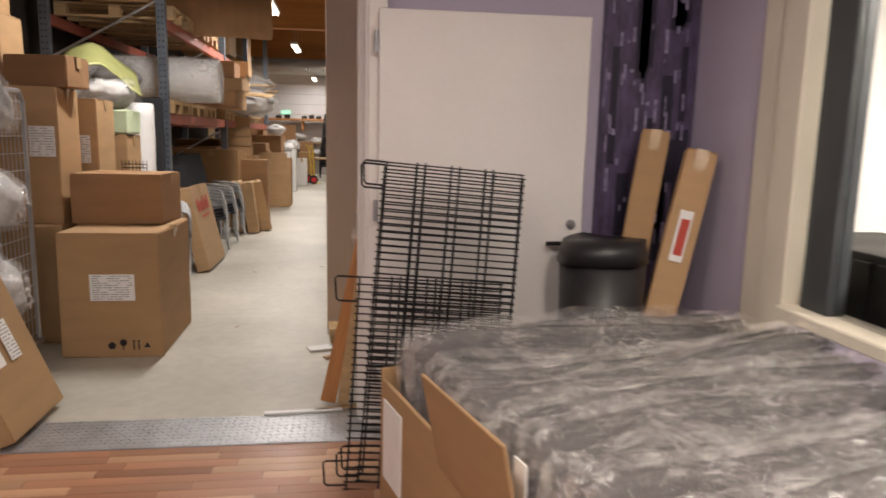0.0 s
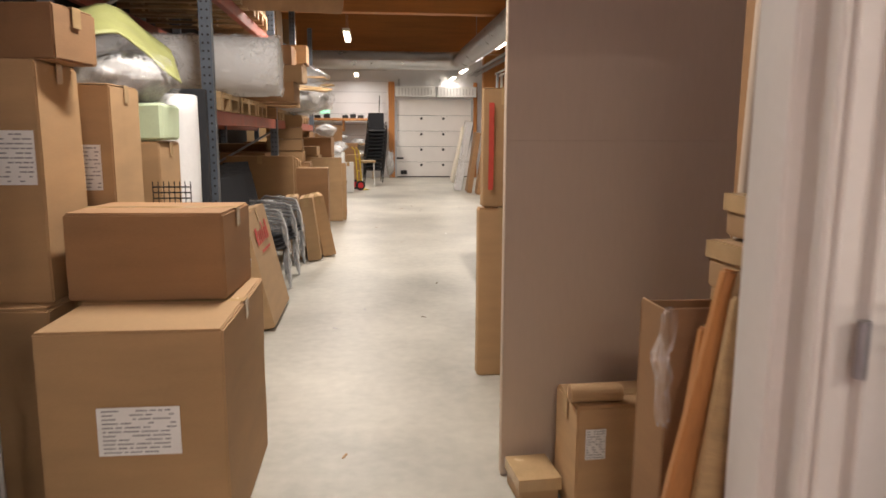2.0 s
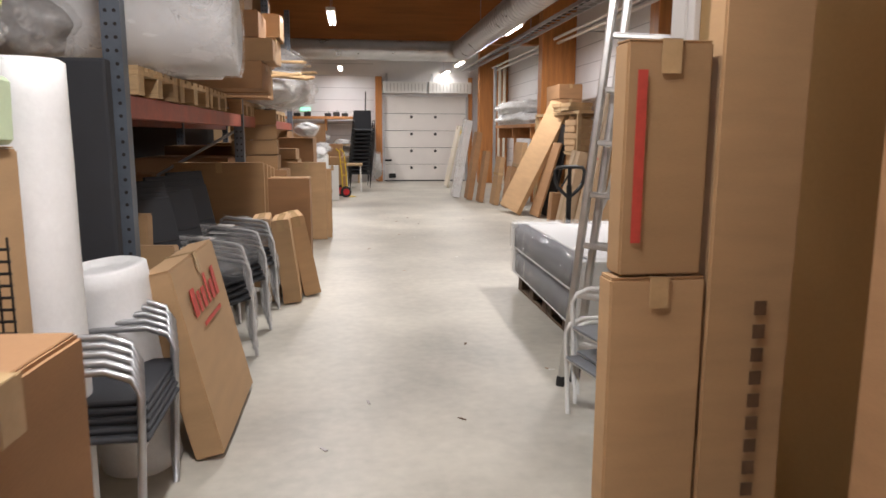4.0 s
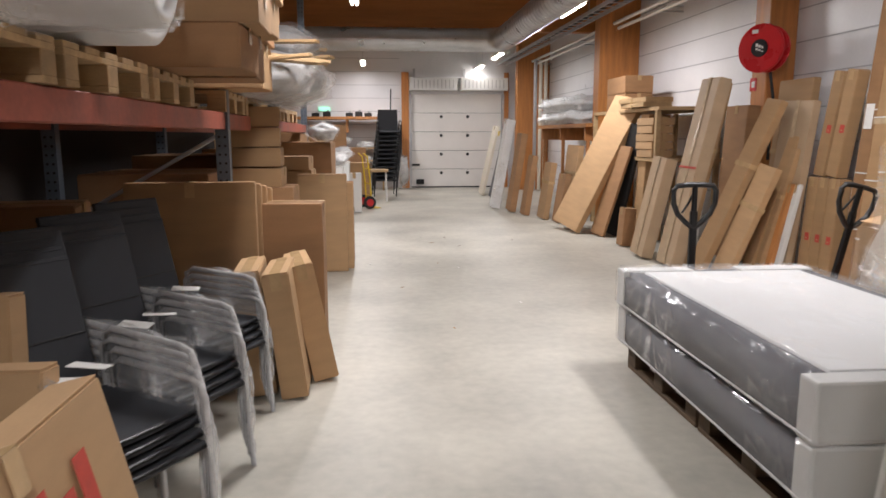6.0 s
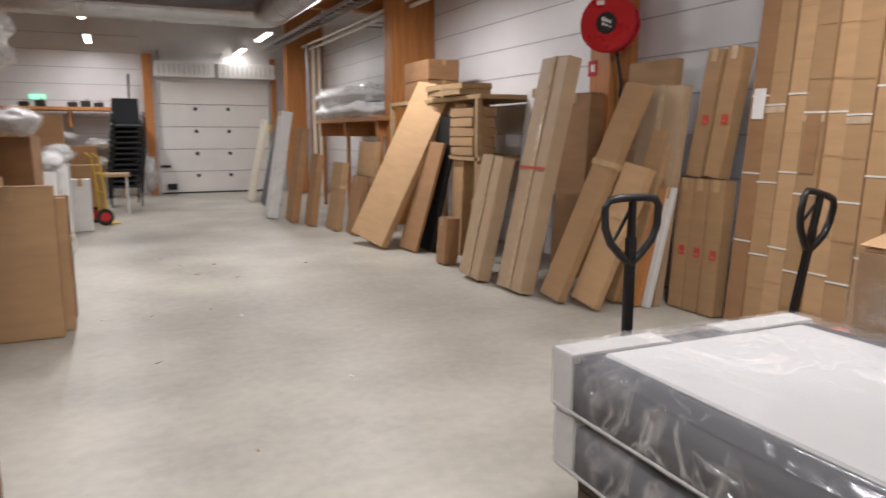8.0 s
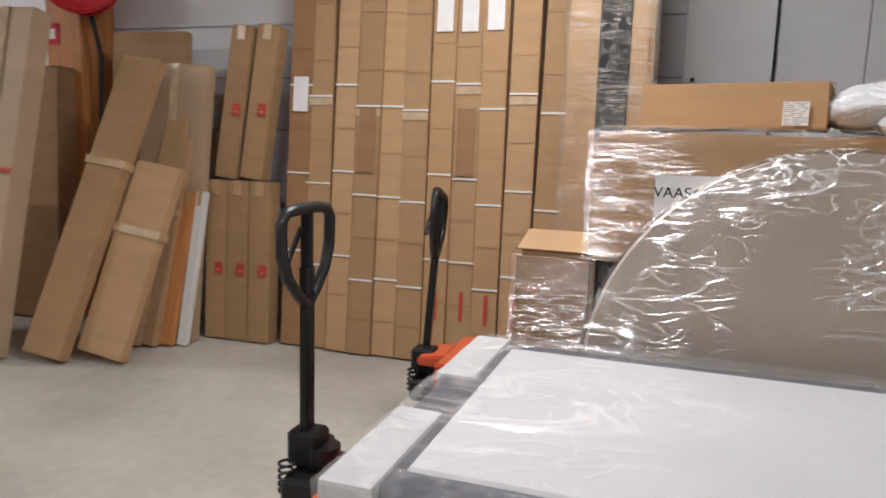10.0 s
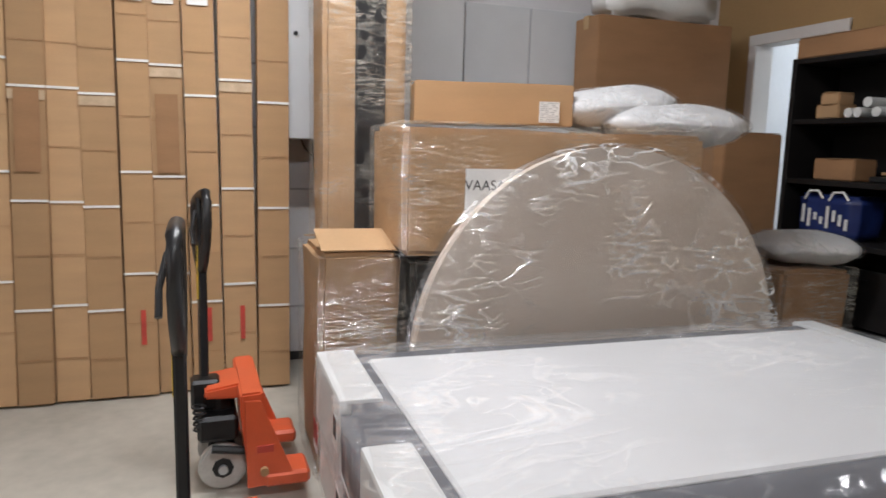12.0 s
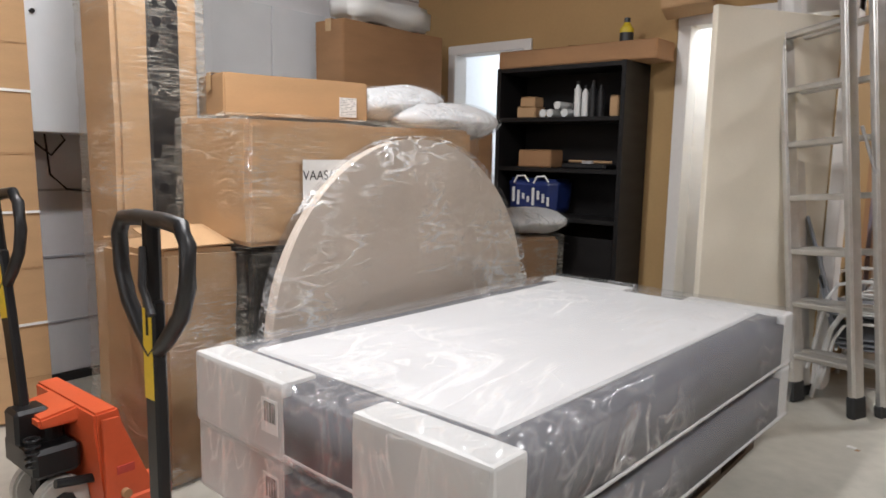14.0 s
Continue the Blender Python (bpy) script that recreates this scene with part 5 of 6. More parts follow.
structure("wall_trim", box(STORE_E - 0.03, BACK_S - 0.2, 0, STORE_E - 0.001, BACK_S - 0.12, 2.5, 0.003), WHITE, "white painted joint strip on the fibreboard wall", "trim")

# fire hose reel and signs on the column
t = thing("fire_hose_reel", "round red fire hose reel on a timber column", "hose reel", pose(3.36, 12.86, 2.41, 0, -90, 30))
part("drum", cyl(0.26, 0.05, 48, m=pose(0, 0, 0.1), bevel=0.012), RED, t)
part("drum", cyl(0.25, 0.05, 48, m=pose(0, 0, -0.04), bevel=0.012), RED, t)
part("hose", cyl(0.2, 0.1, 40, m=pose(0, 0, 0)), RUBBER, t)
h_ = part("hub", cyl(0.095, 0.02, 32, m=pose(0, 0, 0.148), bevel=0.006), BLACK_PL, t, "black hub with white print")
pr = bmesh.new()
for i in range(6):
    box(-0.045 + 0.012 * i, -0.05 + 0.03 * (i % 3), 0.168, -0.03 + 0.016 * i, -0.03 + 0.034 * (i % 3), 0.17, bm=pr)
part("print", pr, PAPER, h_)
part("sticker", box(0.16, 0.03, 0.149, 0.2, 0.1, 0.152), PAPER, t)
part("bracket", box(-0.05, -0.03, -0.2, 0.05, 0.03, 0.0, 0.005), RED, t)
t = thing("fire_sign", "small red and white fire equipment sign", "sign", pose(3.438, 13.24, 1.98), group="fire signs")
part("plate", box(-0.003, -0.07, 0, 0, 0.07, 0.15), RED, t)
part("symbol", box(-0.005, -0.035, 0.04, -0.003, 0.03, 0.11), PAPER, t)
copy_thing(t, pose(3.438, 13.24, 2.42))
t = thing("hose_pipe", "black hose hanging below the reel", "hose", pose(3.4, 12.85, 1.2))
part("hose_run", rod([(0, 0, 1.0), (0.03, -0.05, 0.7), (0.05, -0.02, 0.4), (0.06, 0.02, 0.0)], 0.016, 8), RUBBER, t)


# ---- ladder ----
def ladder(m):
    t = thing("step_ladder", "tall folded aluminium combination ladder standing upright", "ladder", m)
    for half, yo, low in ((0.235, 0.0, 0.02), (0.18, 0.12, 0.08)):
        for sx in (-half, half):
            b = box(sx - 0.016, yo - 0.04, low, sx + 0.016, yo + 0.04, 3.0, 0.005)
            box(sx - 0.02, yo - 0.028, low + 0.02, sx + 0.02, yo + 0.028, 2.99, 0.002, bm=b)
            rl = part("rail", b, ALU, t)
            part("foot", box(sx - 0.024, yo - 0.046, 0, sx + 0.024, yo + 0.046, max(0.06, low + 0.03), 0.008), RUBBER, rl)
        for i in range(10):
            z = 0.25 + i * 0.28
            b = box(-half + 0.018, yo - 0.03, z - 0.014, half - 0.018, yo + 0.03, z + 0.012, 0.005)
            for k in range(5):
                box(-half + 0.02, yo - 0.026 + k * 0.011, z + 0.0115, half - 0.02, yo - 0.021 + k * 0.011, z + 0.015, bm=b)
            part("rung", b, ALU, t)
    for sx in (-0.24, 0.24):
        part("hinge_bar", rod([(sx, 0.0, 1.1), (sx, 0.12, 1.42)], 0.008, 6), GALV, t)
    return t


ladder(pose(0.45, 6.72, 0.028, 0, 6) @ Matrix.Rotation(radians(-28), 4, "Z"))


# ---- chairs ----
def arm_chair(m, label, frame, seat, group, back_h=0.36):
    """A stacking armchair: faces -x, origin on the floor under the seat."""
    t = thing("stacking_chair", label, "chair", m, group=group)
    for sy in (-0.27, 0.27):
        pts = [(-0.2, sy, 0.0), (-0.22, sy, 0.4), (-0.23, sy, 0.58), (-0.2, sy, 0.64), (-0.12, sy, 0.67), (0.08, sy, 0.665), (0.2, sy, 0.63), (0.26, sy, 0.5), (0.3, sy, 0.2), (0.33, sy, 0.0)]
        part("arm_frame", rod(pts, 0.0135, 8), frame, t, smooth=True)
    part("seat", rough_up(box(-0.24, -0.25, 0.405, 0.22, 0.25, 0.425, 0.006), 0.004), seat, t)
    b = box(-0.008, -0.24, 0, 0.008, 0.24, back_h + 0.1, 0.004)
    part("backrest", b, seat, t, m=pose(0.22, 0, 0.42, 0, 16))
    part("crossbar", rod([(-0.22, -0.27, 0.4), (-0.22, 0.27, 0.4)], 0.011, 8), frame, t)
    part("crossbar", rod([(0.24, -0.27, 0.4), (0.24, 0.27, 0.4)], 0.011, 8), frame, t)
    return t


LOW = Matrix.Diagonal((0.82, 1, 0.76, 1))     # low lounge chairs
A0 = arm_chair(pose(0.4, 6.3, 0.003, 0, 0, 10) @ LOW, "white-framed armchair with grey fabric at the base of a stack", LACQUER, GREY_SEAT, "white armchair stack")
arm_chair(pose(0.43, 6.3, 0.16, 0, 0, 10) @ LOW, "white-framed armchair with tall grey backrest on a stack", LACQUER, GREY_SEAT, "white armchair stack", 0.6)
for k in range(1, 3):
    copy_thing(A0, pose(0.4 + 0.012 * k, 6.3, 0.003 + 0.052 * k, 0, 0, 10) @ LOW)["label"] = "white-framed armchair with grey fabric stacked on others"
B0 = arm_chair(pose(0.37, 5.72, 0.003, 0, 0, 6) @ LOW, "white-framed armchair with grey fabric at the foot of another stack", LACQUER, GREY_SEAT, "second white armchair stack")
for k in range(1, 4):
    copy_thing(B0, pose(0.37 + 0.012 * k, 5.72, 0.003 + 0.052 * k, 0, 0, 6) @ LOW)["label"] = "white-framed armchair with grey fabric stacked on others"

# metal chair stack by the west side
C0 = arm_chair(pose(-1.86, 5.75, 0.003, 0, 0, 182), "steel tube chair at the base of a stack", GALV, SLING, "steel chair stack", 0.2)
for k in range(1, 5):
    copy_thing(C0, pose(-1.86 - 0.01 * k, 5.75 + 0.035 * k, 0.003 + 0.02 * k, 0, 0, 182))["label"] = "steel tube chair stacked on others"


def sling_chair(m, label):
    """A dark sling armchair, facing +x, its tubes and arms sleeved in pale foam under loose plastic."""
    t = thing("sling_armchair", label, "chair", m, group="wrapped garden armchairs")
    for sy in (-0.25, 0.25):
        pts = [(0.27, sy, 0.0), (0.25, sy, 0.3), (0.24, sy, 0.56), (0.22, sy, 0.605), (0.17, sy, 0.62), (-0.2, sy, 0.635), (-0.25, sy, 0.61), (-0.24, sy, 0.4), (-0.31, sy, 0.0)]
        af = part("arm_frame", rod(pts, 0.0125, 8), FOAM_PALE, t, "tube frame in pale foam sleeve", smooth=True)
        b = grid_box(0.46, 0.045, 0.15, 12, 0.012)
        for v in b.verts:
            v.co += noise.noise_vector(v.co * 13 + Vector((sy * 9, 0, 0))) * 0.014
        part("plastic_sleeve", b, FILM_THICK, af, "crumpled clear plastic sleeve", smooth=True, m=pose(0.0, sy, 0.5))
        b = grid_box(0.035, 0.04, 0.42, 9, 0.01)
        for v in b.verts:
            v.co += noise.noise_vector(v.co * 15 + Vector((0, sy * 9, 3))) * 0.012
        part("plastic_sleeve", b, FILM_THICK, af, smooth=True, m=pose(0.258, sy, 0.05))
    b = box(-0.24, -0.235, 0.395, 0.25, 0.235, 0.415, 0.006)
    bmesh.ops.subdivide_edges(b, edges=[e for e in b.edges if e.calc_length() > 0.3], cuts=5, use_grid_fill=True)
    for v in b.verts:
        v.co.z -= 0.02 * (1 - (v.co.y / 0.24) ** 2)
    part("seat", b, SLING, t, "dark grey sling seat")
    br = part("backrest", rough_up(box(-0.012, -0.2, 0, 0.012, 0.2, 0.62, 0.01, seg=2), 0.006, 4), SLING, t, "dark grey padded backrest", m=pose(-0.24, 0, 0.42, 0, -15))
    part("seam", box(0.011, -0.195, 0.33, 0.0165, 0.195, 0.338, 0.002), BLACK_PL, br)
    part("hem", rod([(0, -0.197, 0.618), (0, 0.197, 0.618)], 0.014, 8), SLING, br)
    for x in (0.24, -0.25):
        part("crossbar", rod([(x, -0.25, 0.39), (x, 0.25, 0.39)], 0.011, 8), BLACK, t)
    return t


W0 = sling_chair(pose(-1.92, 7.66, 0.003, 0, 0, -34), "dark sling armchair with plastic-wrapped arms in a stack")
for g, (gx, gy, gr) in enumerate(((-1.92, 7.66, -34), (-1.9, 8.28, -32), (-1.9, 8.9, -30))):
    for k in range(4):
        if g or k:
            copy_thing(W0, pose(gx - 0.014 * k, gy + 0.018 * k, 0.003 + 0.036 * k, 0, 0, gr + 1.5 * (k % 3)))
for i, (tx, ty, tz, tr) in enumerate(((-1.95, 7.5, 0.72, 12), (-1.9, 7.58, 0.745, -8), (-1.93, 8.12, 0.735, -10), (-1.86, 8.2, 0.755, 14), (-1.9, 8.76, 0.74, 5))):
    t = thing("paper_tag", "white paper tag lying on a wrapped armrest", "tag", pose(tx, ty, tz, 6 * (-1) ** i, 4, tr), group="paper tags")
    part("paper", rough_up(box(-0.065, -0.03, 0, 0.065, 0.03, 0.003), 0.004, 9), PAPER, t)

# ---- passage: right side ----
t = thing("cardboard_sheet", "tall grey-brown cardboard sheet standing across the passage", "board", pose(-0.24, 3.86, 0.003))
part("sheet", rough_up(box(0, 0, 0, 0.97, 0.045, 1.43, 0.004), 0.004, 2), CARD_GREY, t)
part("sheet", rough_up(box(0, 0.003, 1.425, 0.97, 0.048, 2.75, 0.004), 0.004, 2), CARD_GREY, t)
t = thing("cardboard_tube", "long grey cardboard tube standing beside the sheet", "tube", pose(0.785, 3.93, 0.003, 0, 1.5, 0))
part("tube", cyl(0.03, 2.5, 20), CARD_GREY, t)
part("end_cap", cyl(0.032, 0.02, 20, m=pose(0, 0, 2.49)), CARD_DARK, t)
carton(0.36, 0.3, 2.3, pose(1.04, 3.95, 0.003), "tall dark brown carton in the corner of the passage", CARD_DARK)
carton(0.16, 0.2, 0.1, pose(-0.13, 3.6, 0.003, 0, 0, 4), "small closed brown box on the floor by the sheet", CARD)
carton(0.36, 0.26, 0.44, pose(0.16, 3.5, 0.003, 0, 0, 3), "upright taped pale carton with white label", CARD_LIGHT, labels=((-0.11, 0.3, 0.08, 0.12),))
t = thing("cardboard_tube", "short brown cardboard tube lying on a carton", "tube", pose(-0.04, 3.54, 0.452))
part("tube", cyl(0.035, 0.2, 20, m=pose(0, 0, 0.036, 0, 90)), CARD_LIGHT, t)
part("core", cyl(0.026, 0.202, 16, m=pose(-0.001, 0, 0.036, 0, 90)), CARD_DARK, t)
slv = thing("cardboard_sleeve", "open brown cardboard sleeve with bubble wrap at its edge", "carton", pose(0.09, 2.72, 0.003, 0, 0, 2))
for nm, q in (("front", box(-0.125, 0, 0, 0.125, 0.008, 1.02, 0.002)), ("back", box(-0.125, 0.17, 0, 0.125, 0.178, 1.0, 0.002)),
              ("side", box(-0.125, 0.008, 0, -0.117, 0.17, 1.01, 0.002)), ("side", box(0.117, 0.008, 0, 0.125, 0.17, 1.03, 0.002))):
    part(nm, rough_up(q, 0.004, 5), CARD_DARK, slv)
b = grid_box(0.035, 0.05, 0.3, 10, 0.01)
rough_up(b, 0.02, 16)
part("bubble_wrap", b, FILM_THICK, slv, "crumpled bubble wrap", smooth=True, m=pose(-0.135, 0.0, 0.72))
carton(0.3, 0.24, 1.0, pose(0.41, 2.84, 0.003, 0, 0, 2), "brown carton standing behind the sleeve", CARD)
carton(0.26, 0.2, 0.14, pose(0.37, 2.85, 1.012, 0, 0, 6), "small pale carton with white label on another", CARD_LIGHT, labels=((-0.02, 0.07, 0.18, 0.05),))
carton(0.22, 0.18, 0.12, pose(0.37, 2.86, 1.162, 0, 0, -3), "small shiny taped brown carton on top", CARD, vtape=True)
t = thing("paper_scrap", "folded white paper scrap on the floor", "paper", pose(-0.28, 3.5, 0.003, 0, 0, 20))
part("sheet", box(-0.08, -0.05, 0, 0.08, 0.05, 0.012, 0.003), PAPER, t)
for i, (px, py, h, ln, sd, w, mt) in enumerate(((-0.2, 2.5, 1.16, 3, 12, 0.08, PINE_UP), (-0.12, 2.46, 1.1, 2, 8, 0.06, PINE), (-0.11, 2.57, 1.0, 2, 7, 0.05, PINE_UP))):
    carton(w, 0.03, h, leaning(px, py, -6, ln, sd, 0.03, w), "pale wooden plank leaning on the door frame", mt, tape=False, seams=False, name="wooden_plank", category="plank", group="planks by the doorway", edge=0.003)
for i, (px, py, ln, yaw) in enumerate(((-0.32, 2.38, 0.4, 4), (-0.12, 2.42, 0.3, 12), (-0.2, 3.3, 0.1, 30))):
    t = thing("wood_offcut", "thin pale wooden offcut lying on the floor", "offcut", pose(px, py, 0.007, 0, 0, yaw), group="wood offcuts")
    part("strip", box(-ln / 2, -0.018, 0, ln / 2, 0.018, 0.012, 0.003), PINE if i else LACQUER, t)

# tall cartons beyond the sheet
t = carton(0.3, 0.1, 1.02, pose(0.0, 5.12, 0.003, 0, 0, 0), "tall flat brown carton standing on end", CARD_LIGHT, tape=False, seams=False)
t = carton(0.28, 0.1, 2.3, pose(0.3, 5.12, 0.003, 0, 0, 0), "tall brown carton with printed web address", CARD_LIGHT, tape=False, seams=False)
for k in range(9):
    part("printed_mark", box(0.01, -0.0095, 0.3 + k * 0.075, 0.05, -0.0075, 0.345 + k * 0.075), INK_BROWN, t)
t = carton(0.26, 0.1, 0.68, pose(0.0, 5.12, 1.035, 0, 0, 0), "brown carton with red print stacked on a tall one", CARD, tape=False, seams=False)
part("red_print", box(-0.1, -0.0095, 0.1, -0.07, -0.0075, 0.6), RED_INK, t)
carton(0.3, 0.3, 2.0, pose(0.5, 4.4, 0.003), "tall brown carton behind the cardboard sheet", CARD_DARK, tape=False, seams=False)

# ---- roll cage with bagged goods ----
t = thing("roll_cage", "galvanised wire roll cage loaded with bagged goods", "roll cage", pose(-2.3, 2.95, 0))
for sx in (-0.3, 0.3):
    part("side_frame", rod([(sx, -0.4, 0.15), (sx, -0.4, 1.6), (sx, -0.36, 1.66), (sx, 0.36, 1.66), (sx, 0.4, 1.6), (sx, 0.4, 0.15)], 0.014, 8), GALV, t)
    b = bmesh.new()
    for i in range(15):
        rod([(sx, -0.38, 0.2 + i * 0.1), (sx, 0.38, 0.2 + i * 0.1)], 0.003, 5, b)
    for i in range(16):
        rod([(sx, -0.38 + i * 0.05, 0.18), (sx, -0.38 + i * 0.05, 1.64)], 0.0025, 5, b)
    part("mesh", b, GALV, t, "galvanised wire mesh")
part("base", box(-0.33, -0.42, 0.13, 0.33, 0.42, 0.16, 0.005), GALV, t)
for sx in (-0.27, 0.27):
    for sy in (-0.34, 0.34):
        part("castor", cyl(0.055, 0.03, 18, m=pose(sx - 0.015, sy, 0.06, 0, 90)), RUBBER, t)


def bagged(m, label, s, seed):
    t = thing("bagged_cushion", label, "bag", m, group="bagged cushions")
    for nm, mat, k in (("cushion", FOAM_PALE, 0.86), ("plastic_bag", FILM_THICK, 1.0)):
        b = bmesh.new()
        bmesh.ops.create_icosphere(b, subdivisions=4, radius=1)
        for v in b.verts:
            n1 = noise.noise(v.co * 1.6 + Vector((seed, 0, 0)))
            n2 = noise.noise(v.co * 4.5 + Vector((0, seed, 0)))
            n3 = noise.noise(v.co * 11 + Vector((0, seed, 5)))
            f = k * (1 + 0.25 * n1 + (0.14 * n2 + 0.06 * n3 if k == 1.0 else 0.05 * n2))
            v.co = Vector((v.co.x * s[0], v.co.y * s[1], v.co.z * s[2])) * f
        part(nm, b, mat, t, smooth=True)
    return t


for i in range(6):
    bagged(pose(-2.08 + 0.05 * (i % 2), 2.62 + 0.2 * (i % 2), 0.32 + 0.26 * i, 10 * i, 0, 30 * i), "white cushion in crumpled clear plastic in the roll cage", (0.22, 0.26, 0.17), i * 3.1)
for i in range(5):
    bagged(pose(-2.42, 3.0, 0.35 + 0.28 * i), "white cushion in crumpled clear plastic in the roll cage", (0.25, 0.32, 0.16), 20 + i * 2.7)

# things on and behind the cartons
t = thing("yellow_chair_shell", "curved yellow-green plastic shell among bagged goods", "shell", pose(-2.2, 5.2, 1.95, 0, 0, 20))
b = bmesh.new()
bmesh.ops.create_grid(b, x_segments=16, y_segments=8, size=0.5)
for v in b.verts:
    u, w = v.co.x, v.co.y
    v.co = Vector((u * 0.7, w * 0.5 + 0.1 * math.sin(u * 4), 0.13 * math.cos(u * 5) + 0.22 * w + 0.03 * noise.noise(Vector((u * 6, w * 6, 1)))))
bmesh.ops.solidify(b, geom=b.faces[:], thickness=0.012)
part("shell", b, YELLOW_GREEN, t, smooth=True)
bagged(pose(-2.15, 5.2, 1.75), "grey goods in crumpled clear plastic on the cartons", (0.3, 0.25, 0.16), 41)
carton(0.36, 0.4, 1.4, pose(-2.1, 5.05, 0.003), "tall brown carton behind the labelled carton", CARD_LIGHT)
t = thing("foam_block", "pale green foam block on a carton", "foam", pose(-2.1, 5.2, 1.412))
part("block", rough_up(box(-0.2, -0.15, 0, 0.2, 0.2, 0.2, 0.015), 0.008), GREEN_FOAM, t)
t = thing("wire_basket", "dark wire basket stack beside the white roll", "basket", pose(-1.84, 4.95, 0.9))
b = bmesh.new()
for i in range(9):
    rod([(-0.1, 0, 0.03 + i * 0.03), (0.1, 0, 0.03 + i * 0.03)], 0.004, 5, b)
for i in range(8):
    rod([(-0.1 + i * 0.028, 0, 0), (-0.1 + i * 0.028, 0, 0.3)], 0.003, 5, b)
part("wires", b, BLACK, t)["kind"] = "stuff"
part("tray", box(-0.13, -0.03, -0.08, 0.13, 0.12, 0.0, 0.01), GREY_WALL, t)
carton(0.26, 0.3, 0.8, pose(-1.84, 4.82, 0.003), "brown carton under the wire basket", CARD)
carton(0.7, 0.4, 2.6, pose(-3.0, 4.4, 0.003), "tall pale carton standing at the back", CARD_LIGHT, tape=False, seams=False)
carton(0.5, 0.4, 2.2, pose(-2.62, 3.95, 0.003, 0, 0, 3), "tall pale carton behind the roll cage", CARD_LIGHT, tape=False, seams=False)
t = thing("black_panel", "black padded panel standing against the racking upright", "panel", pose(-2.28, 6.58, 0.003))
part("panel", box(-0.32, -0.04, 0.0, 0.28, 0.04, 1.78, 0.015, seg=2), SLING, t)

foam_roll(pose(-1.86, 6.25, 0.003, 4, -6), 0.9, 0.17, "short white foam roll by the racking", film=False)
t = carton(0.75, 0.12, 0.78, leaning(-2.34, 7.32, 0, 6, 0, 0.12), "flat brown carton with printed marks", CARD_LIGHT, tape=False, seams=False)
part("printed_word", moved(text_bm("LEGAL", 0.075), Matrix.Translation((0.2, -0.0095, 0.48)) @ Matrix.Rotation(radians(-90), 4, "Y")), INK_BROWN, t)
part("printed_mark", cyl(0.04, 0.0015, 20, m=pose(0.2, -0.008, 0.28, 90)), INK_BROWN, t)
carton(0.7, 0.12, 0.94, leaning(-2.54, 7.62, 0, 5, 0, 0.12), "flat pale carton in the row under the racking", CARD_LIGHT, tape=False, seams=False)
carton(0.6, 0.12, 1.02, leaning(-2.7, 7.85, 0, 5, 0, 0.12), "flat pale carton behind others under the racking", CARD_LIGHT, tape=False, seams=False)
carton(0.5, 0.4, 0.3, pose(-2.75, 9.0, 0.82, 0, 0, 10), "dark brown carton in the shade under the racking", CARD_DARK)
carton(0.7, 0.5, 0.8, pose(-2.75, 9.0, 0.003), "dark brown carton under the racking", CARD_DARK)

# big red mark on the leaning carton: plain bars, no letters
for o in list(scene.objects):
    if o.get("label") == "brown flat carton with large red print leaning on chairs":
        for i, (bw, bh) in enumerate(((0.075, 0.13), (0.05, 0.1), (0.065, 0.1), (0.045, 0.15), (0.065, 0.1), (0.065, 0.15))):
            part("red_mark", box(-bw / 2, -0.0105, 0, bw / 2, -0.0085, bh), RED_INK, o, "large red printed mark", m=pose(-0.25 + i * 0.095, 0, 0.6))
        part("small_print", box(-0.18, -0.0105, 0.53, 0.2, -0.0085, 0.55), RED_INK, o)

# pictograms on the large box
for o in list(scene.objects):
    if o.get("label", "").startswith("large brown cardboard box with white address"):
        b = bmesh.new()
        cyl(0.022, 0.002, 16, bm=b, m=pose(-0.03, -0.007, 0.1, 90))
        box(-0.034, -0.0095, 0.05, -0.028, -0.0075, 0.1, bm=b)
        for sx in (0.03, 0.06):
            box(sx, -0.0095, 0.05, sx + 0.008, -0.0075, 0.1, bm=b)
            box(sx - 0.004, -0.0095, 0.104, sx + 0.012, -0.0075, 0.114, bm=b)
        cyl(0.024, 0.002, 3, bm=b, m=pose(0.115, -0.007, 0.078, 90))
        cyl(0.026, 0.002, 5, bm=b, m=pose(-0.1, -0.007, 0.08, 90))
        part("handling_symbols", moved(b, Matrix.Translation((0.1, 0, 0))), INK, o, "black handling symbols")["kind"] = "stuff"

# ---- goods on the racking ----
rng = random.Random(11)
for i, (x, y, z, w, d, h) in enumerate(((-1.85, 8.95, 1.79, 0.55, 0.5, 0.2), (-1.75, 9.0, 2.0, 0.5, 0.45, 0.17), (-1.9, 9.5, 1.79, 0.6, 0.45, 0.24), (-1.8, 9.5, 2.04, 0.55, 0.45, 0.2),
                                        (-1.9, 9.05, 2.18, 0.6, 0.5, 0.2), (-1.8, 9.6, 2.25, 0.6, 0.4, 0.2), (-2.4, 9.0, 1.79, 0.4, 0.9, 0.6), (-1.95, 10.4, 1.79, 0.5, 0.5, 0.3), (-1.9, 10.45, 2.1, 0.45, 0.5, 0.25))):
    carton(w, d, h, pose(x, y - d / 2, z, 0, 0, rng.uniform(-3, 3)), "brown cardboard carton stacked on a racking pallet", CARD if i % 2 else CARD_DARK, seams=i % 3 == 0, group="cartons on the racking")
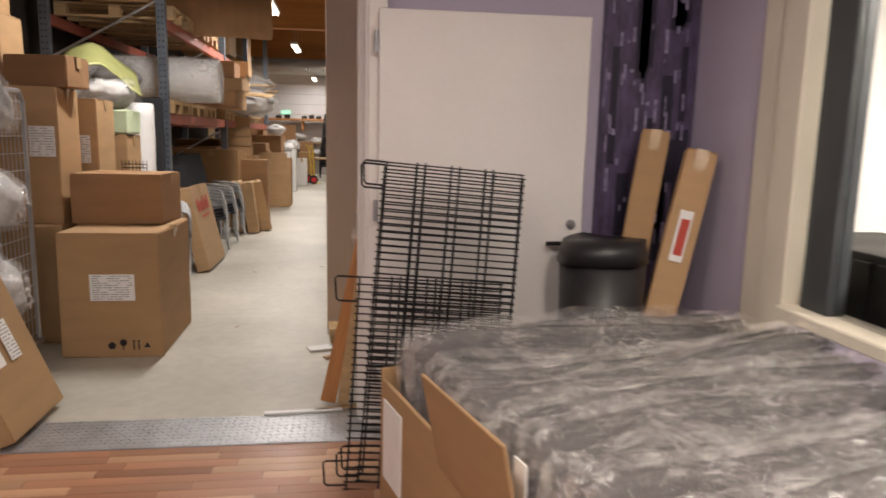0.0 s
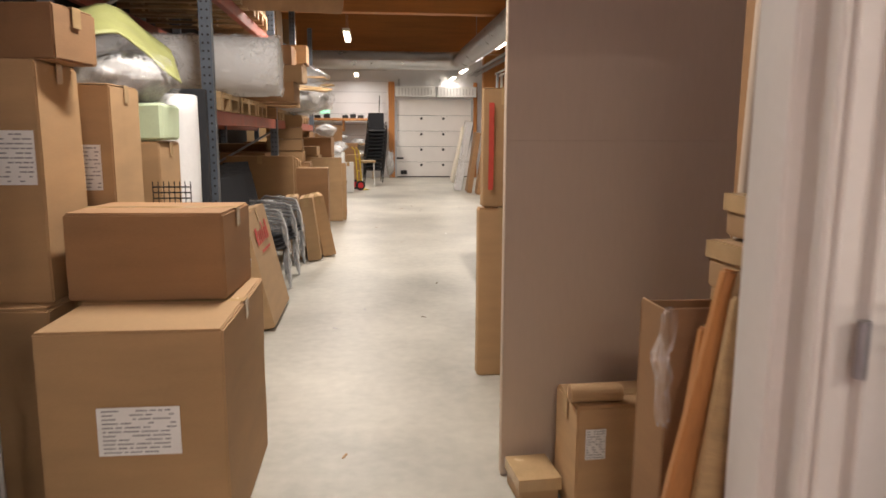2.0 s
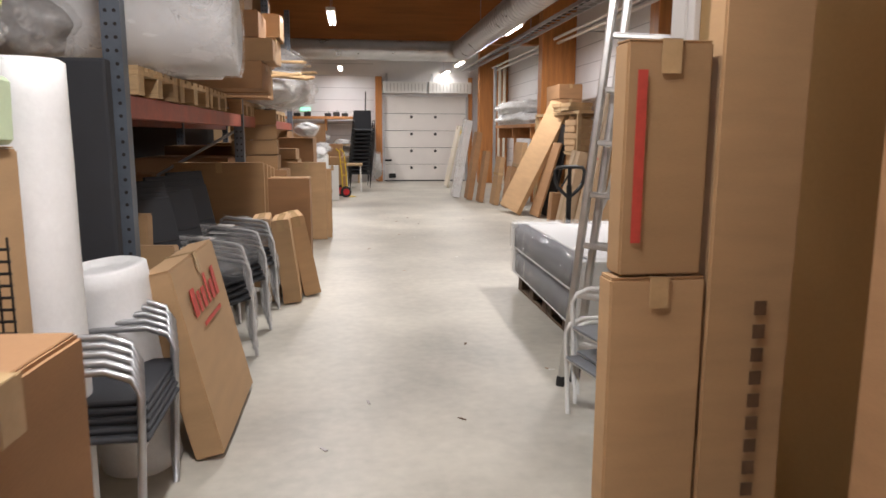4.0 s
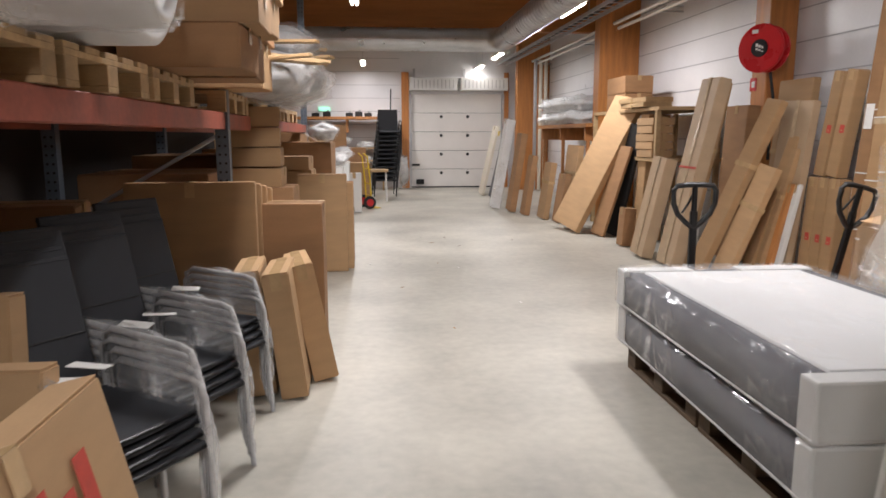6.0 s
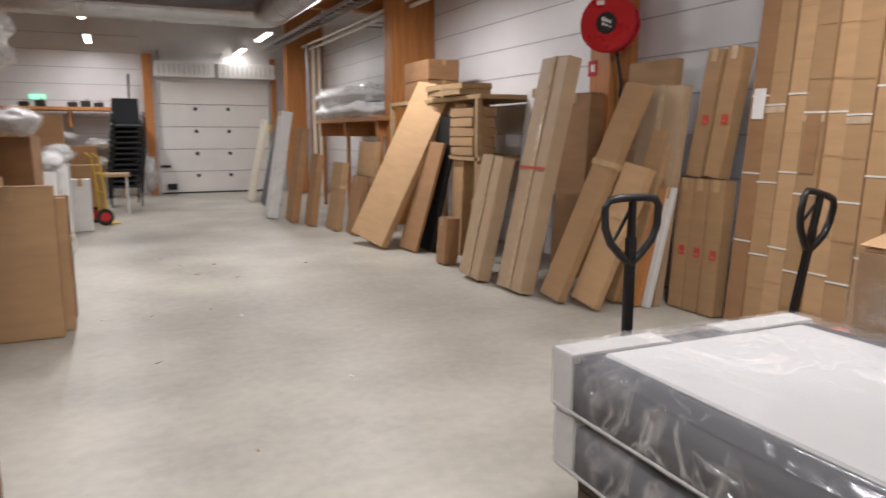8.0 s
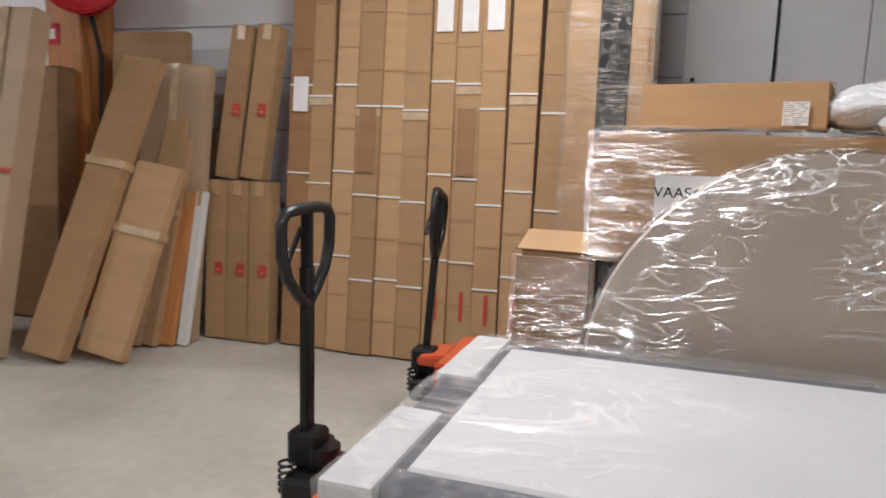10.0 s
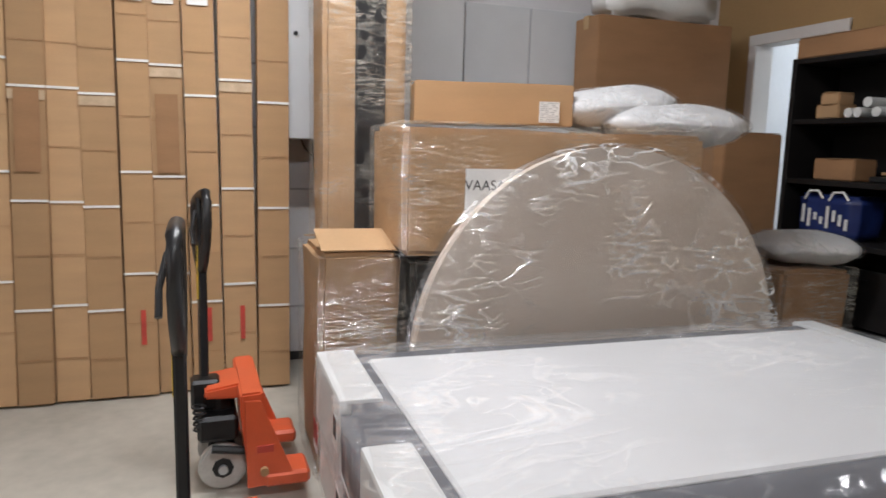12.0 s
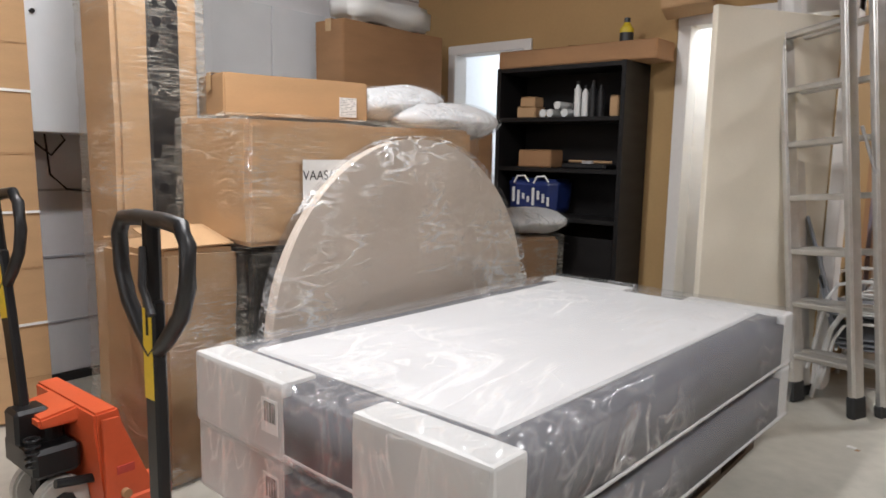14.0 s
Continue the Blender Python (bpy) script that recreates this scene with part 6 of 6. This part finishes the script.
for i in range(7):
    t = thing("wooden_board", "rough wooden board on the racking", "board", pose(-1.9 + 0.05 * (i % 3), 10.6 + 0.28 * i, 2.0 + 0.05 * (i % 4) + 0.09 * (i // 3), rng.uniform(-4, 4), rng.uniform(-5, 5), rng.uniform(-20, 20)), group="boards on the racking")
    part("plank", box(-0.5, -0.06, 0, 0.5, 0.06, 0.025, 0.003), PINE, t)
for i, (y, z, s) in enumerate(((11.2, 1.95, (0.42, 0.35, 0.2)), (11.8, 2.0, (0.5, 0.35, 0.24)), (12.5, 1.95, (0.45, 0.4, 0.2)), (12.2, 2.3, (0.45, 0.4, 0.2)), (13.3, 2.0, (0.4, 0.4, 0.22)), (7.2, 2.0, (0.3, 0.3, 0.2)))):
    bagged(pose(-1.85 if i < 5 else -2.6, y, z, 0, 0, 25 * i), "bundle of white foam in crumpled plastic on the racking", s, 60 + i * 4.4)
foam_roll(pose(-1.05, 8.3, 2.93, 0, -90, 6), 1.3, 0.3, "large brown paper roll on the upper racking level", mat=CARD_DARK, film=False)
for i, (x, y, w, d, h) in enumerate(((-2.5, 7.1, 0.7, 0.6, 0.6), (-2.5, 9.1, 0.8, 0.8, 0.7), (-2.6, 10.9, 0.8, 0.8, 0.7), (-2.5, 12.0, 0.8, 0.7, 0.5), (-2.5, 14, 0.8, 0.8, 0.6))):
    carton(w, d, h, pose(x, y - d / 2, 2.77, 0, 0, 0), "brown carton on the upper racking level", CARD, group="cartons on the upper racking")
for i, (x, y, w, d, h) in enumerate(((-2.6, 10.9, 0.9, 0.9, 1.2), (-2.6, 12.0, 0.9, 0.8, 1.3), (-2.7, 13.4, 0.8, 0.9, 1.1), (-2.7, 14.8, 0.8, 0.9, 1.3))):
    carton(w, d, h, pose(x, y - d / 2, 0.003), "dark brown carton stored under the racking", CARD_DARK, group="cartons under the racking")
# added near-black sheet: its colour gives the darkness deep in the bays
structure("wall_rack_back", box(RX0 - 0.28, 6.6, 0.0, RX0 - 0.24, 16.4, 3.4), material("painted_rack_shade", (0.03, 0.022, 0.018), 0.9, var=0.2), "near-black sheet standing in for the shade behind the racking", "wall")

# ---- west side beyond the racking ----
WEST = [  # x, y, z, w, d, h, material, label
    (-2.05, 13.55, 0.003, 0.75, 0.4, 1.09, CARD_LIGHT, "wide pale carton standing on the floor"),
    (-2.0, 13.5, 1.1, 0.6, 0.4, 0.14, CARD_LIGHT, "flat pale carton lying on another"),
    (-1.85, 14.9, 0.003, 0.65, 0.6, 0.88, CARD, "brown carton at the base of a stack"),
    (-1.85, 14.9, 0.89, 0.65, 0.6, 0.5, CARD_DARK, "brown carton stacked on another"),
    (-1.65, 16.2, 0.003, 0.4, 0.4, 1.0, LACQUER, "white cardboard box standing upright"),
    (-1.55, 17.0, 0.003, 0.35, 0.4, 1.05, LACQUER, "white plastic tub on cartons"),
    (-1.75, 18.0, 0.003, 0.65, 0.5, 1.22, CARD, "brown carton at the base of a tall stack"),
    (-1.75, 18.0, 1.23, 0.62, 0.5, 0.43, CARD_DARK, "reddish brown carton on a tall stack"),
    (-1.35, 19.0, 0.003, 0.28, 0.3, 0.75, LACQUER, "white carton with faint print on the floor"),
    (-1.3, 20.4, 0.003, 0.5, 0.4, 0.9, CARD, "brown carton in the far row"),
    (-1.35, 21.2, 0.003, 0.4, 0.4, 1.2, CARD_DARK, "brown carton in the far row"),
    (-2.4, 19.5, 0.003, 0.9, 0.8, 1.6, CARD, "large brown carton stack by the west wall"),
    (-2.4, 15.9, 0.003, 0.8, 0.8, 1.5, CARD_DARK, "large brown carton by the west wall"),
    (-2.5, 17.3, 0.003, 0.8, 0.8, 1.4, CARD, "large brown carton by the west wall"),
    (-1.35, 13.55, 0.003, 0.26, 0.1, 0.95, CARD_DARK, "narrow dark carton standing on the floor"),
]
for x, y, z, w, d, h, mat, lab in WEST:
    carton(w, d, h, pose(x, y - d / 2, z, 0, 0, 3 * math.sin(y * 5)), lab, mat, tape=mat is not LACQUER, seams=mat is not LACQUER)
for i in range(4):
    carton(0.5, 0.4, 0.16, pose(-2.0, 11.3, 1.05 + 0.168 * i if i else 1.05, 0, 0, 3 * i), "small flat brown carton in a pile", CARD, seams=False, group="pile of small cartons")
carton(0.7, 0.5, 1.04, pose(-2.0, 11.25, 0.003), "brown carton under a pile of small cartons", CARD_DARK)
for i, (x, y, z) in enumerate(((-1.6, 14.4, 1.42), (-1.55, 16.3, 1.02), (-1.5, 17.2, 1.08))):
    bagged(pose(x, y, z + 0.1), "white plastic bag lying on cartons", (0.2, 0.22, 0.12), 90 + i * 5)

t = thing("sack_truck", "yellow two-wheeled sack truck parked by cartons", "sack truck", pose(-1.08, 19.75, 0, 0, 0, 20))
for sy in (-0.16, 0.16):
    part("frame_tube", rod([(0, sy, 0.05), (-0.03, sy, 0.6), (-0.08, sy, 1.05), (-0.16, sy, 1.12)], 0.016, 8), YELLOW, t)
for z in (0.25, 0.5, 0.8):
    part("crossbar", rod([(-0.015, -0.16, z), (-0.015, 0.16, z)], 0.012, 8), YELLOW, t)
part("toe_plate", box(0, -0.2, 0.01, 0.18, 0.2, 0.02), YELLOW, t)
for sy in (-0.24, 0.2):
    w_ = part("tyre", cyl(0.13, 0.05, 24, m=pose(-0.06, sy + 0.05, 0.131, 90), bevel=0.012), RUBBER, t)
    part("rim", cyl(0.075, 0.056, 18, m=pose(-0.06, sy + 0.053, 0.131, 90)), RED, w_, "red wheel rim")
t = thing("timber_chair_stack", "pale wooden stool with white legs by the far wall", "stool", pose(-0.95, 21.3, 0))
part("seat", box(-0.3, -0.25, 0.66, 0.3, 0.25, 0.72, 0.01), PINE, t)
for sx in (-0.26, 0.26):
    for sy in (-0.2, 0.2):
        part("leg", rod([(sx, sy, 0), (sx * 0.95, sy * 0.95, 0.66)], 0.02, 8), LACQUER, t)
F0 = None
for i in range(12):
    m = pose(-0.72 + 0.012 * i, 22.6, 0.003 + 0.105 * i, 0, -4, 95)
    if F0 is None:
        F0 = arm_chair(m, "black stacking armchair in a tall stack by the gate", BLACK, SLING, "tall stack of black chairs", 0.42)
    else:
        copy_thing(F0, m)
t = thing("wall_shelf", "long orange timber wall shelf with odds and ends", "shelf", pose(-1.7, 24.75, 1.9))
part("board", box(-1.6, -0.45, 0, 1.3, 0.4, 0.07, 0.004), PINE_UP, t)
for sx in (-1.4, 0.0, 1.2):
    part("bracket", box(sx, -0.35, -0.35, sx + 0.06, 0.42, 0.0, 0.004), PINE_UP, t)
for i, x in enumerate((-2.5, -2.2, -1.6, -1.35, -1.1)):
    t = thing("tool_box", "small dark machine part on the far wall shelf", "part", pose(x, 24.6, 1.974), group="odds on the far shelf")
    part("casing", box(-0.1, -0.08, 0, 0.1, 0.08, 0.1 + 0.03 * (i % 2), 0.015), BLACK_PL, t)
    part("knob", cyl(0.03, 0.05, 12, m=pose(0.03, 0, 0.1 + 0.03 * (i % 2))), GALV, t)
t = thing("leaning_bar", "dark iron bar leaning over the shelf", "bar", pose(-0.5, 24.7, 1.974))
part("bar", rod([(0, 0, 0), (0.03, 0.3, 0.75)], 0.02, 8), BLACK, t)
for i, (x, z, w) in enumerate(((-1.9, 1.35, 0.7), (-1.9, 0.95, 0.8), (-1.2, 1.2, 0.5), (-1.2, 0.8, 0.5))):
    bagged(pose(x, 24.6, z), "folded white textile pile below the far shelf", (w / 2, 0.25, 0.13), 130 + i)
t = thing("storage_rack", "low timber rack below the far wall shelf", "rack", pose(-1.6, 24.7, 0))
for z in (0.55, 0.78, 1.12):
    part("board", box(-0.9, -0.3, z, 0.9, 0.4, z + 0.03), PINE, t)
for sx in (-0.88, 0.86):
    part("post", box(sx, -0.28, 0, sx + 0.05, -0.22, 1.6), PINE, t)
t = thing("exit_sign", "small lit green exit sign on the far wall", "sign", pose(-2.3, HALL_N - 0.03, 2.15))
part("panel", box(-0.15, -0.02, 0, 0.15, 0.02, 0.1), glow("green_sign_glow", (0.1, 0.9, 0.5), 1.2), t)
bagged(pose(-0.15, 24.6, 0.5), "clear plastic bag hanging by the gate", (0.16, 0.2, 0.45), 150)

# ---- east side, far end ----
t = thing("timber_shelf", "orange timber shelf bracket on the white wall", "shelf", pose(3.3, 19.3, 1.62))
part("board", box(-0.45, -1.5, 0, 0.44, 2.2, 0.07, 0.004), PINE_UP, t)
for sy in (-1.3, 0.4, 2.0):
    part("bracket", box(-0.4, sy, -0.25, 0.44, sy + 0.06, 0.0, 0.004), PINE_UP, t)
    part("post", box(-0.36, sy, -1.62, -0.3, sy + 0.06, -0.25, 0.004), PINE_UP, t)
for i in range(2):
    t = thing("foam_mattress", "rolled white foam mattress in plastic on the timber shelf", "mattress", pose(3.2, 19.8, 1.695 + 0.27 * i, 0, 0, 3 * i), group="foam mattresses on the shelf")
    b = grid_box(0.8, 3.2 - 0.6 * i, 0.25, 8, 0.09)
    rough_up(b, 0.05, 2.5, 7 + i)
    part("foam", b, FOAM, t, smooth=True)
    b = grid_box(0.84, 3.3 - 0.6 * i, 0.27, 8, 0.09)
    rough_up(b, 0.07, 3.5, 3 + i)
    part("plastic_cover", b, FILM_THICK, t, smooth=True)
carton(0.35, 0.16, 1.78, leaning(1.4, 19.4, E_, 9, 4, 0.16, 0.35), "tall panel in white bubble wrap leaning", FOAM, tape=False, seams=False, film=True, name="wrapped_board", category="board")
carton(0.5, 0.06, 1.72, leaning(1.75, 21.6, E_, 12, 4, 0.06, 0.5), "dark grey panel with yellow sticker leaning", GREY_FABRIC, tape=False, seams=False, name="grey_board", category="board")
carton(0.6, 0.06, 1.7, leaning(1.66, 22.6, E_, 12, 3, 0.06, 0.6), "cream door leaf leaning at the wall", CREAM, tape=False, seams=False, name="spare_door", category="door")
t = thing("yellow_sticker", "yellow paper sticker on the leaning grey panel", "sticker", pose(1.7 + 0.25, 21.5, 1.45, 0, 12, 0))
part("paper", box(-0.04, -0.1, 0, -0.035, 0.1, 0.12), YELLOW, t)
for i in range(2):
    carton(0.85, 0.45, 0.26, pose(2.95, 16.55, 1.86 + 0.268 * i, 0, 0, E_), "brown carton with red print stacked at the wall", CARD_DARK, group="cartons by the column")
t = thing("timber_rack", "timber stand carrying cartons at the white wall", "rack", pose(3.2, 15.7, 0))
for z in (1.12, 1.8):
    part("board", box(-0.45, -1.4, z, 0.5, 1.35, z + 0.05, 0.003), PINE, t)
for sy in (-1.35, 0.0, 1.28):
    for sx in (-0.42, 0.42):
        part("post", box(sx - 0.03, sy, 0, sx + 0.03, sy + 0.06, 1.8), PINE, t)
for i in range(5):
    carton(0.55, 0.3, 0.1, pose(2.74, 14.72 + 0.02 * (i % 2), 1.175 + 0.108 * i, 0, 0, E_ + 2 * (i % 3)), "small flat pale carton in a neat stack", CARD_LIGHT, seams=False, group="stack of small flat cartons")
for i in range(2):
    carton(0.9, 0.4, 0.06, pose(2.68, 15.1, 1.86 + 0.066 * i, 0, 0, E_ + 4 * i), "flat pale wooden panel lying on the stand", PINE, tape=False, seams=False, name="flat_wooden_board", category="board")

# ---- shop side: floor, wire panels, crate ----
LAM = [material("laminate_plank_" + n, c, 0.3, var=0.14, scale=2, fine=30, bump=0.03, stretch=(0.6, 9, 1), rand=0.2) for n, c in (("rose", (0.42, 0.2, 0.115)), ("pale", (0.52, 0.3, 0.18)), ("brown", (0.33, 0.145, 0.08)))]
lf = thing("floor_laminate", "reddish laminate strip floor of the shop", "floor", pose(0, 0, -0.012), kind="structure")
pm = []
for mt in LAM:
    pm.append(from_bm("plank", box(0, 0, 0, 0.478, 0.0655, 0.012, 0.001), mt))
rng = random.Random(8)
rest = bmesh.new()
nn = 0
for j in range(46):
    yy = 2.02 - (j + 1) * 0.067
    x = -2.7 + rng.uniform(0, 0.45)
    while x < 2.4:
        if nn < 300 and -2.3 < x < 0.6:
            ob = new("plank", pm[rng.choice((0, 0, 1, 1, 2))])
            ob.parent = lf
            ob.matrix_local = pose(x, yy, 0)
            nn += 1
        elif x < 1.6:
            box(x, yy, 0, x + 0.478, yy + 0.0655, 0.012, bm=rest)
        x += 0.48
part("plank_rest", rest, LAM[0], lf)["kind"] = "stuff"


def wire_panel(m, w, h, label):
    """A black wire shelf panel with double rods and hook loops."""
    t = thing("wire_grid", label, "wire grid", m, group="wire panels")
    for x in (0, w):
        part("edge_rod", rod([(x, 0, 0), (x, 0, h)], 0.004, 6), BLACK, t)
    n = int(h / 0.03)
    for i in range(n + 1):
        part("cross_wire", rod([(-0.012, 0.006, i * h / n), (w + 0.012, 0.006, i * h / n)], 0.0036, 5), BLACK, t)
    for i in range(1, 4):
        for dx in (-0.018, 0.018):
            part("upright_wire", rod([(i * w / 4 + dx, -0.004, -0.01), (i * w / 4 + dx, -0.004, h + 0.01)], 0.0042, 6), BLACK, t)
    for z in (0.02, h - 0.1):
        part("hook", rod([(0, 0, z + 0.1), (-0.09, -0.005, z + 0.1), (-0.1, -0.005, z + 0.09), (-0.09, -0.005, z + 0.01), (-0.08, -0.005, z), (0.0, 0, z)], 0.0045, 6), BLACK, t)
    return t


wire_panel(leaning(-0.05, 1.62, 1, 7, 5), 0.6, 1.34, "black wire grid panel leaning on the white door")
wire_panel(leaning(-0.03, 1.68, 1, 7.5, 4.6), 0.6, 1.35, "black wire grid panel standing close behind another")
wire_panel(leaning(-0.1, 1.55, 2, 8, 4), 0.6, 0.88, "shorter black wire grid panel leaning on another")

# crate of wrapped cushions
cr = pose(-0.03, 1.32, 0.0, 0, 0, 15)
t = thing("cushion_crate", "open brown carton tray holding wrapped grey cushions", "carton", cr)
part("side", rough_up(box(0.06, -1.6, 0, 0.075, -0.02, 0.56, 0.003), 0.006), CARD, t)
part("side", box(0.06, -0.02, 0, 1.66, -0.005, 0.6, 0.003), CARD, t)
part("side", box(0.06, -1.615, 0, 1.66, -1.6, 0.5, 0.003), CARD, t)
part("bottom", box(0.06, -1.6, 0, 1.66, -0.005, 0.02), CARD, t)
part("flap", moved(box(-0.02, -0.5, 0, -0.01, 0.0, 0.3, 0.003), pose(0.06, -0.62, 0.5, 0, -12)), CARD, t, "torn carton flap")
part("paper_label", box(0.052, -0.25, 0.2, 0.058, -0.06, 0.5), PAPER, t)
for i in range(12):
    c = thing("wrapped_cushion", "grey cushion in glinting clear plastic, upright in the carton", "cushion", cr @ pose(0.12 + 0.012 * math.sin(i * 4), -0.1 - 0.127 * i, 0.025), group="wrapped cushions")
    b = grid_box(1.5, 0.105, 0.69 + 0.03 * math.sin(i * 2.2), 9, 0.03)
    for v in b.verts:
        v.co.x += 0.75
        v.co.z += 0.03 * math.sin(v.co.x * 2.6 + i) * (v.co.z > 0.4)
    rough_up(b, 0.012, 5, i * 2.3)
    part("cushion", b, GREY_CUSHION, c, smooth=True)
    b = grid_box(1.55, 0.125, 0.72 + 0.03 * math.sin(i * 2.2), 34, 0.03)
    for v in b.verts:
        v.co.x += 0.75
        n1 = noise.noise(Vector((v.co.x * 4, v.co.y * 9 + i * 5, v.co.z * 6)))
        n2 = noise.noise(Vector((v.co.x * 11, v.co.y * 34 + i * 3, v.co.z * 14)))
        up = 1.0 if v.co.z > 0.6 else 0.35
        v.co.z += up * (0.03 * math.sin(v.co.x * 2.6 + i) + 0.03 * n1 + 0.014 * n2)
        v.co.x += 0.02 * n1
        v.co.y += 0.012 * n2
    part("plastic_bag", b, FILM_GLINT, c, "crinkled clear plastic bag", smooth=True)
    if i in (3, 4, 7):
        part("tag", box(-0.025, -0.03, 0.45, -0.02, 0.03, 0.65), PAPER, c, "white paper tag")

# poster, bin and cartons by the office wall
t = thing("poster", "tall dark violet night skyline picture panel on the wall", "picture", pose(1.16, DOOR_S + 0.06, 0.3))
part("panel", box(0, 0, 0, 0.5, 0.028, 2.4, 0.003), SKYLINE, t)
rng = random.Random(21)
for nm, mt in (("lit_tower", material("pale_violet_print", (0.3, 0.26, 0.4), 0.5, var=0.4, scale=30)), ("dark_tower", material("black_violet_print", (0.02, 0.015, 0.035), 0.5, var=0.3, scale=20))):
    b = bmesh.new()
    for i in range(90 if nm == "lit_tower" else 26):
        x, z = rng.uniform(0.01, 0.46), rng.uniform(0.2, 2.25)
        w, h = (rng.uniform(0.004, 0.02), rng.uniform(0.01, 0.12)) if nm == "lit_tower" else (rng.uniform(0.03, 0.07), rng.uniform(0.2, 0.9))
        box(x, -0.0012 if nm == "lit_tower" else -0.0006, z, min(x + w, 0.495), 0.0, min(z + h, 2.38), bm=b)
    q = part(nm, b, mt, t)
    q["kind"] = "stuff"
t = thing("waste_bin", "black plastic waste bin with bag standing by the door", "bin", pose(1.08, 1.9, 0))
b = cyl(0.17, 0.92, 28, r2=0.2)
part("bin", b, BLACK_PL, t, smooth=True)
b = cyl(0.21, 0.1, 28, r2=0.19, m=pose(0, 0, 0.9))
rough_up(b, 0.02, 8)
part("bag_rim", b, BLACK_PL, t, "black bin bag folded over the rim", smooth=True)
for i, (x, y, h, w, sd, mt) in enumerate(((1.12, 1.9, 1.5, 0.13, 7, CARD), (1.2, 1.78, 1.42, 0.14, 11, CARD_LIGHT))):
    t = carton(w, 0.09, h, leaning(x, y, -20, 8, sd, 0.09, w), "long narrow brown carton leaning in the corner", mt, tape=False, seams=False, group="long cartons in the corner")
    if i:
        part("red_label", box(-0.03, -0.0095, 0.9, 0.03, -0.0075, 1.14), PAPER, t, "white label with red bar")
        part("red_bar", box(-0.018, -0.0105, 0.93, 0.022, -0.0095, 1.1), RED_INK, t)
        part("paper_label", box(-0.045, -0.0095, 0.35, 0.03, -0.0075, 0.58), PAPER, t)
t = thing("floor_cloth", "black crumpled cloth on the floor by the door", "cloth", pose(0.85, 1.78, 0.0))
b = grid_box(0.3, 0.22, 0.09, 6, 0.03)
rough_up(b, 0.03, 9)
part("cloth", b, SLING, t, smooth=True)
# office behind the glass
t = thing("office_chair", "black leather office chair behind the window", "chair", pose(2.75, 1.35, 0))
part("backrest", box(-0.3, -0.06, 0.55, 0.3, 0.06, 1.15, 0.05, seg=3), BLACK_PL, t)
part("seat", box(-0.28, -0.5, 0.45, 0.28, 0.05, 0.55, 0.04, seg=3), BLACK_PL, t)
part("post", cyl(0.03, 0.42, 14, m=pose(0, -0.2, 0.04)), BLACK, t)
part("base", box(-0.28, -0.23, 0.0, 0.28, -0.17, 0.05, 0.01), BLACK, t)
t = thing("drawer_cabinet", "black drawer cabinet with silver grips behind the glass", "cabinet", pose(2.1, 0.9, 0))
part("body", box(-0.25, -1.6, 0, 0.3, 0.9, 1.05, 0.004), BLACK_WOOD, t)
for i in range(4):
    dr = part("drawer", box(-0.268, -1.55 + 0.6 * i, 0.55, -0.252, -0.98 + 0.6 * i, 1.02, 0.003), BLACK_WOOD, t)
    part("grip", box(-0.29, -1.35 + 0.6 * i, 0.85, -0.268, -1.2 + 0.6 * i, 0.87, 0.003), GALV, dr)

# scraps on the concrete floor
rng = random.Random(17)
for i in range(26):
    fx, fy = rng.uniform(-1.1, 0.6 if i % 2 else 1.6), rng.uniform(4.0, 8.0) if i < 13 else rng.uniform(10.2, 16.0)
    t = thing("floor_scrap", "tiny torn scrap lying on the concrete floor", "scrap", pose(fx, fy, 0.001, 0, 0, rng.uniform(0, 180)), group="floor scraps")
    b = box(-rng.uniform(0.008, 0.035), -rng.uniform(0.003, 0.012), 0, rng.uniform(0.008, 0.03), rng.uniform(0.003, 0.01), 0.003)
    rough_up(b, 0.004, 40, i)
    part("scrap", b, (PAPER, CARD, INK_BROWN, GREY_WALL)[i % 4], t)
